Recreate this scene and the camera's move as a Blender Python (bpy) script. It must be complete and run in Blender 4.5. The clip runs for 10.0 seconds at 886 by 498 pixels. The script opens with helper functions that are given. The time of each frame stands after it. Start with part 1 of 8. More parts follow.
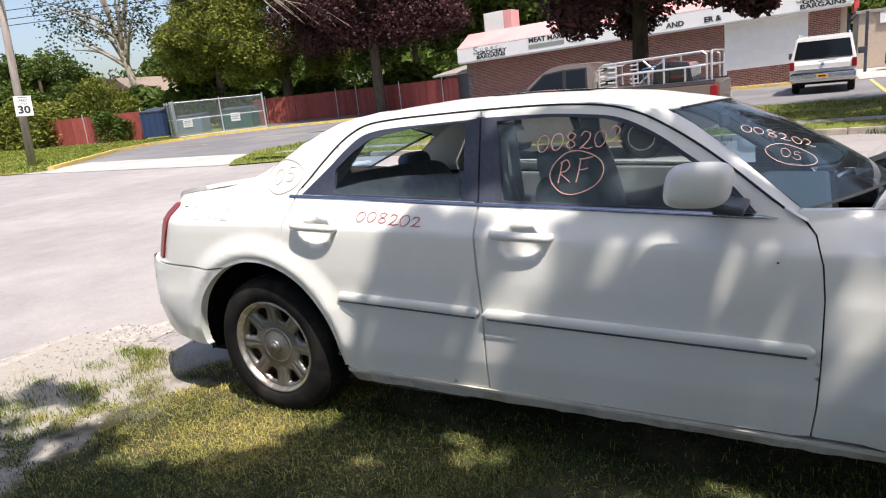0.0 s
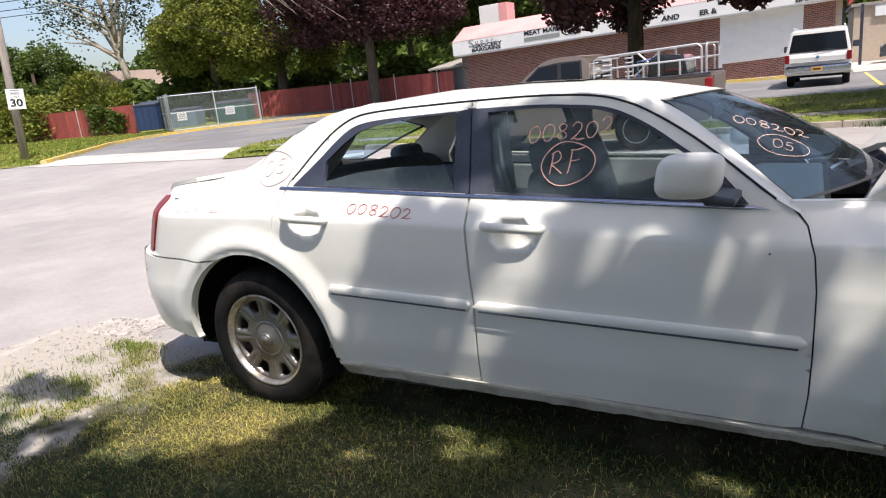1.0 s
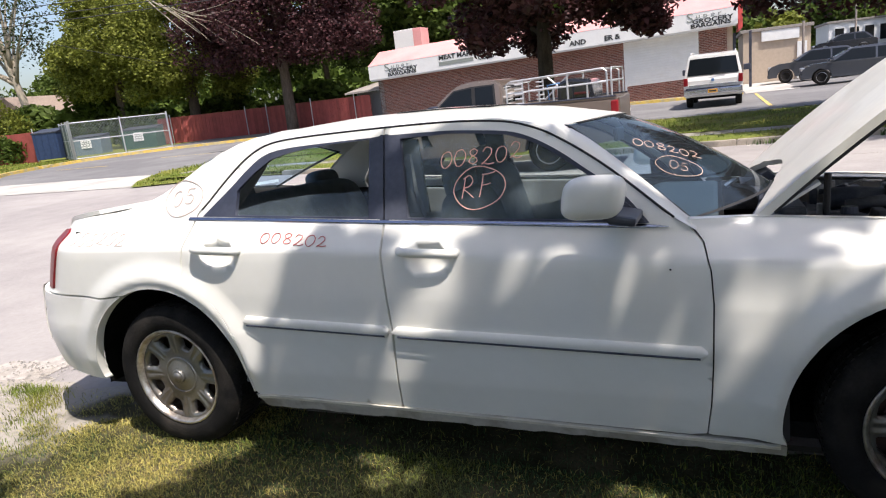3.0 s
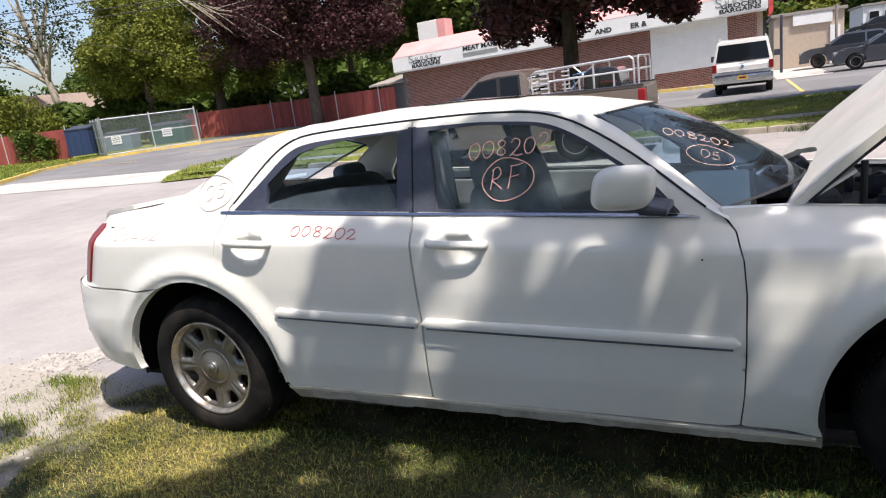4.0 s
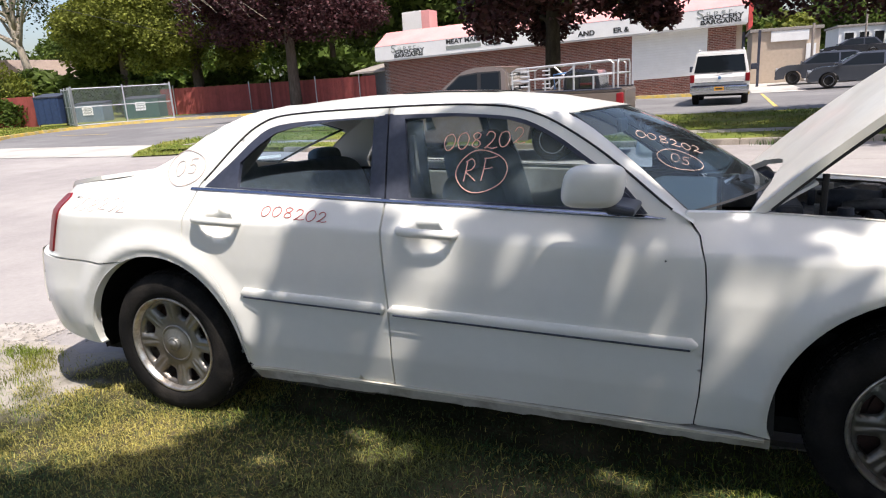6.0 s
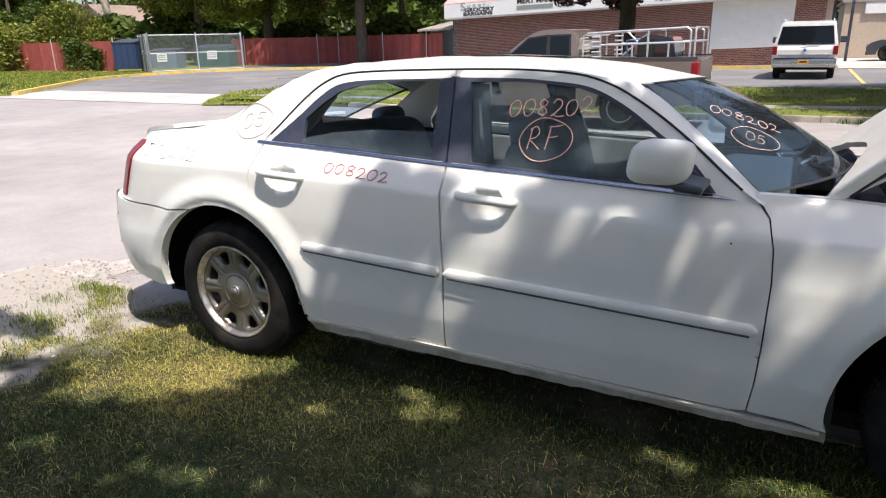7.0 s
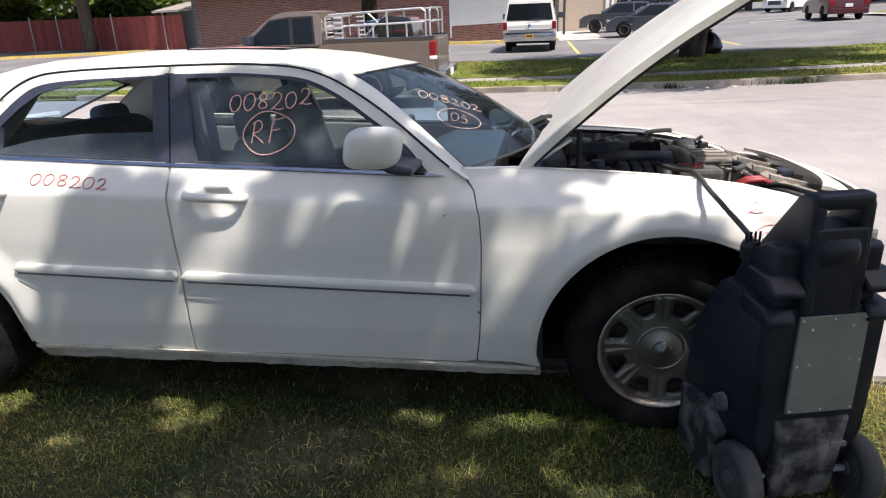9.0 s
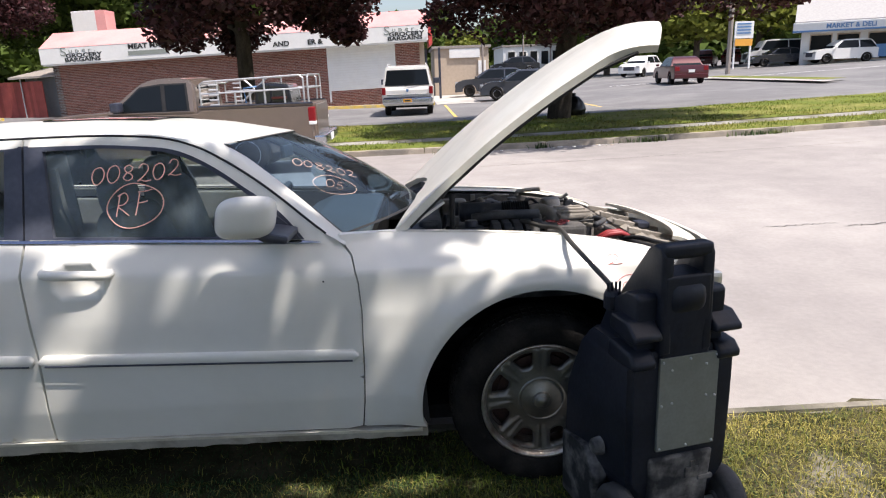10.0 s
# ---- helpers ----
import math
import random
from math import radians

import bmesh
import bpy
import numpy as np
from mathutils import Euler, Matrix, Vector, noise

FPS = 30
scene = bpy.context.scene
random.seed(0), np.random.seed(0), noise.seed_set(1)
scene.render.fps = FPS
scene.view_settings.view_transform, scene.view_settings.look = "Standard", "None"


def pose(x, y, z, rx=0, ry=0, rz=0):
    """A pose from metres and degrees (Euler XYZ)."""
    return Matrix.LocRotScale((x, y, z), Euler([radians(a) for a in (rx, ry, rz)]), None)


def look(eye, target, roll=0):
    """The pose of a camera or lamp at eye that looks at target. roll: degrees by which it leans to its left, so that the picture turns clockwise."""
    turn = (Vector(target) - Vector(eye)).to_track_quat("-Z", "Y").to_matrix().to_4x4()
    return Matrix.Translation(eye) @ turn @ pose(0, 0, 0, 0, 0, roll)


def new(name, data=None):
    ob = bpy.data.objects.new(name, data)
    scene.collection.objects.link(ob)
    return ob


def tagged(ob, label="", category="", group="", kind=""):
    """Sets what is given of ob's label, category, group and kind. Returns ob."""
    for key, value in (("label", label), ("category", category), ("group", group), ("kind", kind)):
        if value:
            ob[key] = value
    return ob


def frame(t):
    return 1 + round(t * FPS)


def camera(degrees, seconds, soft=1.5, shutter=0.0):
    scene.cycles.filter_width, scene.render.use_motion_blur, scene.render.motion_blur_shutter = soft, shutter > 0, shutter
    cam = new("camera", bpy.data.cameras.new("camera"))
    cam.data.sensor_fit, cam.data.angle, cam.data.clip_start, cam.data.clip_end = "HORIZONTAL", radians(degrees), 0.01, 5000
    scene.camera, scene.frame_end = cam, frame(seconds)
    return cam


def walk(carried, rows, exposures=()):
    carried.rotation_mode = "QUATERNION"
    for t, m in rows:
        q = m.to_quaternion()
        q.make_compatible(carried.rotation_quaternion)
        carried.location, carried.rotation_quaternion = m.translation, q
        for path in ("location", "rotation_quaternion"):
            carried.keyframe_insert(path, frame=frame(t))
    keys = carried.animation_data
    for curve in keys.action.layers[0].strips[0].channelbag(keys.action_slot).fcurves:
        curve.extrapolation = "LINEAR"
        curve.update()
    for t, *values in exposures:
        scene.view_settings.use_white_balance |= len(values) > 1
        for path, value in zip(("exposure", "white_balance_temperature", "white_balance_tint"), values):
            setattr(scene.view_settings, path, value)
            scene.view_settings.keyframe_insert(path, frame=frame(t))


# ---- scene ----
from mathutils.geometry import delaunay_2d_cdt

cam = camera(67.0, 10.0, soft=1.15)
PATH = [
    (0, (2.356, -2.221, 1.521), (1.38, -0.541, 1.044), -6.0),
    (0.5, (2.358, -2.212, 1.509), (1.37, -0.542, 1.023), -6.1),
    (1, (2.364, -2.198, 1.508), (1.4, -0.518, 1.012), -6.0),
    (1.5, (2.374, -2.187, 1.516), (1.554, -0.422, 1.055), -5.6),
    (2, (2.386, -2.19, 1.521), (1.612, -0.401, 1.072), -5.9),
    (3.5, (2.393, -2.198, 1.519), (1.637, -0.406, 1.054), -6.5),
    (4, (2.383, -2.206, 1.524), (1.556, -0.447, 1.052), -7.3),
    (4.5, (2.382, -2.208, 1.52), (1.602, -0.439, 1.006), -6.6),
    (5, (2.383, -2.22, 1.519), (1.613, -0.447, 1.007), -5.0),
    (5.2, (2.381, -2.221, 1.519), (1.653, -0.431, 1.005), -4.2),
    (6.3, (2.401, -2.218, 1.509), (1.646, -0.431, 1.022), -3.3),
    (6.5, (2.401, -2.214, 1.523), (1.731, -0.388, 1.054), -2.5),
    (7, (2.391, -2.219, 1.523), (1.499, -0.533, 0.922), -1.3),
    (7.5, (2.38, -2.208, 1.53), (1.495, -0.525, 0.908), -2.1),
    (8, (2.415, -2.209, 1.523), (1.682, -0.446, 0.929), -1.8),
    (8.3, (2.47, -2.215, 1.532), (1.914, -0.41, 0.874), -1.6),
    (8.5, (2.502, -2.225, 1.54), (1.986, -0.429, 0.827), -2.3),
    (8.8, (2.529, -2.236, 1.563), (2.166, -0.391, 0.881), -2.0),
    (9, (2.568, -2.258, 1.573), (2.3, -0.395, 0.898), -2.2),
    (9.2, (2.585, -2.25, 1.589), (2.46, -0.381, 0.889), -1.6),
    (9.5, (2.611, -2.266, 1.583), (2.557, -0.382, 0.912), -3.2),
    (9.7, (2.607, -2.256, 1.587), (2.61, -0.345, 0.997), -3.1),
    (9.8, (2.61, -2.256, 1.596), (2.636, -0.328, 1.064), -2.8),
    (10, (2.609, -2.284, 1.592), (2.672, -0.353, 1.075), -2.2),
]
walk(cam, [(t, look(eye, target, roll)) for t, eye, target, roll in PATH], exposures=[(0, 0.48, 6500, 15), (10, 0.48, 6500, 15)])

# ---- world, sun ----
SUN_WAY = Vector((0.42, -0.25, 1.0)).normalized()      # towards the sun
world = bpy.data.worlds.new("sky")
scene.world = world
world.use_nodes = True
wn = world.node_tree.nodes
sky = wn.new("ShaderNodeTexSky")
sky.sky_type = 'NISHITA'
sky.sun_disc = False
sky.sun_elevation = math.asin(SUN_WAY.z)
sky.sun_rotation = math.atan2(SUN_WAY.x, SUN_WAY.y)
sky.air_density, sky.dust_density, sky.ozone_density = 1.0, 2.6, 1.0
wn["Background"].inputs["Strength"].default_value = 0.142
world.node_tree.links.new(sky.outputs["Color"], wn["Background"].inputs["Color"])
sun_data = bpy.data.lights.new("sun", 'SUN')
sun_data.energy, sun_data.angle, sun_data.color = 4.8, radians(0.55), (1.0, 0.95, 0.87)
sun_lamp = new("sun", sun_data)
sun_lamp.matrix_world = look(SUN_WAY * 60, (0, 0, 0))

# ---- materials ----


def material(name, base, rough=0.5, metal=0.0, vary=0.12, scale=6.0, bump=0.0, bump_scale=60.0, coat=0.0, second=None, second_scale=1.2,
             second_lo=0.45, second_hi=0.62, alpha=1.0, spec=0.5, rand=0.0, transl=0.0, island=0.0, stretch=None):
    """A surface: base colour with grain at two sizes, an optional second colour in patches, and fine relief."""
    m = bpy.data.materials.new(name)
    m.use_nodes = True
    nt = m.node_tree
    n, l = nt.nodes, nt.links
    p = n["Principled BSDF"]
    p.inputs["Roughness"].default_value, p.inputs["Metallic"].default_value = rough, metal
    p.inputs["Coat Weight"].default_value, p.inputs["Coat Roughness"].default_value = coat, 0.06
    p.inputs["Specular IOR Level"].default_value = spec
    co = n.new("ShaderNodeTexCoord")
    src = co.outputs["Object"]
    if stretch:
        mp = n.new("ShaderNodeMapping")
        mp.inputs["Scale"].default_value = stretch
        l.new(src, mp.inputs["Vector"])
        src = mp.outputs["Vector"]

    def noise_at(s, detail=5.0):
        t = n.new("ShaderNodeTexNoise")
        t.inputs["Scale"].default_value, t.inputs["Detail"].default_value = s, detail
        l.new(src, t.inputs["Vector"])
        return t.outputs["Fac"]

    def mixed(a, b, fac, blend='MIX'):
        x = n.new("ShaderNodeMix")
        x.data_type, x.blend_type = 'RGBA', blend
        for sock, v in ((x.inputs[0], fac), (x.inputs[6], a), (x.inputs[7], b)):
            if hasattr(v, "is_output"):
                l.new(v, sock)
            elif isinstance(v, (int, float)):
                sock.default_value = v
            else:
                sock.default_value = (*v, 1.0)
        return x.outputs[2]

    def ramped(fac, lo, hi, a=0.0, b=1.0):
        r = n.new("ShaderNodeMapRange")
        r.inputs["From Min"].default_value, r.inputs["From Max"].default_value = lo, hi
        r.inputs["To Min"].default_value, r.inputs["To Max"].default_value = a, b
        l.new(fac, r.inputs["Value"])
        return r.outputs["Result"]

    def grey(v):
        c = n.new("ShaderNodeCombineColor")
        for k in range(3):
            l.new(v, c.inputs[k])
        return c.outputs["Color"]

    col = base
    if second is not None:
        col = mixed(base, second, ramped(noise_at(second_scale, 6.0), second_lo, second_hi))
    if vary > 0:
        col = mixed(col, grey(ramped(noise_at(scale), 0.25, 0.75, 1 - vary, 1 + vary)), 1.0, 'MULTIPLY')
        col = mixed(col, grey(ramped(noise_at(scale * 9, 3.0), 0.25, 0.75, 1 - vary * 0.7, 1 + vary * 0.7)), 1.0, 'MULTIPLY')
    if rand > 0:
        oi = n.new("ShaderNodeObjectInfo")
        col = mixed(col, grey(ramped(oi.outputs["Random"], 0, 1, 1 - rand, 1 + rand)), 1.0, 'MULTIPLY')
    if island > 0:
        ge = n.new("ShaderNodeNewGeometry")
        col = mixed(col, grey(ramped(ge.outputs["Random Per Island"], 0, 1, 1 - island, 1 + island)), 1.0, 'MULTIPLY')
    if hasattr(col, "is_output"):
        l.new(col, p.inputs["Base Color"])
    else:
        p.inputs["Base Color"].default_value = (*col, 1.0)
    if bump > 0:
        b = n.new("ShaderNodeBump")
        b.inputs["Strength"].default_value, b.inputs["Distance"].default_value = bump, 0.01
        l.new(noise_at(bump_scale, 6.0), b.inputs["Height"])
        l.new(b.outputs["Normal"], p.inputs["Normal"])
    if transl > 0:
        tr, ad = n.new("ShaderNodeBsdfTranslucent"), n.new("ShaderNodeMixShader")
        if hasattr(col, "is_output"):
            l.new(col, tr.inputs["Color"])
        else:
            tr.inputs["Color"].default_value = (*col, 1.0)
        ad.inputs[0].default_value = transl
        l.new(p.outputs[0], ad.inputs[1])
        l.new(tr.outputs[0], ad.inputs[2])
        l.new(ad.outputs[0], n["Material Output"].inputs["Surface"])
    return m


def glass(name, tint, rough=0.0, dust=0.06):
    """A window pane: tinted see-through with a mirror gloss that grows at a slant."""
    m = bpy.data.materials.new(name)
    m.use_nodes = True
    n, l = m.node_tree.nodes, m.node_tree.links
    n.remove(n["Principled BSDF"])
    t, g, mix, fr = n.new("ShaderNodeBsdfTransparent"), n.new("ShaderNodeBsdfGlossy"), n.new("ShaderNodeMixShader"), n.new("ShaderNodeFresnel")
    t.inputs["Color"].default_value = (*tint, 1.0)
    g.inputs["Roughness"].default_value = rough
    fr.inputs["IOR"].default_value = 1.5
    l.new(fr.outputs[0], mix.inputs[0])
    l.new(t.outputs[0], mix.inputs[1])
    l.new(g.outputs[0], mix.inputs[2])
    # bluish film: window dust plus reflected haze put in as colour; dust sets both
    haze_film, top, nz, co, rg = n.new("ShaderNodeBsdfDiffuse"), n.new("ShaderNodeMixShader"), n.new("ShaderNodeTexNoise"), n.new("ShaderNodeTexCoord"), n.new("ShaderNodeMapRange")
    haze_film.inputs["Color"].default_value = (0.42, 0.53, 0.58, 1.0)
    nz.inputs["Scale"].default_value, nz.inputs["Detail"].default_value = 5.0, 6.0
    rg.inputs["From Min"].default_value, rg.inputs["From Max"].default_value = 0.3, 0.7
    rg.inputs["To Min"].default_value, rg.inputs["To Max"].default_value = dust * 0.4, dust * 1.6
    l.new(co.outputs["Object"], nz.inputs["Vector"])
    l.new(nz.outputs["Fac"], rg.inputs["Value"])
    l.new(rg.outputs[0], top.inputs[0])
    l.new(mix.outputs[0], top.inputs[1])
    l.new(haze_film.outputs[0], top.inputs[2])
    l.new(top.outputs[0], n["Material Output"].inputs["Surface"])
    return m


PAINT_WORN = material("cream_paint_worn", (0.74, 0.71, 0.63), 0.42, vary=0.05, scale=3.0, coat=0.15, second=(0.64, 0.60, 0.52), second_scale=4.0, second_lo=0.5, second_hi=0.75)
PAINT = material("cream_paint", (0.795, 0.785, 0.725), 0.32, vary=0.02, scale=2.0, coat=0.35, spec=0.45, second=(0.77, 0.755, 0.685), second_scale=1.6)
PAINT_DUSTY = material("cream_paint_dusty", (0.74, 0.70, 0.60), 0.5, vary=0.07, scale=5.0, bump=0.05, bump_scale=120, second=(0.62, 0.585, 0.50), second_scale=7.0)
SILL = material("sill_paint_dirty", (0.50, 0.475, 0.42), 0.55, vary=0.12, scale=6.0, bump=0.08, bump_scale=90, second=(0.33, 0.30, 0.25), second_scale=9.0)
JAMB = material("door_jamb_dark", (0.03, 0.03, 0.03), 0.8, vary=0.2)
BLACK_TRIM = material("black_trim", (0.035, 0.04, 0.06), 0.38, vary=0.25, scale=5, second=(0.06, 0.065, 0.085), second_scale=3)
BLACK_RUBBER = material("black_rubber", (0.025, 0.025, 0.027), 0.7, vary=0.2, bump=0.1, spec=0.25)
TYRE_RUBBER = material("tyre_rubber", (0.013, 0.0125, 0.012), 0.85, vary=0.25, scale=14, bump=0.25, bump_scale=90, second=(0.028, 0.025, 0.022), second_scale=6, spec=0.12)
CHROME = material("bright_trim", (0.72, 0.74, 0.78), 0.22, 1.0, vary=0.03)
BLUED_TRIM = material("belt_trim", (0.38, 0.41, 0.50), 0.25, 1.0, vary=0.05)
HUBCAP = material("wheel_cover_silver", (0.25, 0.25, 0.235), 0.40, 0.75, vary=0.14, scale=9, second=(0.19, 0.165, 0.14), second_scale=5, bump=0.05)
RIM_BRIGHT = material("rim_lip", (0.62, 0.59, 0.54), 0.3, 0.85, vary=0.2, scale=12, second=(0.36, 0.29, 0.23), second_scale=14)
RUST = material("rusty_brake", (0.05, 0.024, 0.017), 0.85, vary=0.4, scale=20)
TAIL_RED = material("tail_red", (0.22, 0.008, 0.012), 0.35, vary=0.1, coat=0.1, spec=0.3)
# near-black colour holds the deep shade of wheel wells, underbody and bay floor
WELL = material("wheel_well_shade", (0.012, 0.012, 0.012), 0.95, vary=0.3, spec=0.05)
SEAT = material("seat_cloth", (0.17, 0.20, 0.205), 0.9, vary=0.2, scale=14, bump=0.3, bump_scale=260, spec=0.15)
SEAT_REAR = material("rear_seat_cloth", (0.20, 0.23, 0.235), 0.9, vary=0.2, scale=14, bump=0.3, bump_scale=260, spec=0.15)
TRIM_GREY = material("cabin_trim", (0.22, 0.235, 0.23), 0.8, vary=0.12, bump=0.1, bump_scale=200)
TRIM_DARK = material("cabin_dark", (0.06, 0.075, 0.082), 0.8, vary=0.15, spec=0.2)
DASH = material("dashboard_blue_grey", (0.050, 0.066, 0.074), 0.75, vary=0.12, scale=6, bump=0.1, bump_scale=240, spec=0.25)
GLASS = glass("window_glass", (0.82, 0.90, 0.91), dust=0.108)
# strong blue tint stands in for the sky reflected in the windscreen
SCREEN = glass("windscreen_glass", (0.50, 0.67, 0.85), dust=0.022)
DARK_GLASS = material("dark_glass", (0.012, 0.014, 0.016), 0.05, vary=0.05, spec=0.22)
CHALK_ORANGE = material("marker_orange", (0.86, 0.50, 0.40), 0.8, vary=0.2, scale=60)
CHALK_RED = material("marker_red", (0.55, 0.13, 0.12), 0.8, vary=0.25, scale=60)
CHALK_FAINT = material("marker_thin", (0.86, 0.62, 0.52), 0.8, vary=0.3, scale=60, alpha=0.6)
CHALK_PALE = material("marker_pale", (0.60, 0.45, 0.40), 0.8, vary=0.2, scale=60)
PLASTIC_BLACK = material("moulded_black_plastic", (0.015, 0.018, 0.028), 0.42, vary=0.3, scale=6, bump=0.06, bump_scale=70, second=(0.022, 0.024, 0.030), second_scale=6.0, second_lo=0.5, second_hi=0.75, spec=0.32)
STEEL_PLATE = material("galvanised_plate", (0.27, 0.28, 0.25), 0.55, 0.35, vary=0.10, scale=10, bump=0.02, second=(0.23, 0.24, 0.21), second_scale=3)
PLASTIC_DUSTY = material("dusty_black_plastic", (0.03, 0.031, 0.033), 0.7, vary=0.3, scale=9, bump=0.15, bump_scale=60, second=(0.24, 0.225, 0.21), second_scale=11, second_lo=0.45, second_hi=0.7, spec=0.2)
CASTER = material("caster_rubber", (0.062, 0.060, 0.060), 0.8, vary=0.2, bump=0.2)
CASTER_HUB = material("caster_hub_grey", (0.095, 0.092, 0.09), 0.7, vary=0.25, scale=20)
ENGINE_GREY = material("engine_plastic", (0.10, 0.095, 0.09), 0.6, vary=0.3, scale=14, second=(0.20, 0.18, 0.16), second_scale=9)
ENGINE_SLATE = material("engine_slate_plastic", (0.035, 0.039, 0.048), 0.55, vary=0.25, scale=14, second=(0.085, 0.083, 0.082), second_scale=9, spec=0.3)
ENGINE_TAN = material("dusty_beige_plastic", (0.36, 0.325, 0.28), 0.7, vary=0.25, scale=12, second=(0.20, 0.18, 0.155), second_scale=6)
ENGINE_ALU = material("engine_metal", (0.34, 0.32, 0.29), 0.5, 0.5, vary=0.3, scale=20, second=(0.2, 0.16, 0.12), second_scale=10)
RED_PLASTIC = material("red_plastic", (0.28, 0.028, 0.03), 0.45, vary=0.15)

ROAD = material("bleached_asphalt", (0.28, 0.257, 0.245), 0.9, vary=0.1, scale=2.5, bump=0.25, bump_scale=140, second=(0.335, 0.31, 0.292), second_scale=0.35)
LOT = material("lot_asphalt", (0.15, 0.145, 0.145), 0.9, vary=0.14, scale=1.5, bump=0.2, bump_scale=100, second=(0.195, 0.19, 0.185), second_scale=0.3)
CONCRETE = material("concrete", (0.46, 0.44, 0.40), 0.9, vary=0.1, scale=3, bump=0.2, bump_scale=80, second=(0.36, 0.34, 0.31), second_scale=0.8)
FOOTPATH = material("old_footpath", (0.33, 0.315, 0.275), 0.95, vary=0.2, scale=4, bump=0.3, bump_scale=60, second=(0.15, 0.14, 0.085), second_scale=1.1, second_lo=0.46, second_hi=0.66)
EDGING = material("dark_patchy_edging", (0.25, 0.225, 0.18), 0.95, vary=0.3, scale=5, bump=0.3, bump_scale=60, second=(0.09, 0.085, 0.06), second_scale=2.5)
KERB = material("kerb_concrete", (0.38, 0.33, 0.265), 0.9, vary=0.2, scale=5, bump=0.3, bump_scale=60, second=(0.22, 0.20, 0.17), second_scale=2.0)
YELLOW = material("yellow_paint", (0.62, 0.43, 0.09), 0.8, vary=0.2, scale=8, second=(0.45, 0.38, 0.2), second_scale=3)


def thinning_ground(name):
    """Dark turf soil that gives way to pale dust at the drive and in a worn patch, with a ragged border."""
    m = material(name, (0.05, 0.048, 0.024), 0.95, vary=0.3, scale=9, bump=0.5, bump_scale=50, second=(0.12, 0.10, 0.06), second_scale=1.8, spec=0.08)
    n, l = m.node_tree.nodes, m.node_tree.links
    p = n["Principled BSDF"]
    turf = p.inputs["Base Color"].links[0].from_socket
    co, sep, nz, nf = n.new("ShaderNodeTexCoord"), n.new("ShaderNodeSeparateXYZ"), n.new("ShaderNodeTexNoise"), n.new("ShaderNodeTexNoise")
    l.new(co.outputs["Object"], sep.inputs[0])
    for t, sc in ((nz, 3.2), (nf, 40.0)):
        t.inputs["Scale"].default_value, t.inputs["Detail"].default_value = sc, 6.0
        l.new(co.outputs["Object"], t.inputs["Vector"])

    def calc(op, a, b):
        q = n.new("ShaderNodeMath")
        q.operation = op
        for k, v in enumerate((a, b)):
            if isinstance(v, float):
                q.inputs[k].default_value = v
            else:
                l.new(v, q.inputs[k])
        return q.outputs[0]
    west = calc('DIVIDE', calc('SUBTRACT', -0.62, sep.outputs["X"]), 0.7)
    away = n.new("ShaderNodeVectorMath")
    away.operation = 'DISTANCE'
    away.inputs[1].default_value = (4.18, -0.02, 0.0)
    l.new(co.outputs["Object"], away.inputs[0])
    worn = calc('SUBTRACT', 0.22, calc('MULTIPLY', away.outputs["Value"], 1.3))
    f = calc('ADD', calc('MAXIMUM', west, worn), calc('MULTIPLY', calc('SUBTRACT', nz.outputs["Fac"], 0.5), 2.4))
    r = n.new("ShaderNodeMapRange")
    r.inputs["From Min"].default_value, r.inputs["From Max"].default_value = 0.05, 0.55
    l.new(f, r.inputs["Value"])
    dust = n.new("ShaderNodeMix")
    dust.data_type = 'RGBA'
    dust.inputs[6].default_value, dust.inputs[7].default_value = (0.29, 0.26, 0.215, 1.0), (0.42, 0.385, 0.34, 1.0)
    l.new(nf.outputs["Fac"], dust.inputs[0])
    x = n.new("ShaderNodeMix")
    x.data_type = 'RGBA'
    l.new(r.outputs[0], x.inputs[0])
    l.new(turf, x.inputs[6])
    l.new(dust.outputs[2], x.inputs[7])
    l.new(x.outputs[2], p.inputs["Base Color"])
    return m


VERGE = thinning_ground("thinning_turf")
TURF = material("far_turf", (0.135, 0.165, 0.034), 0.95, vary=0.35, scale=5, bump=0.6, bump_scale=40, second=(0.21, 0.205, 0.06), second_scale=0.8, spec=0.1)
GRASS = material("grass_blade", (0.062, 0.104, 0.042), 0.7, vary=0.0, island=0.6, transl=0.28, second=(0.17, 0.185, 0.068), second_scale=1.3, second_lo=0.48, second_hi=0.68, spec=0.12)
# brighter, yellower blades: sunlight on far verge and tufts is put into the colour
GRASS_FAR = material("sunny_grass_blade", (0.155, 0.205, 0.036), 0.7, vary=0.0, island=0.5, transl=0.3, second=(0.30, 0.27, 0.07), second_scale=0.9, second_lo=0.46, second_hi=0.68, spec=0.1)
# yellowed blades, toned brighter so the colour carries the sun
GRASS_DRY_LIT = material("dry_grass_blade_lit", (0.25, 0.245, 0.070), 0.7, vary=0.0, island=0.5, transl=0.28, second=(0.50, 0.43, 0.13), second_scale=1.7, second_lo=0.38, second_hi=0.60, spec=0.12)
DIRT = material("dusty_gravel", (0.41, 0.375, 0.335), 0.95, vary=0.22, scale=14, bump=0.6, bump_scale=70, second=(0.35, 0.315, 0.27), second_scale=3)
STONE = material("pebble", (0.40, 0.37, 0.33), 0.9, vary=0.15, rand=0.3, island=0.35)
BRICK = material("red_brick", (0.275, 0.125, 0.095), 0.9, vary=0.2, scale=4, island=0.3, spec=0.15)
MORTAR = material("mortar", (0.52, 0.46, 0.42), 0.95, vary=0.15, spec=0.1)
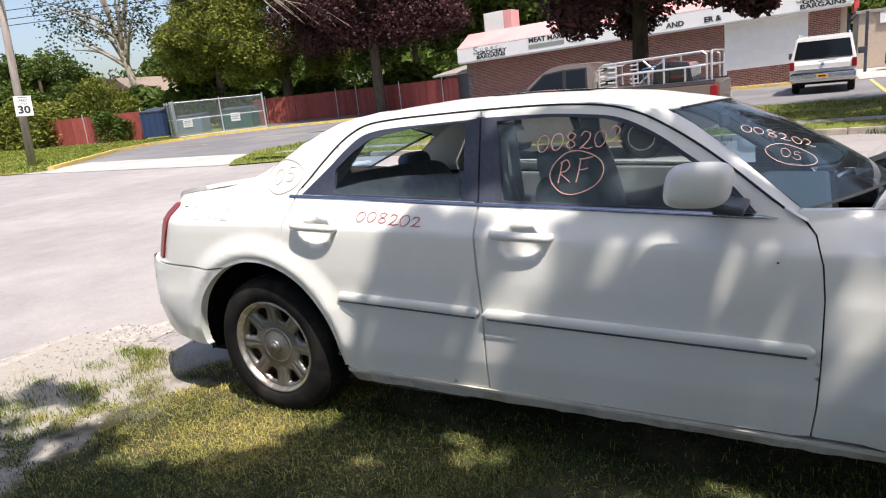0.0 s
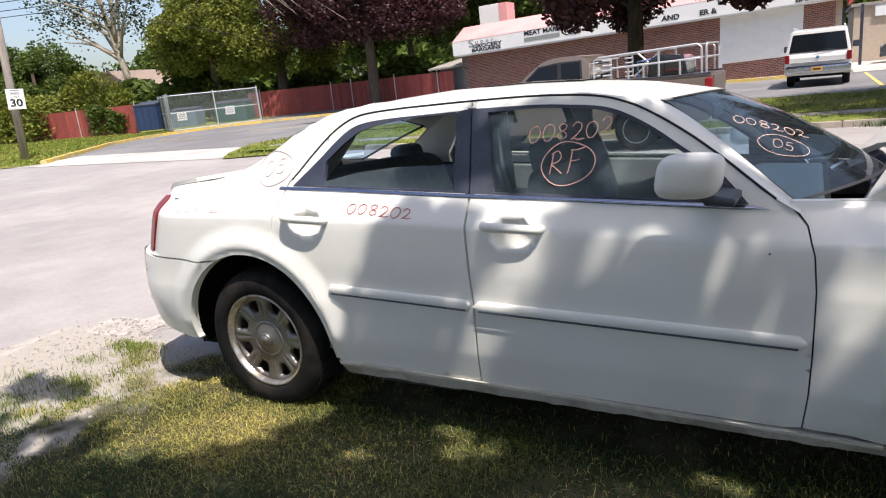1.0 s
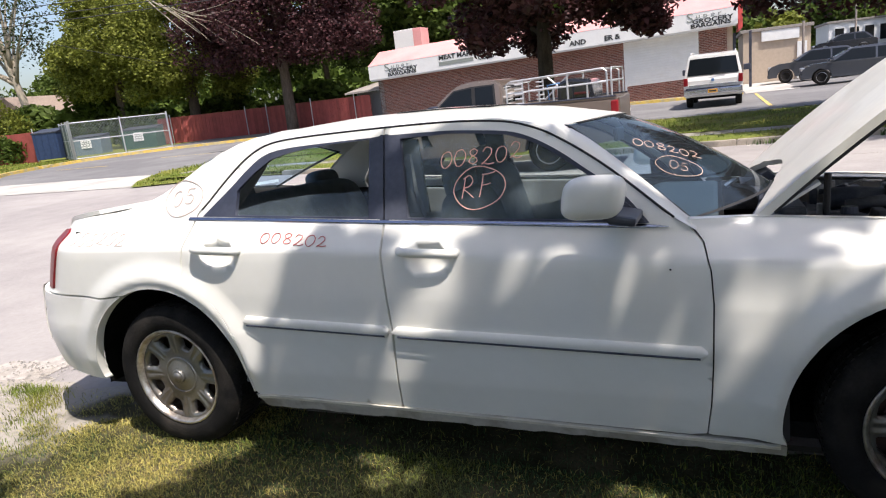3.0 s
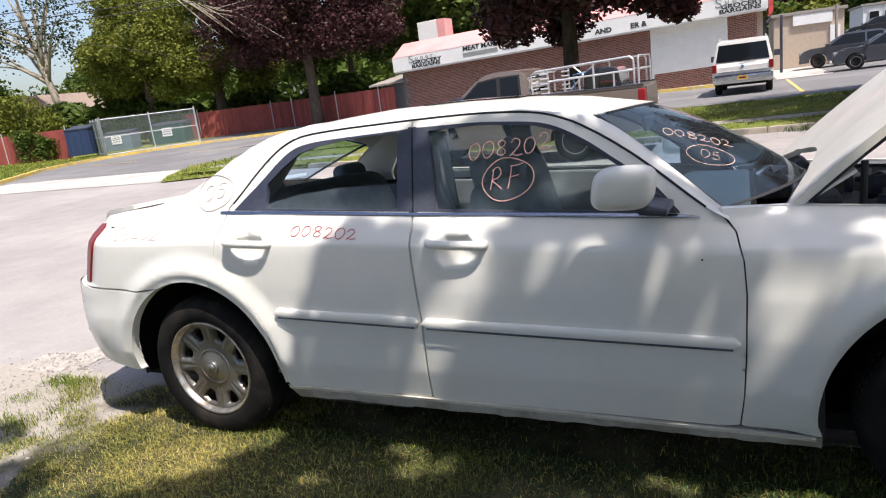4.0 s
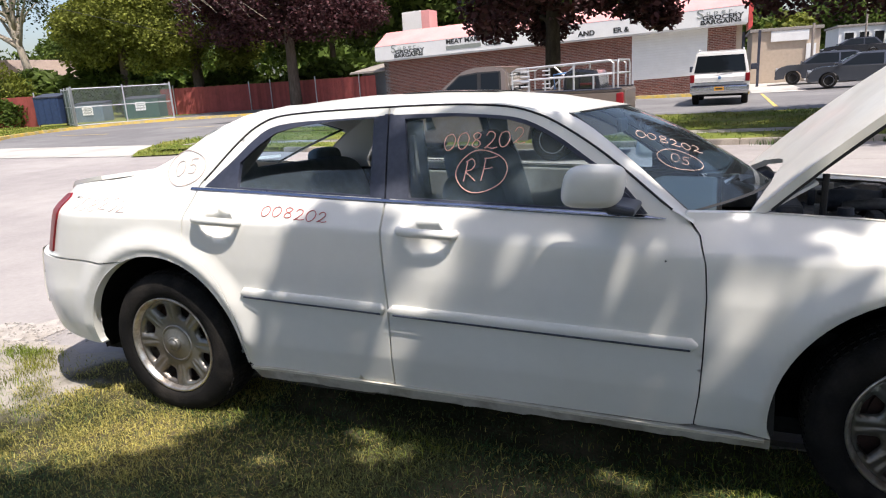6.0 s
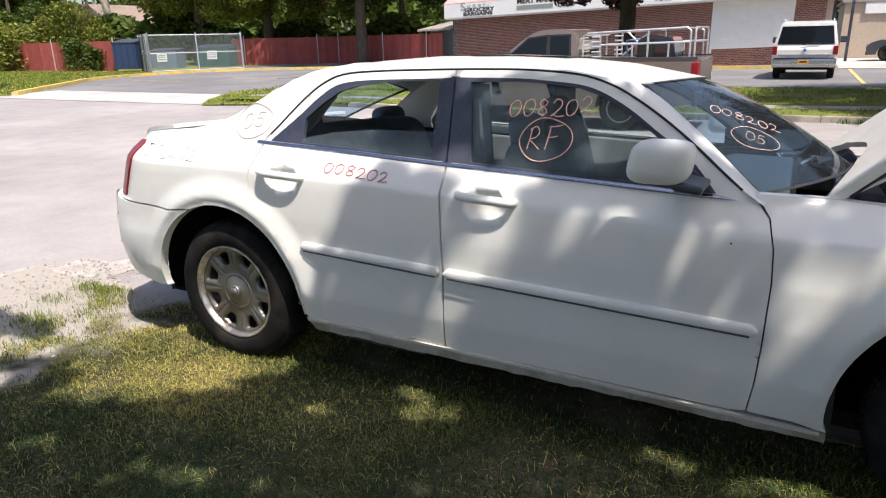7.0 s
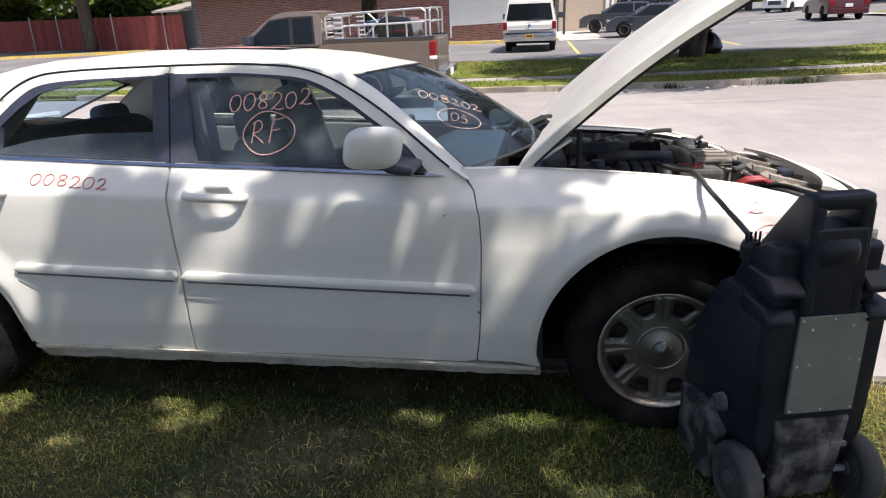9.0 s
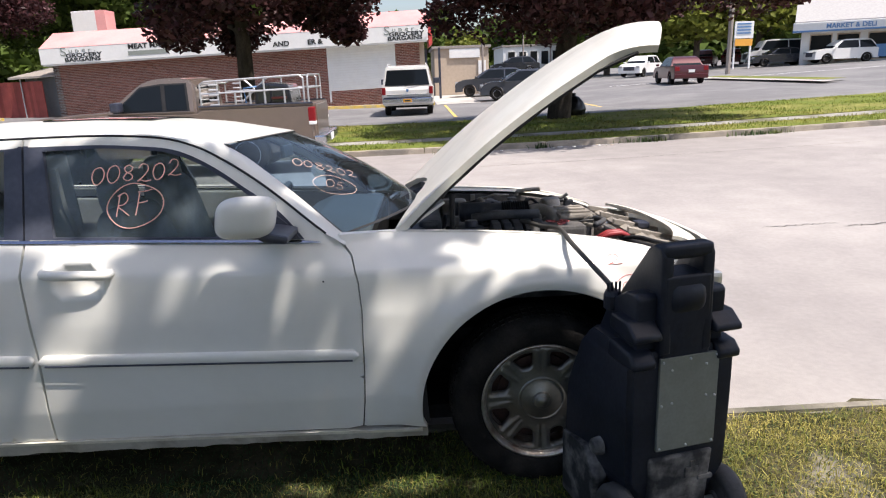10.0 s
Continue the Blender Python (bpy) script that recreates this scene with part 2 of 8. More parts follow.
PINK = material("faded_red_awning", (0.72, 0.33, 0.31), 0.7, vary=0.07, scale=1.0, second=(0.66, 0.27, 0.26), second_scale=0.4)
SIGN_WHITE = material("sign_white", (0.74, 0.73, 0.70), 0.55, vary=0.05, scale=1.5)
WHITE_PAINT = material("white_paint", (0.78, 0.78, 0.76), 0.5, vary=0.05, scale=3)
INK = material("sign_black", (0.02, 0.022, 0.02), 0.6, vary=0.1)
INK_GREY = material("sign_grey", (0.24, 0.26, 0.23), 0.6, vary=0.1)
FENCE_RED = material("red_fence_board", (0.32, 0.068, 0.055), 0.75, vary=0.16, scale=3, rand=0.18)
GALV = material("galvanised_tube", (0.55, 0.56, 0.57), 0.4, 0.6, vary=0.12)
MESH_GREEN = material("fence_screen", (0.20, 0.24, 0.22), 0.8, vary=0.2)
SKIP_GREEN = material("skip_green", (0.02, 0.075, 0.058), 0.5, vary=0.2)
SKIP_BLUE = material("skip_blue", (0.13, 0.18, 0.22), 0.5, vary=0.15)
BARK = material("bark", (0.12, 0.095, 0.075), 0.95, vary=0.35, scale=10, bump=0.8, bump_scale=25, stretch=(1, 1, 0.25), spec=0.1)
BARK_DARK = material("dark_bark", (0.055, 0.046, 0.038), 0.95, vary=0.4, scale=9, bump=0.8, bump_scale=25, stretch=(1, 1, 0.25), spec=0.08)
BARK_PALE = material("pale_bark", (0.30, 0.26, 0.20), 0.95, vary=0.3, scale=8, bump=0.6, bump_scale=25, stretch=(1, 1, 0.3))
LEAF_GREEN = material("leaf_green", (0.09, 0.13, 0.026), 0.6, vary=0.0, island=0.5, transl=0.35, spec=0.18)
LEAF_OLIVE = material("leaf_olive", (0.185, 0.205, 0.038), 0.6, vary=0.0, island=0.45, transl=0.35, spec=0.18)
LEAF_PURPLE = material("leaf_purple", (0.066, 0.026, 0.028), 0.5, vary=0.0, island=0.6, transl=0.2, spec=0.25)
LEAF_DARK = material("leaf_dark", (0.03, 0.045, 0.015), 0.6, vary=0.0, island=0.5, transl=0.2, spec=0.15)
POLE_WOOD = material("weathered_pole", (0.29, 0.25, 0.215), 0.9, vary=0.3, scale=8, stretch=(1, 1, 0.1), bump=0.4)
ROOF_FELT = material("roof_felt", (0.30, 0.27, 0.24), 0.9, vary=0.15)
BEIGE = material("beige_render", (0.48, 0.39, 0.30), 0.9, vary=0.08)
TAN_PAINT = material("tan_truck_paint", (0.21, 0.165, 0.135), 0.32, 0.4, vary=0.06, coat=0.5)
GREY_PAINT = material("grey_car_paint", (0.075, 0.082, 0.098), 0.24, 0.45, vary=0.04, coat=0.6)
WHITE_CAR = material("white_car_paint", (0.78, 0.77, 0.74), 0.3, vary=0.03, coat=0.6)
MAROON = material("maroon_paint", (0.085, 0.014, 0.018), 0.28, 0.3, vary=0.05, coat=0.6)
NAVY = material("dark_car_paint", (0.02, 0.022, 0.03), 0.25, 0.2, vary=0.05, coat=0.6)
SILVER_PAINT = material("silver_car_paint", (0.45, 0.46, 0.47), 0.3, 0.6, vary=0.04, coat=0.5)
ORANGE_PLATE = material("plate_orange", (0.75, 0.36, 0.05), 0.5, vary=0.05)
WHEEL_SILVER = material("alloy_wheel", (0.55, 0.55, 0.56), 0.35, 0.8, vary=0.08)
BLUE_SIGN = material("blue_sign", (0.10, 0.22, 0.42), 0.5, vary=0.1)
BAG = material("black_bag_plastic", (0.008, 0.008, 0.009), 0.35, vary=0.2)
WIRE = material("overhead_wire", (0.03, 0.03, 0.03), 0.7, vary=0.1)

# ---- tools ----
CAR_W = 1.88


def mesh_ob(name, verts, faces, mat, parent=None, smooth=False, label=""):
    me = bpy.data.meshes.new(name)
    me.from_pydata([tuple(v) for v in verts], [], [tuple(f) for f in faces])
    me.materials.append(mat)
    if smooth:
        me.shade_smooth()
    ob = new(name, me)
    ob.parent = parent
    if label:
        tagged(ob, label)
    return ob


def part(name, bm, mat, parent, label="", smooth=False, matrix=None):
    """Links a bmesh as one mesh under a thing or a part."""
    if matrix is not None:
        bm.transform(matrix)
    me = bpy.data.meshes.new(name)
    bm.to_mesh(me)
    bm.free()
    me.materials.append(mat)
    if smooth:
        me.shade_smooth()
    ob = new(name, me)
    ob.parent = parent
    if label:
        tagged(ob, label)
    return ob


def thing(name, label, category, group="", kind="", at=(0, 0, 0), turn=0.0):
    ob = new(name)
    ob.empty_display_size = 0.2
    ob.matrix_basis = pose(*at, 0, 0, turn)
    return tagged(ob, label, category, group, kind)


def box(x0, x1, y0, y1, z0, z1, bevel=0.0, seg=2):
    bm = bmesh.new()
    bmesh.ops.create_cube(bm, size=1.0, matrix=Matrix.Translation(((x0 + x1) / 2, (y0 + y1) / 2, (z0 + z1) / 2)) @ Matrix.Diagonal((abs(x1 - x0), abs(y1 - y0), abs(z1 - z0), 1)))
    if bevel > 0:
        bmesh.ops.bevel(bm, geom=bm.edges[:], offset=bevel, segments=seg, affect='EDGES', profile=0.6)
    return bm


def prism(outline, lo, hi, axis="y", bevel=0.0, seg=2):
    """An outline of (a, b) drawn out along an axis: y: (x, z); x: (y, z); z: (x, y)."""
    bm = bmesh.new()
    put = {"y": lambda a, b, c: (a, c, b), "x": lambda a, b, c: (c, a, b), "z": lambda a, b, c: (a, b, c)}[axis]
    lower = [bm.verts.new(put(a, b, lo)) for a, b in outline]
    upper = [bm.verts.new(put(a, b, hi)) for a, b in outline]
    n = len(outline)
    bm.faces.new(lower)
    bm.faces.new(upper[::-1])
    for i in range(n):
        bm.faces.new((lower[i], upper[i], upper[(i + 1) % n], lower[(i + 1) % n]))
    bmesh.ops.recalc_face_normals(bm, faces=bm.faces[:])
    if bevel > 0:
        bmesh.ops.bevel(bm, geom=bm.edges[:], offset=bevel, segments=seg, affect='EDGES', profile=0.6, clamp_overlap=True)
    return bm


def tube(points, radius, sides=8, radii=None, closed=False):
    """A round bar along points."""
    bm = bmesh.new()
    pts = [Vector(p) for p in points]
    rings, n = [], len(pts)
    up = Vector((0.13, 0.07, 1)).normalized()
    for i, p in enumerate(pts):
        d = (pts[(i + 1) % n] - pts[i - 1]) if closed else (pts[min(i + 1, n - 1)] - pts[max(i - 1, 0)])
        d.normalize()
        a = d.cross(up)
        if a.length < 0.05:
            a = d.cross(Vector((1, 0.1, 0)))
        a.normalize()
        b = d.cross(a)
        r = float(radii[i]) if radii else radius
        rings.append([bm.verts.new(p + r * (math.cos(k * 2 * math.pi / sides) * a + math.sin(k * 2 * math.pi / sides) * b)) for k in range(sides)])
    for i in range(n if closed else n - 1):
        A, B = rings[i], rings[(i + 1) % n]
        for k in range(sides):
            bm.faces.new((A[k], A[(k + 1) % sides], B[(k + 1) % sides], B[k]))
    if not closed:
        bm.faces.new(rings[0][::-1])
        bm.faces.new(rings[-1])
    bmesh.ops.recalc_face_normals(bm, faces=bm.faces[:])
    return bm


def lathe(profile, sides=48, axis="y", centre=(0, 0, 0), cap=True):
    """A turned shape: profile of (radius, offset along the axis)."""
    bm = bmesh.new()
    rings = []
    for r, o in profile:
        ring = []
        for k in range(sides):
            a = 2 * math.pi * k / sides
            c, s = r * math.cos(a), r * math.sin(a)
            q = {"y": (c, o, s), "x": (o, c, s), "z": (c, s, o)}[axis]
            ring.append(bm.verts.new(Vector(q) + Vector(centre)))
        rings.append(ring)
    for A, B in zip(rings, rings[1:]):
        for k in range(sides):
            bm.faces.new((A[k], A[(k + 1) % sides], B[(k + 1) % sides], B[k]))
    for ring in (rings[0], rings[-1]):
        if cap and profile[0 if ring is rings[0] else -1][0] > 1e-4:
            bm.faces.new(ring)
    bmesh.ops.remove_doubles(bm, verts=bm.verts[:], dist=1e-5)
    bmesh.ops.recalc_face_normals(bm, faces=bm.faces[:])
    return bm


def join(*bms):
    out = bmesh.new()
    for b in bms:
        me = bpy.data.meshes.new("joined")
        b.to_mesh(me)
        b.free()
        out.from_mesh(me)
        bpy.data.meshes.remove(me)
    return out


def grid_ob(name, fn, nu, nv, mat, parent=None, thick=0.0, smooth=True, label=""):
    """A smooth sheet fn(u, v), u and v from 0 to 1, with an optional thickness along its normals."""
    verts = [Vector(fn(i / nu, j / nv)) for i in range(nu + 1) for j in range(nv + 1)]
    w = nv + 1
    faces = [(i * w + j, (i + 1) * w + j, (i + 1) * w + j + 1, i * w + j + 1) for i in range(nu) for j in range(nv)]
    if thick:
        bm = bmesh.new()
        vs = [bm.verts.new(v) for v in verts]
        for f in faces:
            bm.faces.new([vs[k] for k in f])
        bm.normal_update()
        norms = [v.normal.copy() for v in vs]
        back = [bm.verts.new(v.co - thick * nn) for v, nn in zip(vs, norms)]
        for f in faces:
            bm.faces.new([back[k] for k in reversed(f)])
        idx = {v: k for k, v in enumerate(vs)}
        for e in [e for e in bm.edges if len(e.link_faces) == 1 and e.verts[0] in idx and e.verts[1] in idx]:
            a, b = idx[e.verts[0]], idx[e.verts[1]]
            bm.faces.new((vs[a], vs[b], back[b], back[a]))
        bmesh.ops.recalc_face_normals(bm, faces=bm.faces[:])
        ob = part(name, bm, mat, parent, label)
        if smooth:
            ob.data.set_sharp_from_angle(angle=radians(35))
            ob.data.shade_smooth()
            ob.data.set_sharp_from_angle(angle=radians(35))
        return ob
    return mesh_ob(name, verts, faces, mat, parent, smooth, label)


def inside(px, pz, poly):
    """Which of the points lie in the polygon."""
    res = np.zeros(len(px), bool)
    q = np.asarray(poly)
    for (x0, z0), (x1, z1) in zip(q, np.roll(q, -1, 0)):
        cut = (z0 > pz) != (z1 > pz)
        with np.errstate(divide="ignore", invalid="ignore"):
            res ^= cut & (px < (x1 - x0) * (pz - z0) / (z1 - z0) + x0)
    return res


def dense(poly, step):
    out = []
    for a, b in zip(poly, poly[1:] + poly[:1]):
        n = max(1, int(math.ceil(math.dist(a, b) / step)))
        out += [(a[0] + (b[0] - a[0]) * k / n, a[1] + (b[1] - a[1]) * k / n) for k in range(n)]
    return out


def rounded(poly, r, n=4):
    """The polygon with its corners rounded."""
    out = []
    m = len(poly)
    for i in range(m):
        p, a, b = Vector(poly[i]), Vector(poly[i - 1]), Vector(poly[(i + 1) % m])
        da, db = (a - p), (b - p)
        k = min(r, da.length * 0.45, db.length * 0.45)
        s, e = p + da.normalized() * k, p + db.normalized() * k
        out += [tuple(s.lerp(p, t).lerp(p.lerp(e, t), t)) for t in [j / n for j in range(n + 1)]]
    return out


def curve_through(points, n=8):
    """A smooth line through points of the plane or of space."""
    P = [Vector(p) for p in points]
    P = [2 * P[0] - P[1]] + P + [2 * P[-1] - P[-2]]
    out = []
    for i in range(1, len(P) - 2):
        for k in range(n):
            t = k / n
            out.append(tuple(0.5 * ((2 * P[i]) + (P[i + 1] - P[i - 1]) * t + (2 * P[i - 1] - 5 * P[i] + 4 * P[i + 1] - P[i + 2]) * t * t + (3 * P[i] - P[i - 1] - 3 * P[i + 1] + P[i + 2]) * t ** 3)))
    out.append(tuple(P[-2]))
    return out


def near_outline(px, pz, poly):
    d = np.full(len(px), 9.0)
    q = np.asarray(poly)
    for a, b in zip(q, np.roll(q, -1, 0)):
        ab = b - a
        t = np.clip(((px - a[0]) * ab[0] + (pz - a[1]) * ab[1]) / max(ab @ ab, 1e-12), 0, 1)
        d = np.minimum(d, np.hypot(px - a[0] - t * ab[0], pz - a[1] - t * ab[1]))
    return d


def skin(name, outline, field, mat, parent, holes=(), step=0.03, lip=0.03, offset=0.0, mirror=False, label=""):
    """A panel of a car's side: an outline in x and z (with holes), lifted onto the field y(x, z), with its edges turned in."""
    edge = max(step * 0.7, 0.012)
    loops = [dense(list(outline), edge)] + [dense(list(h), edge) for h in holes]
    px, pz = np.array(outline).T
    gx, gz = np.meshgrid(np.arange(px.min() + step / 2, px.max(), step), np.arange(pz.min() + step / 2, pz.max(), step))
    gx, gz = gx.ravel(), gz.ravel()
    keep = inside(gx, gz, loops[0])
    for h in loops[1:]:
        keep &= ~inside(gx, gz, h)
    for h in loops:
        keep &= near_outline(gx, gz, h) > edge * 0.6
    pts, edges = [], []
    for lp in loops:
        s = len(pts)
        pts += lp
        edges += [(s + i, s + (i + 1) % len(lp)) for i in range(len(lp))]
    nb = len(pts)
    pts += list(zip(gx[keep], gz[keep]))
    v2, _, tris, *_ = delaunay_2d_cdt([Vector((float(a), float(b))) for a, b in pts], edges, [], 0, 1e-6)
    v = np.array([tuple(q) for q in v2])
    f = np.array([t[:3] for t in tris])
    c = v[f].mean(1)
    ok = inside(c[:, 0], c[:, 1], loops[0])
    for h in loops[1:]:
        ok &= ~inside(c[:, 0], c[:, 1], h)
    f = f[ok]
    e = 2e-3
    X, Z = v.T
    Y = field(X, Z)
    nx, nz = (field(X + e, Z) - field(X - e, Z)) / (2 * e), (field(X, Z + e) - field(X, Z - e)) / (2 * e)
    nrm = np.stack([nx, -np.ones_like(nx), nz], 1)
    nrm /= np.linalg.norm(nrm, axis=1)[:, None]
    P = np.stack([X, Y - offset, Z], 1)
    a, b = v[f[:, 1]] - v[f[:, 0]], v[f[:, 2]] - v[f[:, 0]]
    turn = a[:, 0] * b[:, 1] - a[:, 1] * b[:, 0] < 0
    f[turn] = f[turn][:, ::-1]
    verts, norms, faces = P.tolist(), nrm.tolist(), f.tolist()
    for lp in loops:
        q = np.array(lp)
        yy = field(q[:, 0], q[:, 1]) - offset
        s, n = len(verts), len(lp)
        cx, cz = q.mean(0)
        d = np.roll(q, -1, 0) - np.roll(q, 1, 0)
        d /= np.maximum(np.linalg.norm(d, axis=1), 1e-9)[:, None]
        area = np.sum(q[:, 0] * np.roll(q[:, 1], -1) - np.roll(q[:, 0], -1) * q[:, 1])
        outw = np.stack([d[:, 1], -d[:, 0]], 1) * (1 if area > 0 else -1) * (1 if lp is loops[0] else -1)
        for k in range(n):
            verts.append([q[k, 0], yy[k], q[k, 1]])
            verts.append([q[k, 0], yy[k] + lip, q[k, 1]])
            norms += [[outw[k, 0], -0.2, outw[k, 1]]] * 2
        for k in range(n):
            m = (k + 1) % n
            quad = (s + 2 * k, s + 2 * k + 1, s + 2 * m + 1, s + 2 * m)
            faces.append(quad if (area > 0) == (lp is loops[0]) else quad[::-1])
    if mirror:
        verts = [(x, CAR_W - y, z) for x, y, z in verts]
        norms = [(x, -y, z) for x, y, z in norms]
        faces = [tuple(reversed(q)) for q in faces]
    ob = mesh_ob(name, verts, faces, mat, parent, True, label)
    ob.data.normals_split_custom_set_from_vertices([Vector(q).normalized() for q in norms])
    return ob


def text_part(name, words, size, mat, parent, matrix, depth=0.003, squash=1.0, bold=0.0, label=""):
    """Raised letters in the built-in font, turned into a mesh."""
    cu = bpy.data.curves.new(name, 'FONT')
    cu.body, cu.size, cu.extrude, cu.offset = words, size, depth, bold
    cu.align_x, cu.align_y = 'CENTER', 'CENTER'
    cu.resolution_u = 3
    tmp = bpy.data.objects.new(name, cu)
    scene.collection.objects.link(tmp)
    me = bpy.data.meshes.new_from_object(tmp.evaluated_get(bpy.context.evaluated_depsgraph_get()))
    bpy.data.objects.remove(tmp)
    bpy.data.curves.remove(cu)
    me.transform(matrix @ Matrix.Diagonal((squash, 1, 1, 1)))
    me.materials.clear()
    me.materials.append(mat)
    me.name = name
    ob = new(name, me)
    ob.parent = parent
    if label:
        tagged(ob, label)
    return ob

# ---- ground, road, verges ----


LEAN = 0.055      # cross slope of the parked saloon: its far wheels stand down in the gutter


def gutter(x, y):
    """How far the street's two edges lie below its crown."""
    a, b = min(max((x + 1.0) / 0.9, 0.0), 1.0), min(max((6.5 - y) / 4.6, 0.0), 1.0)
    far = 0.05 * math.exp(-((y - 11.0) / 1.6) ** 2) * min(max((x + 8.0) / 3.0, 0.0), 1.0)
    return 0.094 * a * a * (3 - 2 * a) * b * b * (3 - 2 * b) + far


def rise(x, y):
    """The ground's height: level round the car, climbing gently to the right across the street."""
    s = 0.035 * 3.0 * math.log1p(math.exp(min((x - 6.5) / 3.0, 40)))
    if x > 90:
        s = 0.035 * 83.5
    t = min(max((y - 1.0) / 11.0, 0.0), 1.0)
    soft = lambda v: (3 - 2 * min(max(v, 0.0), 1.0)) * min(max(v, 0.0), 1.0) ** 2
    dip = 0.12 * soft((y - 18.0) / 5.0) * soft((x + 5.0) / 4.0) * soft((15.0 - x) / 6.0)      # the lot before the store lies a little lower
    return s * t * t * (3 - 2 * t) - gutter(x, y) - dip


def spread(lo, hi, step):
    n = max(1, int(math.ceil((hi - lo) / step)))
    return [lo + (hi - lo) * k / n for k in range(n + 1)]


def sheet(name, xs, ys, mat, dz, label, jitter=0.0, follow=True, under=False):
    rng = random.Random(name)
    verts, faces = [], []
    for i, x in enumerate(xs):
        for j, y in enumerate(ys):
            jx = jitter * rng.uniform(-1, 1) if i in (0, len(xs) - 1) else 0
            jy = jitter * rng.uniform(-1, 1) if j in (0, len(ys) - 1) else 0
            verts.append((x + jx, y + jy, (rise(x, y) if follow else 0) + dz - (0.12 if under and -10 < x < 70 and -4 < y < 9.5 else 0)))
    w = len(ys)
    for i in range(len(xs) - 1):
        for j in range(w - 1):
            faces.append((i * w + j, (i + 1) * w + j, (i + 1) * w + j + 1, i * w + j + 1))
    return tagged(mesh_ob(name, verts, faces, mat, None, True), label, name.split("_")[0], kind="structure")


far_x = [-700, -300, -120, -60] + spread(-40, 60, 2.0) + [75, 90, 120, 200, 400, 700]
far_y = [-700, -200, -60, -30] + spread(-14, 40, 1.5) + [50, 65, 90, 140, 300, 700]
sheet("ground", far_x, far_y, TURF, -0.035, "wide turf and earth ground under the street and lots", under=True)
sheet("road", [-120, -60] + spread(-40, -6, 2.0) + spread(-5.75, 2.0, 0.25) + spread(4, 60, 2.0) + [90, 130], spread(0.45, 11.25, 0.9), ROAD, 0.0, "sun-bleached grey asphalt street")
sheet("driveway_near", [-40, -20] + spread(-10, -1.75, 0.25), spread(-9, 0.75, 0.35), ROAD, 0.003, "dusty pale asphalt side drive behind the car", jitter=0.05)
sheet("verge_near", spread(-2.35, 12, 0.2) + [20, 40, 80], [-30, -15, -8, -5] + spread(-3.5, 0.47, 0.2), VERGE, 0.006, "thin dry grass verge with bare earth", jitter=0.07, follow=False)
_out = []
for k in range(140):
    a = 2 * math.pi * k / 140
    q = 1 + 0.22 * noise.noise((2.2 * math.cos(a), 2.2 * math.sin(a), 3.0)) + 0.16 * noise.noise((7 * math.cos(a), 7 * math.sin(a), 1.0))
    _out.append((-1.95 + 0.62 * q * math.cos(a) - 0.30 * q * max(0, -math.sin(a)), -0.25 + 1.05 * q * math.sin(a) - 0.5 * max(0, -math.sin(a)), 0.0045))
tagged(mesh_ob("dirt_edge", _out, [tuple(range(140))], DIRT, None), "dusty gravel edge between grass and road", "gravel", kind="structure")
sheet("parking_lot", [-31] + spread(-28, 60, 2.0) + [75, 90, 140, 260], spread(15.5, 60, 2.0) + [80, 110, 160], LOT, 0.0, "grey asphalt parking lot and side road")
sheet("driveway_far", spread(-31, -11.3, 1.0), spread(12.8, 31, 1.2), LOT, 0.004, "dark asphalt drive to the bin enclosure")
sheet("apron", spread(-21.5, -11.6, 0.9), spread(10.6, 13.4, 0.7), CONCRETE, 0.012, "worn concrete driveway apron")
KERB_BEND = [(-20.6, 11.4), (-22.0, 13.0), (-23.8, 15.2), (-26.2, 18.0), (-27.3, 20.4), (-27.5, 22.5), (-27.3, 23.6), (-27.0, 25.4), (-25.3, 27.2), (-22.5, 28.7), (-17.0, 31.0)]
LAWN = [(-60, 10.7), (-21.6, 10.5)] + [(x - 0.1, y) for x, y in KERB_BEND[:8]] + [(-29.6, 24.6), (-36.0, 25.6), (-60, 25.0)]
tagged(mesh_ob("lawn_far", [(x, y, 0.025) for x, y in LAWN], [tuple(range(len(LAWN)))], TURF, None), "sunlit rough lawn by the drive", "lawn", kind="structure")
VERGE_X = spread(-11.5, 60, 1.5) + [90]
sheet("verge_street_side", VERGE_X, spread(11.38, 12.3, 0.4), TURF, 0.10, "grass strip between kerb and footpath")
sheet("pavement", VERGE_X, spread(12.4, 12.95, 0.275), FOOTPATH, 0.092, "cracked concrete footpath along the street")
sheet("verge_lot_side", VERGE_X, spread(13.0, 17.6, 0.6), TURF, 0.10, "grass strip between footpath and parking lot")
_out = [(-11.2, 10.4), (-9.6, 10.9), (-7.2, 11.3), (-7.2, 11.5), (-11.3, 11.5), (-11.3, 17.5), (-12.2, 16.8), (-13.2, 15.3), (-13.8, 14.3), (-12.4, 11.8)]
tagged(mesh_ob("verge_corner", [(x, y, rise(x, y) + 0.03) for x, y in _out], [tuple(range(len(_out)))], TURF, None), "grass corner between street and drive", "grass", kind="structure")
sheet("traffic_island", spread(20.1, 21.1, 0.5), spread(26.5, 38.5, 1.5), TURF, 0.12, "small grass island in the side road")
sheet("traffic_island_edge", spread(19.5, 20.15, 0.3), spread(25.5, 39, 1.5), CONCRETE, 0.1, "pale concrete edge of the grass island")
sheet("main_road_line", spread(14, 80, 3.0), [37.4, 37.6], WHITE_PAINT, 0.02, "white painted road line")


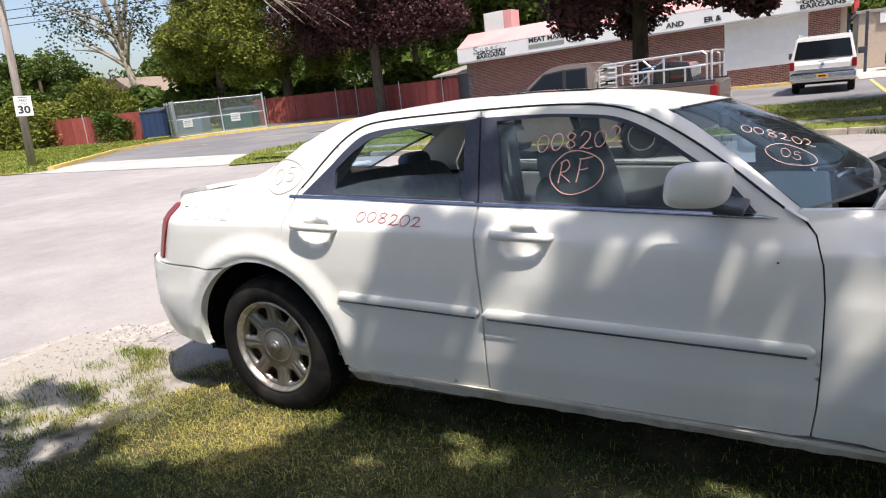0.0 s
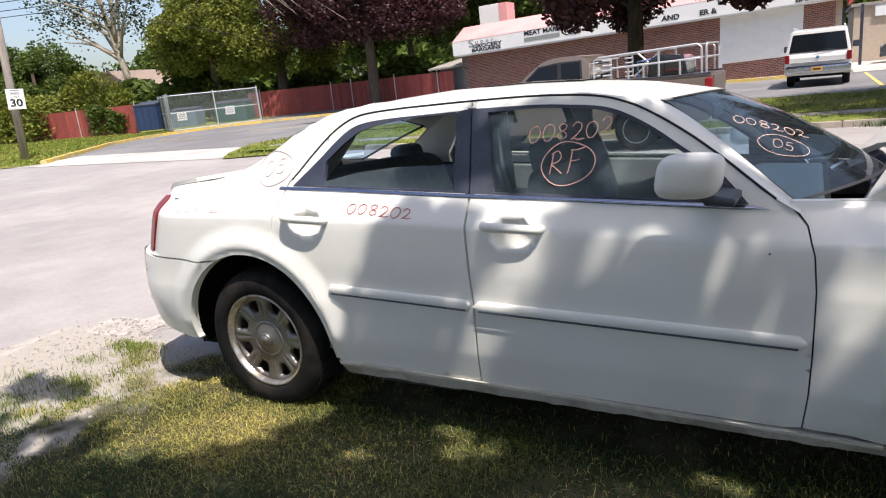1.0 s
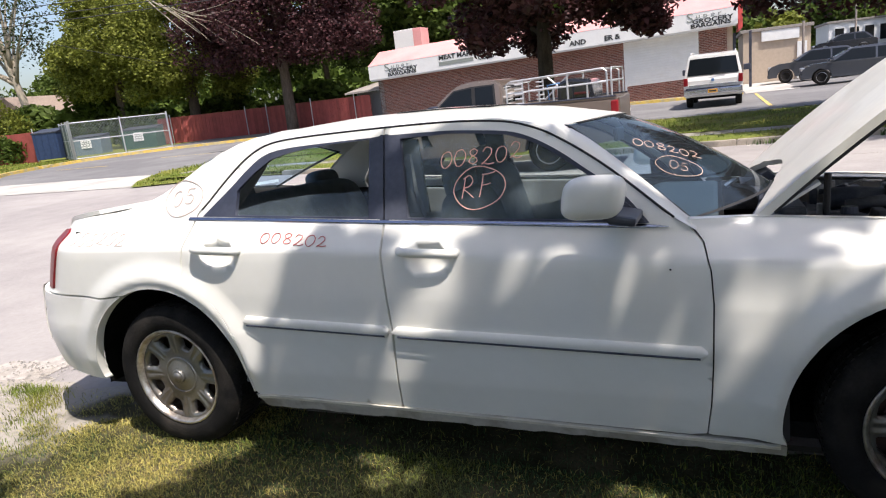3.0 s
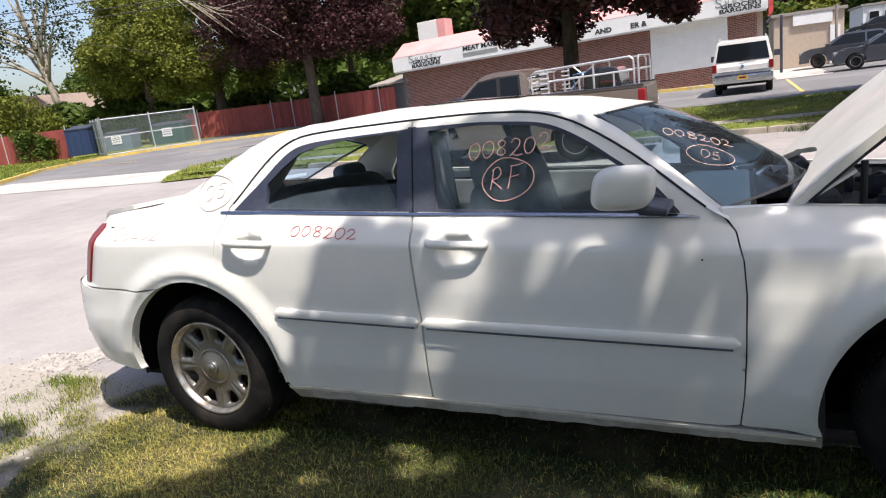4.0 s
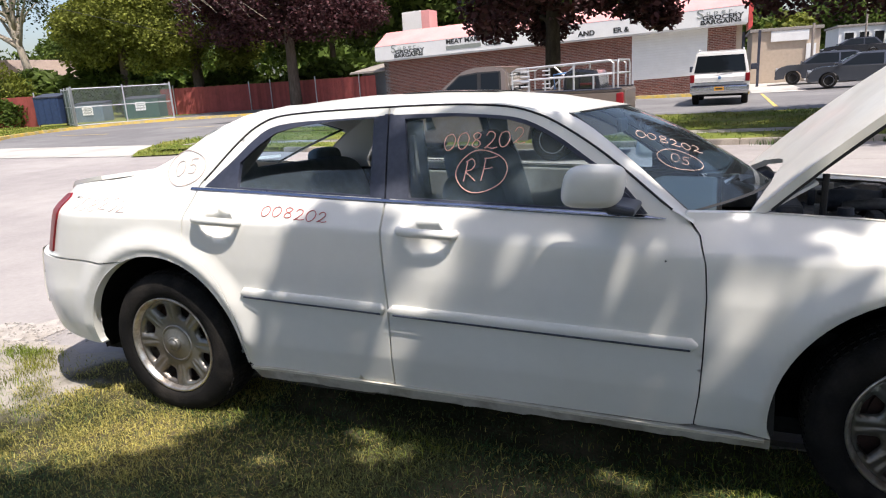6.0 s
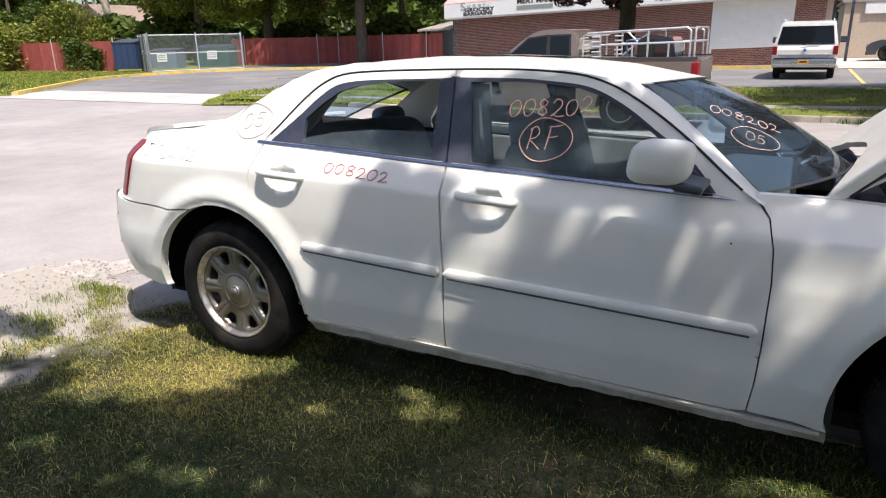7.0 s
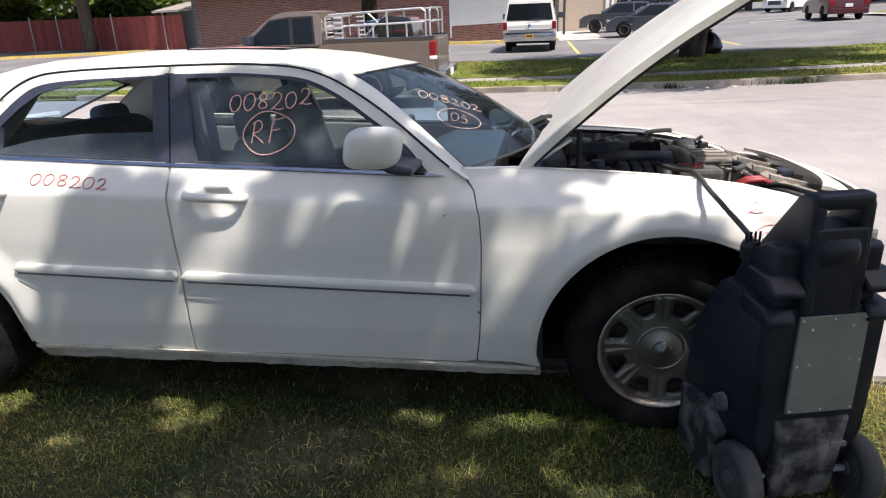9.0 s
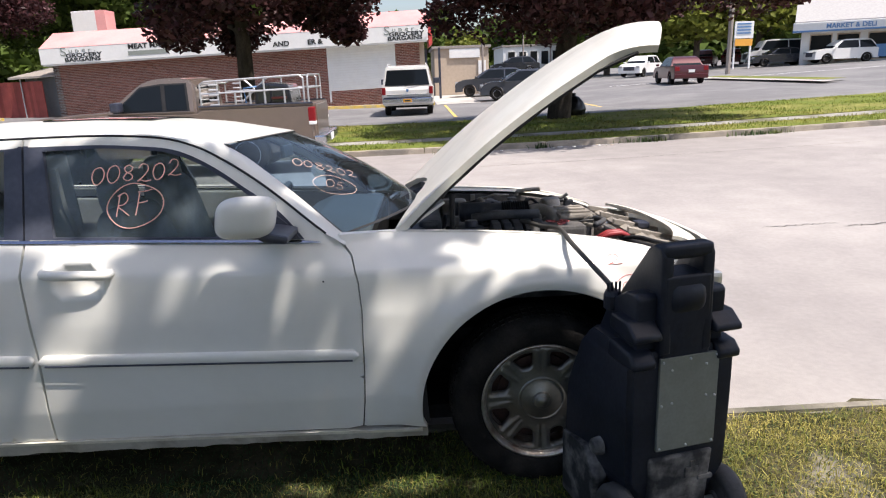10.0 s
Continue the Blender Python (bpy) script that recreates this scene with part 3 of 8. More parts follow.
def kerb(name, line, width, height, mat, label, stones=0.0):
    """A kerb as a real step along a line; with stones, cut into separate lengths."""
    pts = [Vector(p) for p in line]
    root = thing(name, label, "kerb", kind="structure")
    k, acc = 0, []
    for a, b in zip(pts, pts[1:]):
        n = max(1, int((b - a).length / (stones or 3.0)))
        for i in range(n):
            acc.append((a.lerp(b, i / n), a.lerp(b, (i + 1) / n)))
    for a, b in acc:
        d = (b - a).normalized()
        s = Vector((-d.y, d.x)) * width
        g = 0.006 * d
        base = [a + g, b - g, b - g + s, a + g + s]
        za, zb = rise(a.x, a.y), rise(b.x, b.y)
        zz = [za, zb, zb, za]
        bm = bmesh.new()
        lo = [bm.verts.new((q.x, q.y, z - 0.05)) for q, z in zip(base, zz)]
        hi = [bm.verts.new((q.x, q.y, z + height)) for q, z in zip(base, zz)]
        bm.faces.new(hi)
        for m in range(4):
            bm.faces.new((lo[m], lo[(m + 1) % 4], hi[(m + 1) % 4], hi[m]))
        bmesh.ops.recalc_face_normals(bm, faces=bm.faces[:])
        bmesh.ops.bevel(bm, geom=[e for e in bm.edges if all(v in hi for v in e.verts)], offset=0.015, segments=2, affect='EDGES')
        part("kerb_stone", bm, mat, root)
    return root


kerb("kerb_far", [(-7.2, 11.2), (60, 11.2)], 0.17, 0.105, KERB, "weathered concrete street kerb with grass on top", 2.4)
kerb("kerb_near", [(-0.35, 0.43), (40, 0.43)], 0.075, 0.108, EDGING, "flush weathered concrete edging beside the grass", 2.0)
kerb("kerb_yellow", KERB_BEND, 0.2, 0.14, YELLOW, "kerb with worn yellow paint round the drive", 2.0)
kerb("kerb_store", [(-1.9, 31.7), (3.6, 31.7)], 0.2, 0.14, YELLOW, "yellow painted kerb before the store", 1.8)
sheet("store_walk", spread(-1.9, 3.6, 1.0), spread(31.85, 34.0, 0.7), CONCRETE, 0.1, "concrete walk along the store front")
sheet("store_apron", spread(3.7, 5.9, 0.55), spread(31.7, 43.4, 0.9), CONCRETE, 0.015, "pale concrete apron beside the store")
for k, (x, y, w, ln) in enumerate([(4.0, 22.0, 0.12, 9.0), (0.9, 23.5, 0.1, 0.0), (9.5, 23.0, 0.12, 8.0)]):
    if ln:
        sheet("bay_line_" + "abc"[k], [x, x + w], spread(y, y + ln, 1.0), YELLOW, 0.012, "worn yellow painted parking bay line")
for k, (x, y) in enumerate([(-24.0, 18.5), (-20.5, 21.0), (-17.5, 23.5)]):
    sheet("drive_line_" + "abc"[k], [x, x + 3.0], [y, y + 0.12], YELLOW, 0.014, "worn yellow painted drive marking")

def road_crack(x, y, dx, dy, n, wid, seed):
    """A thin wandering crack in the asphalt."""
    rng = random.Random(seed)
    verts, faces = [], []
    for k in range(n):
        t = k / (n - 1)
        px, py = x + dx * t + rng.uniform(-0.02, 0.02), y + dy * t + rng.uniform(-0.025, 0.025)
        h = wid * rng.uniform(0.4, 1.2) * min(1, 6 * t, 6 * (1 - t)) + 0.001
        z = rise(px, py) + 0.004
        verts += [(px, py - h, z), (px, py + h, z)]
        if k:
            faces.append((2 * k - 2, 2 * k, 2 * k + 1, 2 * k - 1))
    return tagged(mesh_ob("road_crack", verts, faces, CRACK, None), "thin dark crack in the asphalt", "crack", kind="structure")


CRACK = material("crack_tar", (0.10, 0.09, 0.085), 0.9, vary=0.2)
for k, q in enumerate(((6.75, 3.95, 0.9, 0.10, 40, 0.012), (9.5, 7.8, 5.0, -1.0, 60, 0.010), (1.5, 8.6, 9.0, 0.5, 90, 0.008), (6.0, 4.05, 0.8, 0.05, 30, 0.007))):
    road_crack(*q, seed=k)

# ---- the cream saloon ----
HUBS = ((0.018, 0.347), (3.048, 0.345))
_z = np.arange(0.0, 1.7, 0.002)
_k = np.exp(-0.5 * (np.arange(-40, 41) * 0.002 / 0.0075) ** 2)
_raw = np.interp(_z, [0.0, 0.20, 0.26, 0.30, 0.42, 0.60, 0.76, 0.90, 0.945, 1.00, 1.05, 1.10, 1.25, 1.40, 1.46, 1.7],
                 [0.16, 0.075, 0.05, 0.035, 0.012, 0.0, 0.003, 0.014, 0.021, 0.064, 0.10, 0.130, 0.215, 0.30, 0.345, 0.52])
_prof = np.convolve(np.pad(_raw, 40, mode="edge"), _k / _k.sum(), mode="valid")


def side(x, z):
    """How far the body's side lies in from its widest plane."""
    x, z = np.asarray(x, float), np.asarray(z, float)
    fall = np.interp(x, [-0.6, 0.3, 1.2, 2.0, 2.4, 2.8], [-0.030, -0.027, 0.0, 0.026, 0.042, 0.062])      # the shoulder crease drops towards the nose
    y = np.interp(z + fall * np.clip((z - 0.70) / 0.15, 0, 1) * np.clip((1.09 - z) / 0.09, 0, 1), _z, _prof)
    front = np.clip((x - 3.15) / 0.8, 0, 2)
    high = np.clip((z - 0.72) / 0.33, 0, 1)
    low = np.clip((0.776 - z) / 0.012, 0, 1)
    rear = np.clip((-0.46 + 0.10 * high - 0.05 * low - x) / 0.52, 0, 2)
    y = y - 0.022 * np.clip((-0.45 - x) / 0.2, 0, 1) * np.exp(-((z - 0.53) / 0.13) ** 2)
    y = y + 0.30 * rear ** 2.2 + 0.42 * front ** 2.4
    fender = np.clip((x - 2.25) / 0.25, 0, 1)
    y = y + fender * np.clip(z - 0.90, 0, 1) * 0.55
    quarter = np.clip((0.15 - x) / 0.5, 0, 1)
    y = y + quarter * np.clip(z - 1.0, 0, 1) * 0.35
    for hx, hz in ((0.407, 0.944), (1.388, 0.912)):      # scoops behind the handles
        q = ((x - hx) / 0.096) ** 2 + ((z - hz) / 0.062) ** 2
        y = y + 0.046 * np.clip(1 - q, 0, 1) ** 0.85
    for hx, hz in HUBS:
        d = np.hypot(x - hx, (z - hz))
        bulge = np.clip((0.60 - d) / 0.13, 0, 1)
        bulge = bulge * bulge * (3 - 2 * bulge)
        up = np.clip((z - hz + 0.12) / 0.2, 0, 1)
        lip = np.clip((0.500 - d) / 0.05, 0, 1)
        y = y - 0.030 * bulge * up + 0.014 * lip * lip * (3 - 2 * lip) * up
    return y


def arc(cx, cz, r, a0, a1, n=24, rz=None):
    return [(cx + r * math.cos(radians(a0 + (a1 - a0) * k / n)), cz + (rz or r) * math.sin(radians(a0 + (a1 - a0) * k / n))) for k in range(n + 1)]


def make_saloon():
    car = thing("saloon_car", "cream white saloon with raised bonnet and marker numbers on grass", "car")
    ARCH_R, ARCH_F = 0.452, 0.466
    gap = 0.0045
    # outlines in x and z
    rail = curve_through([(0.250, 1.112), (0.300, 1.166), (0.345, 1.220), (0.392, 1.272), (0.442, 1.321), (0.495, 1.358), (0.555, 1.385), (0.63, 1.399), (0.76, 1.407), (0.90, 1.411), (1.15, 1.415), (1.42, 1.414), (1.64, 1.398), (1.765, 1.366), (1.86, 1.322), (1.98, 1.250), (2.10, 1.164), (2.262, 1.034)], 4)
    belt = [(0.19, 1.098), (0.595, 1.083), (1.213, 1.056), (1.58, 1.043), (1.945, 1.026), (2.262, 1.012)]

    def belt_z(x):
        return float(np.interp(x, [b[0] for b in belt], [b[1] for b in belt]))

    def gap_x(z):
        """Where the gap between the two doors runs."""
        return float(np.interp(z, [0.28, 0.62, 1.05, 1.40], [1.197, 1.214, 1.187, 1.136]))

    rail_r = [q for q in rail if q[0] < 1.09]
    rail_f = [q for q in rail if q[0] > 1.18]
    gap_line = [(gap_x(z), z) for z in (0.296, 0.45, 0.62, 0.80, 0.95, 1.05, 1.16, 1.28, 1.38, 1.414)]
    rear_window = rounded(curve_through([(0.272, belt_z(0.27) + 0.006), (0.40, 1.216), (0.476, 1.291), (0.555, 1.346), (0.67, 1.368), (0.894, 1.377), (1.124, 1.382)], 5) + [(1.172, belt_z(1.17) + 0.008)], 0.004, 2)
    front_window = rounded([(1.2085, belt_z(1.21) + 0.008), (1.160, 1.382)] + curve_through([(1.31, 1.385), (1.43, 1.383), (1.53, 1.376), (1.665, 1.362), (1.757, 1.334), (1.864, 1.278), (1.968, 1.208), (2.042, 1.160), (2.112, 1.105), (2.185, belt_z(2.18) + 0.006)], 5), 0.004, 2)
    arch_part = [(x, z) for x, z in curve_through([(0.222, 0.828), (0.300, 0.791), (0.366, 0.734), (0.422, 0.656), (0.461, 0.560), (0.479, 0.460), (0.482, 0.380), (0.480, 0.318)], 4)]
    rear_door = [(x - gap, z) for x, z in gap_line] + rail_r[::-1] + [(0.240, 1.09), (0.226, 1.00), (0.212, 0.90)] + arch_part + [(0.50, 0.304)]
    front_door = [(gap_x(0.29) + gap, 0.294), (2.30, 0.276), (2.352, 0.286), (2.366, 0.40), (2.374, 0.54), (2.379, 0.76), (2.372, 0.87), (2.350, 0.955), (2.296, 1.018)] + rail_f[::-1] + [(x + gap, z) for x, z in gap_line[:0:-1]]
    quarter = ([(-0.955, 0.776), (-0.295, 0.752)] + arc(0.018, 0.345, ARCH_R, 112, 6, 26) + [(0.468, 0.31), (0.473, 0.316)] + [(x - gap * 1.4, z + 0.004) for x, z in arch_part[::-1]]
               + [(0.204, 0.90), (0.218, 1.00), (0.232, 1.09), (0.242, 1.114)] + [(x - 0.006, z + 0.008) for x, z in rail if x < 0.56]
               + [(0.50, 1.428), (0.40, 1.405), (0.30, 1.366), (0.155, 1.286), (-0.01, 1.205), (-0.10, 1.170), (-0.22, 1.142), (-0.30, 1.130), (-0.50, 1.114), (-0.70, 1.090), (-0.85, 1.058)])
    bumper_rear = [(-0.955, 0.766), (-0.297, 0.742)] + arc(0.018, 0.345, ARCH_R, 114, 181, 16) + [(-0.425, 0.318), (-0.60, 0.338), (-0.75, 0.368), (-0.86, 0.425), (-0.93, 0.52), (-0.955, 0.62)]
    fender = ([(2.370, 0.282), (2.50, 0.280), (2.598, 0.262)] + arc(3.048, 0.345, ARCH_F, 186, -6, 40) + [(3.60, 0.36), (3.66, 0.56), (3.72, 0.80), (3.62, 0.872), (3.45, 0.928), (3.30, 0.962), (3.146, 0.982), (3.0, 0.994), (2.824, 1.005), (2.508, 1.021), (2.303, 1.028)]
              + [(2.355, 0.958), (2.377, 0.87), (2.384, 0.76), (2.379, 0.54), (2.371, 0.40), (2.357, 0.286)])
    quarter_far = [((x, z - 0.06 * math.exp(-((x + 0.16) / 0.20) ** 2)) if z > 1.06 and x < 0.14 else (x, z)) for x, z in quarter]
    for left in (False, True):
        k = dict(mirror=left)
        d = skin("front_door", front_door, side, PAINT, car, [front_window], 0.02 if not left else 0.07, label="front passenger door with orange marker numbers on the glass" if not left else "", **k)
        skin("window_frame", [(gap_x(1.06) + 0.012, belt_z(1.20) + 0.006), (gap_x(1.385) + 0.012, 1.386)] + [q for q in front_window if q[0] > 1.26], side, BLACK_TRIM, d, [[(1.287, belt_z(1.287) + 0.012), (1.214, 1.368), (1.43, 1.371), (1.53, 1.364), (1.66, 1.350), (1.74, 1.326), (1.818, 1.290), (1.924, 1.222), (2.006, 1.165), (2.09, 1.095), (2.13, belt_z(2.13) + 0.012)]], 0.05, 0.02, 0.0015, **k)
        g = skin("window_pane", [(1.280, belt_z(1.28)), (1.205, 1.374), (1.43, 1.376), (1.53, 1.370), (1.664, 1.356), (1.75, 1.331), (1.826, 1.296), (1.932, 1.228), (2.02, 1.165), (2.14, belt_z(2.14))], side, GLASS, d, [], 0.08, 0.004, -0.014, **k)
        g.visible_shadow = False
        r = skin("rear_door", rear_door, side, PAINT, car, [rear_window], 0.02 if not left else 0.07, **k)
        skin("window_frame", [q for q in rear_window if q[0] < 1.10] + [(gap_x(1.385) - 0.012, 1.386), (gap_x(1.06) - 0.012, belt_z(1.17) + 0.006)], side, BLACK_TRIM, r, [[(0.452, belt_z(0.452) + 0.012), (0.440, 1.204), (0.511, 1.270), (0.589, 1.324), (0.674, 1.346), (0.786, 1.361), (0.897, 1.369), (1.072, 1.374), (1.114, belt_z(1.114) + 0.012)]], 0.05, 0.02, 0.0015, **k)
        if left:
            g = skin("window_pane", [(0.445, belt_z(0.445)), (0.432, 1.208), (0.506, 1.276), (0.585, 1.331), (0.672, 1.353), (0.786, 1.367), (0.897, 1.374), (1.080, 1.378), (1.122, belt_z(1.12))], side, GLASS, r, [], 0.08, 0.004, -0.014, **k)
            g.visible_shadow = False
        else:
            # the lowered pane shows a hand's width above the belt
            g = skin("window_pane", [(0.445, belt_z(0.445)), (0.455, 1.120), (0.60, 1.150), (0.80, 1.168), (1.10, 1.172), (1.122, belt_z(1.12))], side, GLASS, r, [], 0.08, 0.004, -0.014, **k)
            g.visible_shadow = False
        q = skin("quarter_panel", quarter_far if left else quarter, side, PAINT, car, [], 0.02 if not left else 0.07, **k)
        skin("rear_bumper_side", bumper_rear, side, PAINT, car, [], 0.022, 0.04, **k)
        skin("front_fender", fender, side, PAINT, car, [], 0.02 if not left else 0.07, 0.05, **k)
        # flat lip along the top of the front wing
        def wing_top(u, v):
            x = 2.44 + (3.64 - 2.44) * u
            z = float(np.interp(x, [2.310, 2.508, 2.824, 3.0, 3.146, 3.30, 3.45, 3.62, 3.72], [1.030, 1.021, 1.005, 0.994, 0.982, 0.962, 0.928, 0.872, 0.80]))
            y = float(side(x, z)) + 0.003 + 0.085 * v
            return (x, CAR_W - y if left else y, z + 0.002 - 0.012 * v - 0.02 * max(0.0, v - 0.7))
        grid_ob("wing_top", wing_top, 40, 6, PAINT_DUSTY, car)
        # rolled flanges of the wheel openings
        for hx, hz, ra, a0, a1 in ((HUBS[0][0], HUBS[0][1], ARCH_R, 4, 176), (HUBS[1][0], HUBS[1][1], ARCH_F, -2, 182)):
            def flange(u, v, hx=hx, hz=hz, ra=ra, a0=a0, a1=a1):
                an = radians(a0 + (a1 - a0) * u)
                r0, r1 = ra + 0.006, ra - 0.004
                r = r0 + (r1 - r0) * v
                ys = float(side(hx + (r0 + 0.002) * math.cos(an), hz + (r0 + 0.002) * math.sin(an)))
                y = ys - 0.001 + 0.045 * v
                return (hx + r * math.cos(an), CAR_W - y if left else y, hz + r * math.sin(an))
            grid_ob("arch_flange", flange, 70, 6, PAINT, car)
        # rocker with a ragged, dusty lower edge
        rng = random.Random(4)
        low = [(x, 0.226 - 0.010 * (x - 0.5) + 0.010 * rng.random()) for x in spread(0.50, 2.60, 0.04)]
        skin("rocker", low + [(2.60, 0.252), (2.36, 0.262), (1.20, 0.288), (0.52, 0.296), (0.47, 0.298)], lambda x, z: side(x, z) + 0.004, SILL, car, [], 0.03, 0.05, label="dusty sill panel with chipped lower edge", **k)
        skin("rocker_step", [(0.49, 0.287), (1.20, 0.278), (2.58, 0.246), (2.58, 0.259), (1.20, 0.291), (0.49, 0.300)], side, PAINT_DUSTY, car, [], 0.02, 0.02, 0.012, **k)
        # dark body behind the gaps
        skin("inner_panel", [(-0.9, 0.5), (-0.36, 0.7), (-0.2, 0.80), (0.2, 0.80), (0.44, 0.5), (0.47, 0.27), (2.61, 0.26), (2.60, 0.5), (2.75, 0.78), (3.05, 0.85), (3.3, 0.84), (3.6, 0.7), (3.6, 0.84), (2.8, 0.97), (2.3, 0.98), (0.2, 1.05), (-0.9, 1.02)], lambda x, z: side(x, z) + 0.034, JAMB, car, [], 0.08, 0.01, **k)
        part("roof_seal", tube([(x, (lambda y: CAR_W - y if left else y)(float(side(x, z + 0.003)) - 0.0005), z + 0.003) for x, z in rail[1:]], 0.0045, 6), BLACK_RUBBER, car)
        # mouldings
        for name, x0, z0, x1, z1 in (("rear_door_moulding", 0.512, 0.656, 1.200, 0.631), ("front_door_moulding", 1.217, 0.630, 2.361, 0.594)):
            def mould(u, v, x0=x0, z0=z0, x1=x1, z1=z1):
                x, zc = x0 + (x1 - x0) * u, z0 + (z1 - z0) * u
                a = math.pi * v
                h = 0.024 * min(1, (u + 0.004) * 60, (1.004 - u) * 60)
                y = float(side(x, zc)) - 0.021 * math.sin(a) ** 0.5 + 0.004
                return (x, CAR_W - y if left else y, zc - h * math.cos(a))
            grid_ob(name, mould, 60, 10, PAINT, car)
            grid_ob("moulding_groove", lambda u, v: (x0 + (x1 - x0) * (0.02 + 0.96 * u), (lambda y: CAR_W - y if left else y)(float(side(x0 + (x1 - x0) * (0.02 + 0.96 * u), z0 + (z1 - z0) * u)) - 0.0165 - 0.003 * math.sin(math.pi * v)), z0 + (z1 - z0) * u - 0.012 - 0.008 * v), 40, 3, BLACK_TRIM, car)
        # belt strip
        def strip(u, v):
            x = 0.20 + (2.245 - 0.20) * u
            z = belt_z(x) - 0.004 + 0.0075 * (v - 0.5) * 2 * min(1, (1.002 - u) * 30)
            y = float(side(x, z)) - 0.006 * math.sin(math.pi * v) - 0.001
            return (x, CAR_W - y if left else y, z)
        grid_ob("belt_strip", strip, 50, 6, BLUED_TRIM, car, label="dull chrome strip below the windows")
        for a, b in ((-0.017, -0.004), (0.004, 0.020)):
            skin("pillar_cover", [(gap_x(1.06) + a, belt_z(1.19) + 0.003), (gap_x(1.06) + b, belt_z(1.19) + 0.003), (gap_x(1.39) + b, 1.390), (gap_x(1.39) + a, 1.390)], side, BLACK_TRIM, car, [], 0.05, 0.02, 0.0016, **k)
        # handles in scooped dishes
        for hx, hz in ((0.410, 0.970), (1.392, 0.947)):
            yy = float(side(hx + 0.11, hz))
            m = Matrix.Translation((hx, CAR_W - yy if left else yy, hz))
            if left:
                m = m @ Matrix.Diagonal((1, -1, 1, 1))
            bar = tube(curve_through([(-0.118, 0.006, 0.006), (-0.10, -0.028, 0.004), (-0.04, -0.038, 0.001), (0.04, -0.038, -0.002), (0.098, -0.028, -0.006), (0.112, 0.006, -0.008)], 5), 0.019, 12)
            part("door_handle", bar, PAINT, car, smooth=True, matrix=m @ Matrix.Diagonal((1, 1, 0.95, 1)))
    # roof
    rx, rz = np.array([q for q in rail]).T

    def rail_z(x):
        return float(np.interp(x, rx, rz))

    def roof_edge(x):
        """y and z of the roof's outer edge: along the rail, then in to the windscreen's top corner."""
        if x < 0.40:
            z = float(np.interp(x, [-0.10, 0.10, 0.30, 0.40], [1.165, 1.256, 1.364, 1.404]))
        else:
            z = rail_z(x) + 0.006
        y = float(side(max(x, 0.3), z)) + 0.005
        if x > 1.50:
            k = min(1.0, (x - 1.50) / 0.375)
            z1, y1 = rail_z(1.50) + 0.006, float(side(1.50, rail_z(1.50) + 0.006)) + 0.005
            z, y = z1 + (1.366 - z1) * k, y1 + (0.312 - y1) * k ** 1.5
        return y, z

    def roof(u, v):
        x = 0.06 + (2.008 - 0.06) * u
        w = 2 * v - 1
        xs = x - 0.13 * w * w * (1 if u > 0.6 else -0.45) * abs(u - 0.6) / 0.4
        ye, ze = roof_edge(xs)
        zc = float(np.interp(x, [-0.1, 0.06, 0.38, 0.83, 1.25, 1.47, 1.71, 2.008], [1.36, 1.400, 1.456, 1.484, 1.484, 1.474, 1.450, 1.392]))
        return (xs, ye + (CAR_W - 2 * ye) * v, ze + (max(zc - ze, 0.004)) * (1 - abs(w) ** 2.6))
    grid_ob("roof_panel", roof, 48, 40, PAINT, car, 0.006)
    grid_ob("sunroof", lambda u, v: (lambda q: (q[0], q[1], q[2] + 0.006))(roof((1.02 - 0.06 + 0.46 * u) / 1.92, 0.27 + 0.46 * v)), 8, 10, DARK_GLASS, car, 0.004, label="dark sliding sunroof")
    # windscreen and rear window
    for nm, top, base, zt, zb in (("windscreen", (1.875, 0.31, 2.005), (2.300, 0.20, 2.615), (1.366, 1.388), (1.004, 1.045)), ("rear_screen", (0.20, 0.36, 0.07), (-0.34, 0.33, -0.49), (1.300, 1.398), (1.095, 1.150))):
        def pane(u, v):
            w = (2 * v - 1) ** 2
            xt, xb = top[2] + (top[0] - top[2]) * w, base[2] + (base[0] - base[2]) * w
            z_t, z_b = zt[1] + (zt[0] - zt[1]) * w, zb[1] + (zb[0] - zb[1]) * w
            ye = top[1] + (base[1] - top[1]) * u
            bow = 0.03 * math.sin(math.pi * u) * (1 - 0.8 * w)
            return (xt + (xb - xt) * u, ye + (CAR_W - 2 * ye) * v, z_t + (z_b - z_t) * u + bow)
        g = grid_ob(nm, pane, 16, 24, SCREEN, car)
        g.visible_shadow = False

        def border(u, v):
            a = u * 4
            s = a % 1
            c = [(s, 0), (1, s), (1 - s, 1), (0, 1 - s)][int(min(a, 3.999))]
            k = 0.034 * v
            q = pane(0.5 + (c[0] - 0.5) * (1 - k), 0.5 + (c[1] - 0.5) * (1 - k))
            return (q[0], q[1], q[2] + 0.003)
        grid_ob(nm + "_seal", border, 80, 1, BLACK_RUBBER, car)
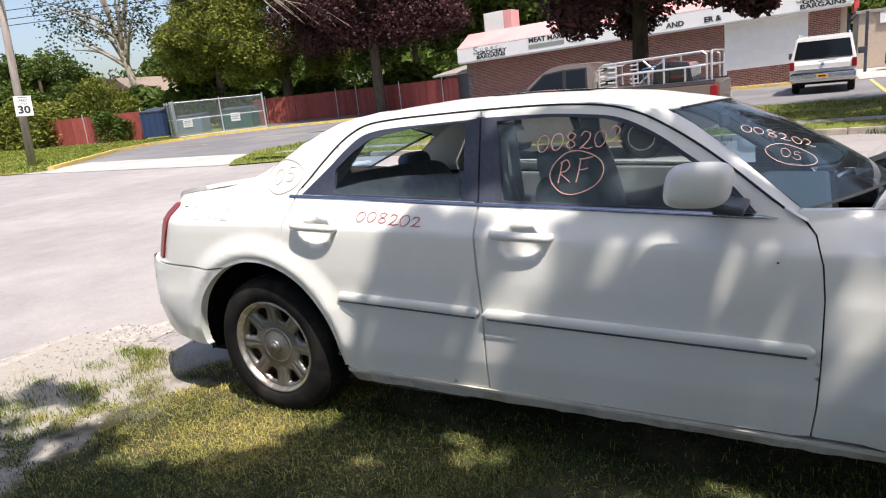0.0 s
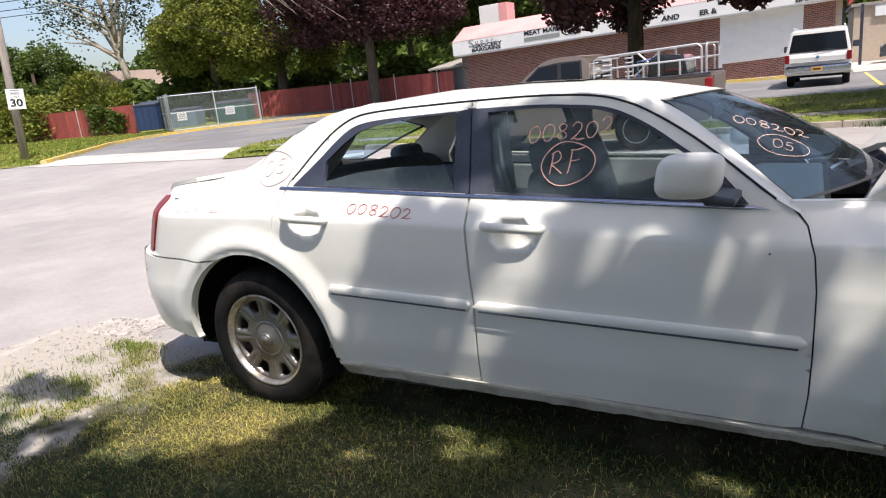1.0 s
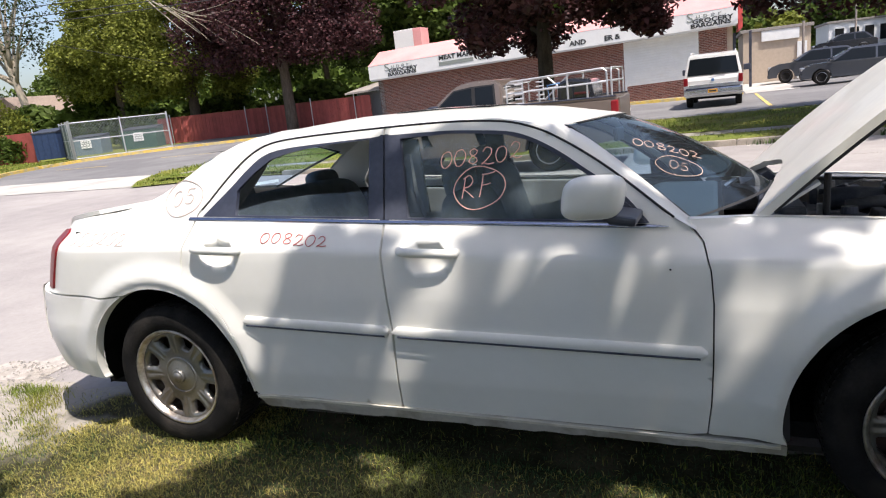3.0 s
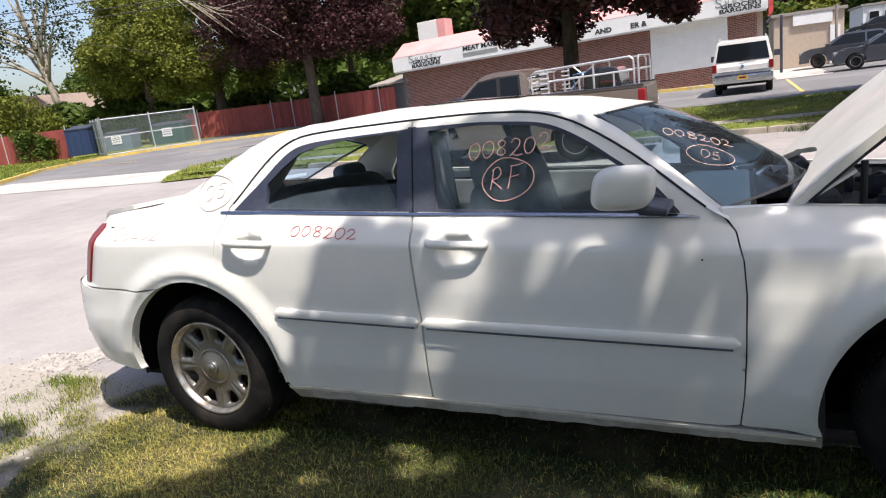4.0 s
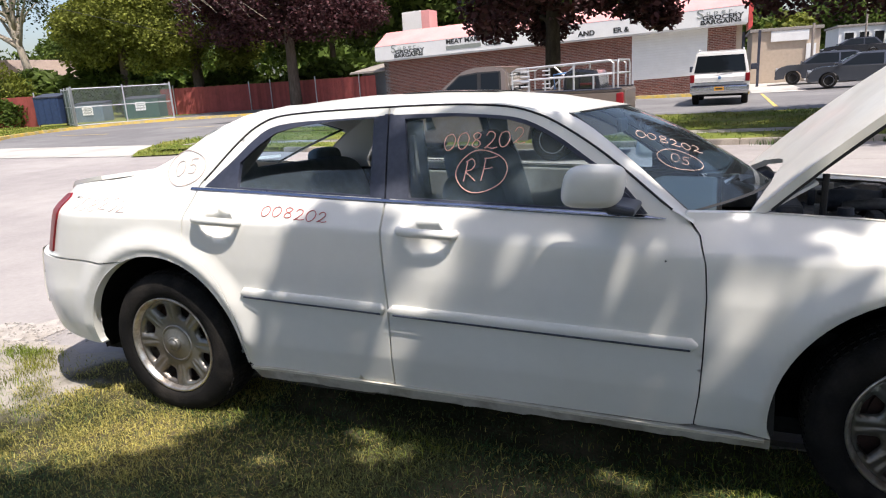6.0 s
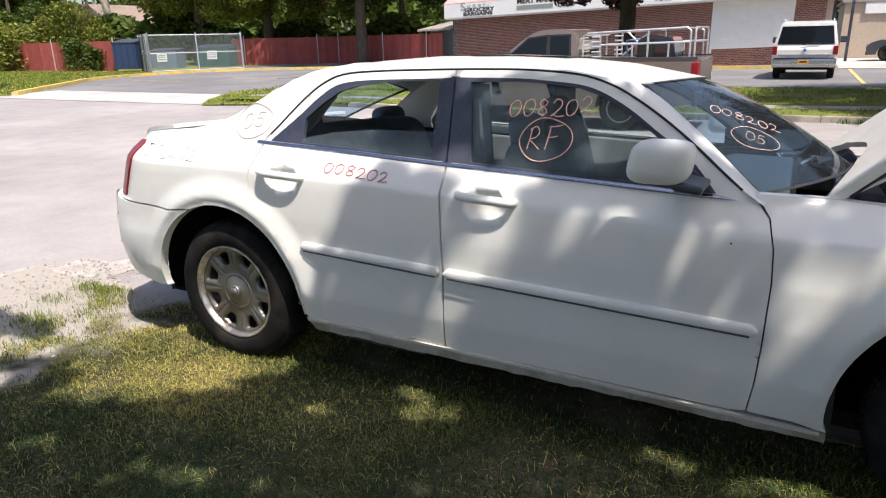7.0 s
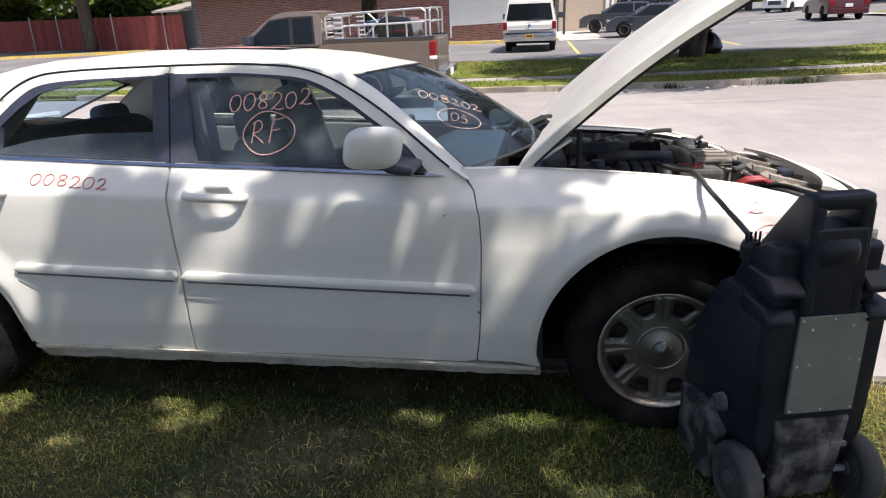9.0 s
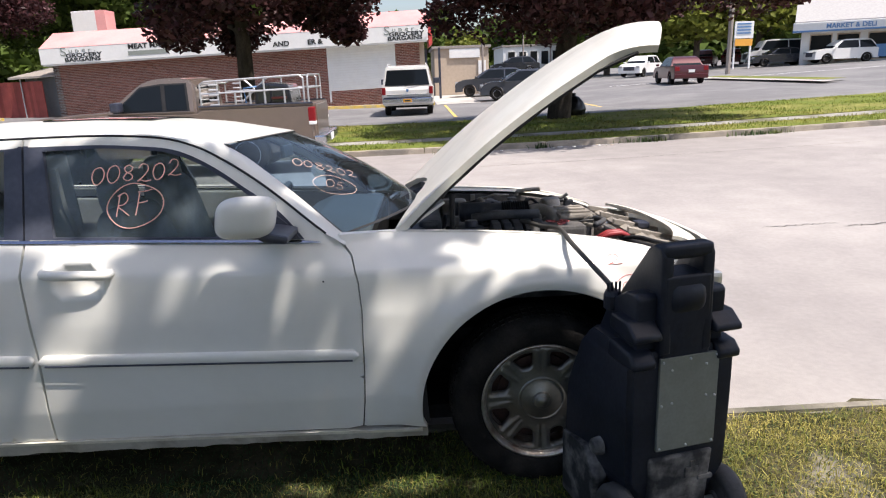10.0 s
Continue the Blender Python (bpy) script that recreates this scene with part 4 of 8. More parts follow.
    # pillars beside the windscreen
    for left in (False, True):
        def pillar(u, v):
            x = 1.46 + (2.33 - 1.46) * u
            z0 = float(np.interp(x, list(rx) + [2.34], list(rz) + [0.985])) + 0.004
            y0 = float(side(min(x, 2.25), z0)) - 0.001
            if x < 1.875:
                yi, zi = roof_edge(x)
                xi, yi, zi = x, yi + 0.012, zi + 0.0035
            else:
                t = (x - 1.875) / 0.43
                xi, yi, zi = x + 0.015 * min(1.0, 6 * t), 0.31 + (0.2 - 0.31) * t + 0.008, 1.362 + (1.0 - 1.362) * t + 0.012 * math.sin(math.pi * min(t, 1)) + 0.006
            q = Vector((x, y0, z0)).lerp(Vector((xi, max(yi, y0 + 0.004), max(zi, z0 + 0.002))), v) + Vector((0, -0.006, 0.008)) * math.sin(math.pi * v) * min(1.0, 8 * u)
            return (q.x, CAR_W - q.y if left else q.y, q.z)
        grid_ob("windscreen_pillar", pillar, 44, 8, PAINT, car)
    # boot lid, rear end
    def boot(u, v):
        x = -0.42 - 0.37 * u
        w = abs(2 * v - 1)
        z = np.interp(x, [-0.98, -0.85, -0.7, -0.5, -0.42], [1.038, 1.065, 1.097, 1.121, 1.129]) - 0.004 * w ** 3
        ye = float(side(x, z)) + 0.006
        if u > 0.9:
            z -= 0.5 * (u - 0.9) ** 1.2
        return (x - 0.11 * (1 - w ** 3) * u, ye + (CAR_W - 2 * ye) * v, z)
    grid_ob("boot_lid", boot, 20, 24, PAINT, car, 0.02)
    def rear_end(u, v):
        z = 0.46 + (1.045 - 0.46) * u
        w = abs(2 * v - 1)
        xr = -0.955 + 0.105 * min(max((z - 0.77) / 0.27, 0), 1) + 0.35 * max(0, 0.6 - z) ** 1.2
        ye = float(side(xr, z)) - 0.002
        xe = xr - 0.10 * (1 - w ** 3) - (0.03 if z < 0.765 else 0.0)
        return (xe, ye + (CAR_W - 2 * ye) * v, z)
    grid_ob("rear_fascia", rear_end, 24, 30, PAINT, car)
    for left in (False, True):
        lamp = [(-0.605, 1.045), (-0.64, 1.060), (-0.845, 1.040), (-0.90, 0.90), (-0.953, 0.782), (-0.672, 0.780), (-0.655, 0.84), (-0.615, 0.95)]
        tl = skin("tail_lamp", lamp, side, TAIL_RED, car, [], 0.03, 0.03, 0.012, mirror=left, label="tall red tail lamp")
        grid_ob("rear_lamp_face", lambda u, v: (-0.965 + 0.105 * u - 0.05 * v, (lambda y: CAR_W - y if left else y)(0.335 + 0.12 * v), 0.785 + 0.25 * u), 6, 6, TAIL_RED, car)
        mk = skin("side_marker", [(-0.92, 0.657), (-0.87, 0.652), (-0.87, 0.640), (-0.92, 0.645)], side, BLACK_TRIM, car, [], 0.02, 0.01, 0.003, mirror=left)
    return car


saloon = make_saloon()

# ---- wheels, bonnet, engine, cabin of the saloon ----


def weld(ob):
    """Joins a panel's face to its turned-in edges."""
    bm = bmesh.new()
    bm.from_mesh(ob.data)
    bmesh.ops.remove_doubles(bm, verts=bm.verts[:], dist=1e-5)
    me = bpy.data.meshes.new(ob.name)
    bm.to_mesh(me)
    bm.free()
    me.materials.append(ob.data.materials[0])
    me.shade_smooth()
    me.set_sharp_from_angle(angle=radians(50))
    ob.data = me


def make_wheel(car, hx, hz, left=False, dirt=HUBCAP):
    wheel = new("wheel")
    wheel.parent = car
    wheel.matrix_basis = pose(hx, CAR_W - 0.045 if left else 0.045, hz, 0, 0, 180 if left else 0)
    R = 0.356
    prof = [(0.232, 0.03), (0.236, -0.004), (0.246, -0.016), (0.262, -0.022), (0.285, -0.025), (0.31, -0.022), (0.33, -0.012), (0.345, 0.006), (0.353, 0.03), (R, 0.06), (R, 0.16), (0.345, 0.20), (0.31, 0.215), (0.26, 0.21), (0.232, 0.19)]
    tyre = part("tyre", lathe(prof, 72, cap=False), TYRE_RUBBER, wheel, "worn dusty black tyre", True)
    bm = bmesh.new()
    for k in range(72):       # tread blocks at the shoulder
        a = 2 * math.pi * k / 72
        for r0, y0, y1, w in ((0.3515, 0.012, 0.034, 0.010), (0.3570, 0.045, 0.085, 0.011), (0.3570, 0.092, 0.128, 0.011)):
            m = Matrix.Rotation(a, 4, 'Y') @ Matrix.Translation((r0, (y0 + y1) / 2, 0)) @ Matrix.Diagonal((0.0045, y1 - y0, w * 1.6, 1))
            bmesh.ops.create_cube(bm, size=1.0, matrix=m)
    part("tread", bm, TYRE_RUBBER, tyre)
    part("rim", lathe([(0.238, 0.0), (0.240, -0.012), (0.234, -0.016), (0.226, -0.010), (0.219, 0.010), (0.212, 0.03), (0.205, 0.12)], 72, cap=False), RIM_BRIGHT, wheel, "scuffed bright wheel rim", True)
    part("brake", lathe([(0.0, 0.085), (0.165, 0.085), (0.165, 0.10), (0.205, 0.105), (0.205, 0.13), (0.0, 0.13)], 40), RUST, wheel, "rusty brake disc")

    def dish(x, z):
        r = np.hypot(x, z)
        a = np.arctan2(z, x)
        m = np.mod(a / (2 * np.pi) * 8 + 0.5, 1.0) - 0.5
        rib = -0.0045 * (np.exp(-((m - 0.11) / 0.065) ** 2) + np.exp(-((m + 0.11) / 0.065) ** 2)) * np.clip((r - 0.11) / 0.02, 0, 1) * np.clip((0.212 - r) / 0.01, 0, 1)
        return 0.012 + 0.012 * np.sin(np.clip(r / 0.222, 0, 1) * np.pi) - 0.012 * np.exp(-(r / 0.05) ** 2) + rib
    holes = []
    for k in range(8):
        c = math.radians(22.5 + 45 * k)
        pts = []
        for r, da in ((0.136, 0), (0.142, 9.0), (0.170, 11.5), (0.202, 13.5), (0.208, 0), (0.202, -13.5), (0.170, -11.5), (0.142, -9.0)):
            aa = c + math.radians(da)
            pts.append((r * math.cos(aa), r * math.sin(aa)))
        holes.append(rounded(pts, 0.012, 3))
    cover = skin("wheel_cover", arc(0, 0, 0.222, 0, 352, 44), dish, dirt, wheel, holes, 0.0085, 0.03, label="scuffed silver wheel cover with eight slots")
    weld(cover)
    part("cap_ring", lathe([(0.080, 0.026), (0.083, 0.0185), (0.090, 0.0185), (0.094, 0.026)], 48, cap=False), dirt, cover, "", True)
    part("centre_cap", lathe([(0.0, -0.014), (0.018, -0.013), (0.022, -0.006), (0.024, -0.004), (0.030, -0.006), (0.034, -0.002), (0.036, 0.012)], 32), dirt, cover, "", True)
    return wheel


for hx, hz in HUBS:
    for left in (False, True):
        make_wheel(saloon, hx, hz, left)
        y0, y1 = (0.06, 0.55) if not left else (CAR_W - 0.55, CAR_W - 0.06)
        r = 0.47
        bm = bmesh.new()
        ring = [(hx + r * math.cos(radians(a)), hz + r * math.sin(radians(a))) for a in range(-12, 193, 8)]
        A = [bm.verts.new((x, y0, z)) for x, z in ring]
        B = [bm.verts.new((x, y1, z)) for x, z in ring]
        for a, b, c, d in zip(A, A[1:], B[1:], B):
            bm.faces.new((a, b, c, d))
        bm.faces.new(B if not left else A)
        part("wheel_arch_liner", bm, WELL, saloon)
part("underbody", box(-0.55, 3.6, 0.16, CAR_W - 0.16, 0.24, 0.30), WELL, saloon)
# set low to deepen the shade on the ground below
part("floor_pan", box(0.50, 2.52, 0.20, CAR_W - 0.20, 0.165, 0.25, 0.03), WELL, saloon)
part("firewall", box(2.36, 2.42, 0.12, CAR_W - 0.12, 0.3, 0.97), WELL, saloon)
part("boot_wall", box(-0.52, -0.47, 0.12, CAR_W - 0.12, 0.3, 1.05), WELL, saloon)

# bonnet, propped open
HC, HS = math.cos(radians(36.0)), math.sin(radians(36.0))


def bonnet(u, v):
    w = 2 * v - 1
    s0 = 0.20 * (1 - abs(w) ** 1.6)
    s = s0 + u * (1.21 + 0.20 * (1 - abs(w) ** 2.2) - s0)
    h = 0.014 * (1 - w * w) * math.sin(min(u * 2.2, 1) * math.pi / 2) + 0.05 * math.sin(math.pi * u) - 0.018 * abs(w) ** 6
    if u > 0.84:
        h -= 0.065 * ((u - 0.84) / 0.16) ** 2
    for k in (-0.46, 0.46):
        h += 0.006 * math.exp(-((w - k) / 0.05) ** 2) * (1 - u * 0.5)
    ye = 0.195 + 0.055 * u
    yf = 0.195 + 0.16 * u
    return (2.488 + s * HC - h * HS, ye + (CAR_W - ye - yf) * v, 1.020 + s * HS + h * HC)


hood = grid_ob("bonnet", bonnet, 40, 40, PAINT_WORN, saloon, 0.028, label="raised cream bonnet")
grid_ob("bonnet_liner", lambda u, v: tuple(Vector(bonnet(0.05 + 0.86 * u, 0.06 + 0.88 * v)) + Vector((HS, 0, -HC)) * 0.034), 12, 12, TRIM_DARK, hood)
part("bonnet_edge_seal", tube([tuple(Vector(bonnet(u, 0.012)) + Vector((HS, 0, -HC)) * 0.032) for u in (0.05, 0.2, 0.4, 0.6, 0.8, 0.93)], 0.010, 6), BLACK_RUBBER, hood)
for left in (False, True):
    f = lambda y: CAR_W - y if left else y
    part("bonnet_hinge", join(tube([(2.44, f(0.235), 0.955), (2.50, f(0.235), 1.0), (2.60, f(0.245), 0.985), (2.74, f(0.25), 0.93)], 0.016, 6), tube([(2.47, f(0.22), 0.985), (2.56, f(0.225), 1.03), (2.70, f(0.24), 1.12)], 0.012, 6)), GALV, saloon)
    part("bonnet_strut", tube([(2.735, f(0.34), 0.86), (2.738, f(0.335), 1.135)], 0.011, 8), BLACK_RUBBER, saloon)
    # inner wing ledge
    part("inner_wing", prism([(2.42, 0.985), (2.82, 0.970), (3.15, 0.950), (3.42, 0.900), (3.58, 0.86), (3.58, 0.825), (2.42, 0.825)], f(0.175) if not left else f(0.23), f(0.23) if not left else f(0.175), "y", 0.004), ENGINE_GREY, saloon)
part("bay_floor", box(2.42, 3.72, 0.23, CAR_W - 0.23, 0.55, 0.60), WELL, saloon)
grid_ob("cowl", lambda u, v: (2.46 + 0.10 * u + 0.10 * (1 - (2 * v - 1) ** 2), 0.2 + 1.48 * v, 0.972 + 0.03 * (1 - (2 * v - 1) ** 2) - 0.02 * u), 4, 16, BLACK_TRIM, saloon, 0.02)
part("cowl_corner", prism([(2.50, 1.00), (2.62, 1.06), (2.66, 1.03), (2.58, 0.98)], 1.30, 1.66, "y", 0.006), BLACK_TRIM, saloon)


def engine_bay():
    there = set(saloon.children)
    def block(name, x0, x1, y0, y1, z0, z1, mat, bevel=0.012, label=""):
        return part(name, box(x0, x1, y0, y1, z0, z1, bevel), mat, saloon, label)
    block("engine_block", 2.70, 3.30, 0.42, 1.33, 0.60, 0.86, ENGINE_GREY, 0.03)
    # near bank: five intake runners under a long tube, ribbed air hose behind
    for k in range(5):
        x = 2.915 + 0.046 * k
        part("intake_runner", prism([(0.44, 0.84), (0.455, 0.905), (0.50, 0.926), (0.60, 0.926), (0.64, 0.90), (0.64, 0.84)], x, x + 0.036, "x", 0.007, 2), ENGINE_SLATE, saloon)
    part("intake_tube", tube([(2.84, 0.625, 0.930), (2.95, 0.64, 0.942), (3.14, 0.63, 0.938)], 0.022, 12), ENGINE_SLATE, saloon, smooth=True)
    for k in range(5):
        x = 2.90 + 0.046 * k
        part("intake_runner", prism([(0.98, 0.84), (1.0, 0.91), (1.06, 0.93), (1.16, 0.93), (1.2, 0.84)], x, x + 0.036, "x", 0.007, 2), ENGINE_SLATE, saloon)
    ribs = [q for k in range(12) for q in ((0.046, 2.99 + 0.0105 * k), (0.058, 2.995 + 0.0105 * k))]
    part("air_hose", lathe(ribs + [(0.046, 3.116)], 20, "x", (0, 0.78, 0.925)), BLACK_RUBBER, saloon)
    part("air_duct", tube(curve_through([(2.80, 0.82, 0.93), (2.90, 0.80, 0.935), (2.99, 0.78, 0.925)], 4), 0.045, 12), ENGINE_SLATE, saloon, smooth=True)
    part("radiator_hose", tube(curve_through([(3.11, 0.78, 0.925), (3.17, 0.77, 0.935), (3.21, 0.70, 0.92), (3.22, 0.60, 0.89)], 5), 0.030, 12), ENGINE_TAN, saloon, smooth=True)
    bx = block("air_box", 3.225, 3.375, 0.56, 0.84, 0.74, 0.915, ENGINE_TAN, 0.02)
    part("air_box_lid", box(3.22, 3.38, 0.555, 0.845, 0.915, 0.940, 0.010), ENGINE_TAN, bx)
    for y in (0.60, 0.69, 0.78):
        part("lid_rib", box(3.235, 3.365, y, y + 0.014, 0.940, 0.947, 0.003), ENGINE_TAN, bx)
    vc = block("valve_cover", 3.13, 3.30, 0.40, 0.54, 0.80, 0.893, ENGINE_GREY, 0.014)
    for k, (x, y) in enumerate(((3.17, 0.52), (3.20, 0.49), (3.23, 0.52), (3.205, 0.455))):
        part("marker_scribble", tube([(x + 0.018 * math.cos(a * 1.3 + k), y + 0.022 * math.sin(a), 0.8965) for a in np.linspace(0, 5.5, 14)], 0.0028, 5), CHALK_RED, vc)
    part("oil_cap", lathe([(0.0, 0.935), (0.014, 0.935), (0.020, 0.925), (0.022, 0.89), (0.02, 0.88)], 16, "z", (3.085, 0.43, 0.0)), ENGINE_ALU, saloon)
    block("battery_tray", 3.30, 3.44, 0.36, 0.54, 0.70, 0.80, BLACK_TRIM, 0.014)
    block("bulkhead_panel", 2.60, 2.70, 0.50, 1.40, 0.72, 0.95, ENGINE_SLATE, 0.02)
    block("brake_cylinder", 2.72, 2.86, 1.20, 1.30, 0.84, 0.94, ENGINE_ALU, 0.025)
    block("coolant_tank", 2.73, 2.88, 0.34, 0.50, 0.74, 0.93, ENGINE_SLATE, 0.03)
    part("filler_cap", lathe([(0.0, 0.955), (0.026, 0.955), (0.028, 0.93), (0.022, 0.92)], 16, "z", (2.82, 0.44, 0.0)), BLACK_TRIM, saloon)
    for y, z in ((0.38, 0.89), (1.50, 0.90)):
        part("strut_tower", lathe([(0.0, z + 0.01), (0.02, z + 0.01), (0.024, z - 0.004), (0.05, z - 0.002), (0.06, z - 0.01), (0.11, z - 0.03), (0.13, z - 0.20)], 24, "z", (2.98, y, 0.0)), ENGINE_GREY, saloon)
    part("alternator", lathe([(0.0, 3.22), (0.05, 3.22), (0.06, 3.235), (0.06, 3.30), (0.05, 3.31), (0.0, 3.31)], 20, "x", (0, 1.02, 0.90)), ENGINE_ALU, saloon, smooth=True)
    rng = random.Random(8)
    for k in range(38):       # hoses and wiring
        x, y = rng.uniform(2.72, 3.42), rng.uniform(0.36, 1.5)
        z = rng.uniform(0.86, 0.92)
        p = [(x, y, z)]
        for j in range(3):
            p.append((min(3.46, p[-1][0] + rng.uniform(-0.07, 0.10)), p[-1][1] + rng.uniform(-0.09, 0.09), min(0.945, max(0.80, p[-1][2] + rng.uniform(-0.04, 0.04)))))
        part("hose", tube(curve_through(p, 4), rng.choice((0.004, 0.006, 0.009, 0.012)), 7), rng.choice((BLACK_RUBBER, ENGINE_SLATE, BLACK_RUBBER, ENGINE_TAN)), saloon, smooth=True)
    for k in range(26):       # brackets and connectors
        x, y, z = rng.uniform(2.72, 3.44), rng.uniform(0.36, 1.5), rng.uniform(0.87, 0.92)
        block("connector", x, x + rng.uniform(0.015, 0.05), y, y + rng.uniform(0.02, 0.05), z - 0.06, z + 0.015, rng.choice((ENGINE_ALU, ENGINE_GREY, ENGINE_TAN, ENGINE_SLATE)), 0.005)
    for ob in set(saloon.children) - there:
        for q in (ob, *ob.children):
            q.data.transform(Matrix.Translation((0, 0, 0.075 if ob.name.startswith("valve_cover") else 0.05)))
    # sealing strip along the front of the bay
    part("front_seal", tube(curve_through([(3.45, 1.55, 0.86), (3.46, 1.06, 0.885), (3.48, 0.46, 0.89), (3.55, 0.24, 0.885), (3.60, 0.19, 0.865)], 5), 0.013, 8), BLACK_RUBBER, saloon, smooth=True)
    # radiator support, nose
    part("radiator_support", join(box(3.50, 3.57, 0.30, 1.58, 0.80, 0.855, 0.008), box(3.50, 3.56, 0.30, 0.36, 0.45, 0.80, 0.008), box(3.50, 3.56, 1.52, 1.58, 0.45, 0.80, 0.008)), ENGINE_GREY, saloon)
    block("radiator", 3.47, 3.50, 0.36, 1.52, 0.40, 0.80, ENGINE_ALU, 0.004)
    for k, x in enumerate((3.60, 3.645, 3.69, 3.735)):
        part("nose_slat", prism([(x, 0.855 - 0.012 * k), (x + 0.034, 0.867 - 0.012 * k), (x + 0.034, 0.861 - 0.012 * k), (x, 0.845 - 0.012 * k)], 0.42, 1.46, "y"), ENGINE_TAN, saloon)
    for y in spread(0.46, 1.42, 0.24):
        part("nose_brace", prism([(3.57, 0.895), (3.80, 0.840), (3.80, 0.820), (3.57, 0.865)], y, y + 0.022, "y", 0.004), ENGINE_TAN, saloon)
    part("latch_plate", box(3.68, 3.74, 0.90, 0.99, 0.845, 0.877, 0.008), BLACK_TRIM, saloon)
    part("vent_mesh", join(*[box(3.70 + 0.012 * k, 3.706 + 0.012 * k, 0.40, 0.52, 0.83, 0.855) for k in range(7)]), ENGINE_ALU, saloon)
    part("nose_shelf", box(3.57, 3.82, 0.40, 1.48, 0.755, 0.79, 0.004), ENGINE_TAN, saloon)

    def nose(u, v):
        a = (v - 0.5) * 2
        ye = 0.94 + a * 0.80
        x = 3.90 - 0.30 * abs(a) ** 3.0
        z = 0.30 + 0.545 * u
        return (x - 0.05 * max(0, 0.45 - z) + 0.012 * math.sin(math.pi * u), ye, z)
    grid_ob("front_bumper", nose, 14, 36, PAINT, saloon, 0.02)
    grid_ob("grille_header", lambda u, v: (lambda q: (q[0] - 0.05 - 0.10 * u, q[1], 0.845 + 0.04 * math.sin(math.pi * 0.5 * u)))(nose(1, 0.18 + 0.64 * v)), 4, 24, PAINT_DUSTY, saloon, 0.015)
    for left in (False, True):
        f = lambda y: CAR_W - y if left else y
        part("headlamp", prism([(f(0.22), 0.60), (f(0.48), 0.60), (f(0.50), 0.80), (f(0.20), 0.79)], 3.62, 3.80, "x", 0.02), SILVER_PAINT, saloon, "bare headlamp housing")


engine_bay()


def mirror_housing(left):
    f = -1 if left else 1
    root_y = 0.10
    def shell(u, v):
        a, b = math.pi * u, 2 * math.pi * v
        sx, sy, sz = 0.098, 0.068, 0.070
        ex = lambda c, p: math.copysign(abs(c) ** p, c)
        x = sx * ex(math.sin(a), 0.55) * ex(math.cos(b), 0.55)
        z = sz * ex(math.sin(a), 0.55) * ex(math.sin(b), 0.6)
        y = -sy * ex(math.cos(a), 0.8)
        x += 0.012 * (z / sz)
        return (2.035 + x, (-0.10 + y) if not left else CAR_W + 0.10 - y, 1.140 + z + 0.004 * x)
    m = grid_ob("door_mirror", shell, 18, 32, PAINT, saloon, label="cream door mirror housing")
    y = lambda q: CAR_W - q if left else q
    part("mirror_arm", prism([(2.05, 1.085), (2.10, 1.08), (2.165, 1.068), (2.16, 1.04), (2.08, 1.05), (2.06, 1.065)], y(-0.10), y(0.115), "y", 0.012), BLACK_TRIM, m)
    sail = skin("mirror_sail", [(2.05, 1.028), (2.05, 1.118), (2.07, 1.12), (2.12, 1.083), (2.175, 1.022)], side, BLACK_TRIM, m, [], 0.03, 0.02, 0.012, mirror=left)


mirror_housing(False)
mirror_housing(True)


def cushion(sx, sy, sz, p=0.5, n=20):
    def fn(u, v):
        a, b = math.pi * u, 2 * math.pi * v
        ex = lambda c, k: math.copysign(abs(c) ** k, c)
        return (sx * ex(math.sin(a), p) * ex(math.cos(b), p), sy * ex(math.sin(a), p) * ex(math.sin(b), p), sz * ex(math.cos(a), p))
    return fn


def soft_part(name, at, size, tilt, mat, parent, p=0.5):
    fn = cushion(*[s / 2 for s in size], p)
    m = pose(*at, 0, tilt, 0)
    return grid_ob(name, lambda u, v: tuple(m @ Vector(fn(u, v))), 20, 28, mat, parent)


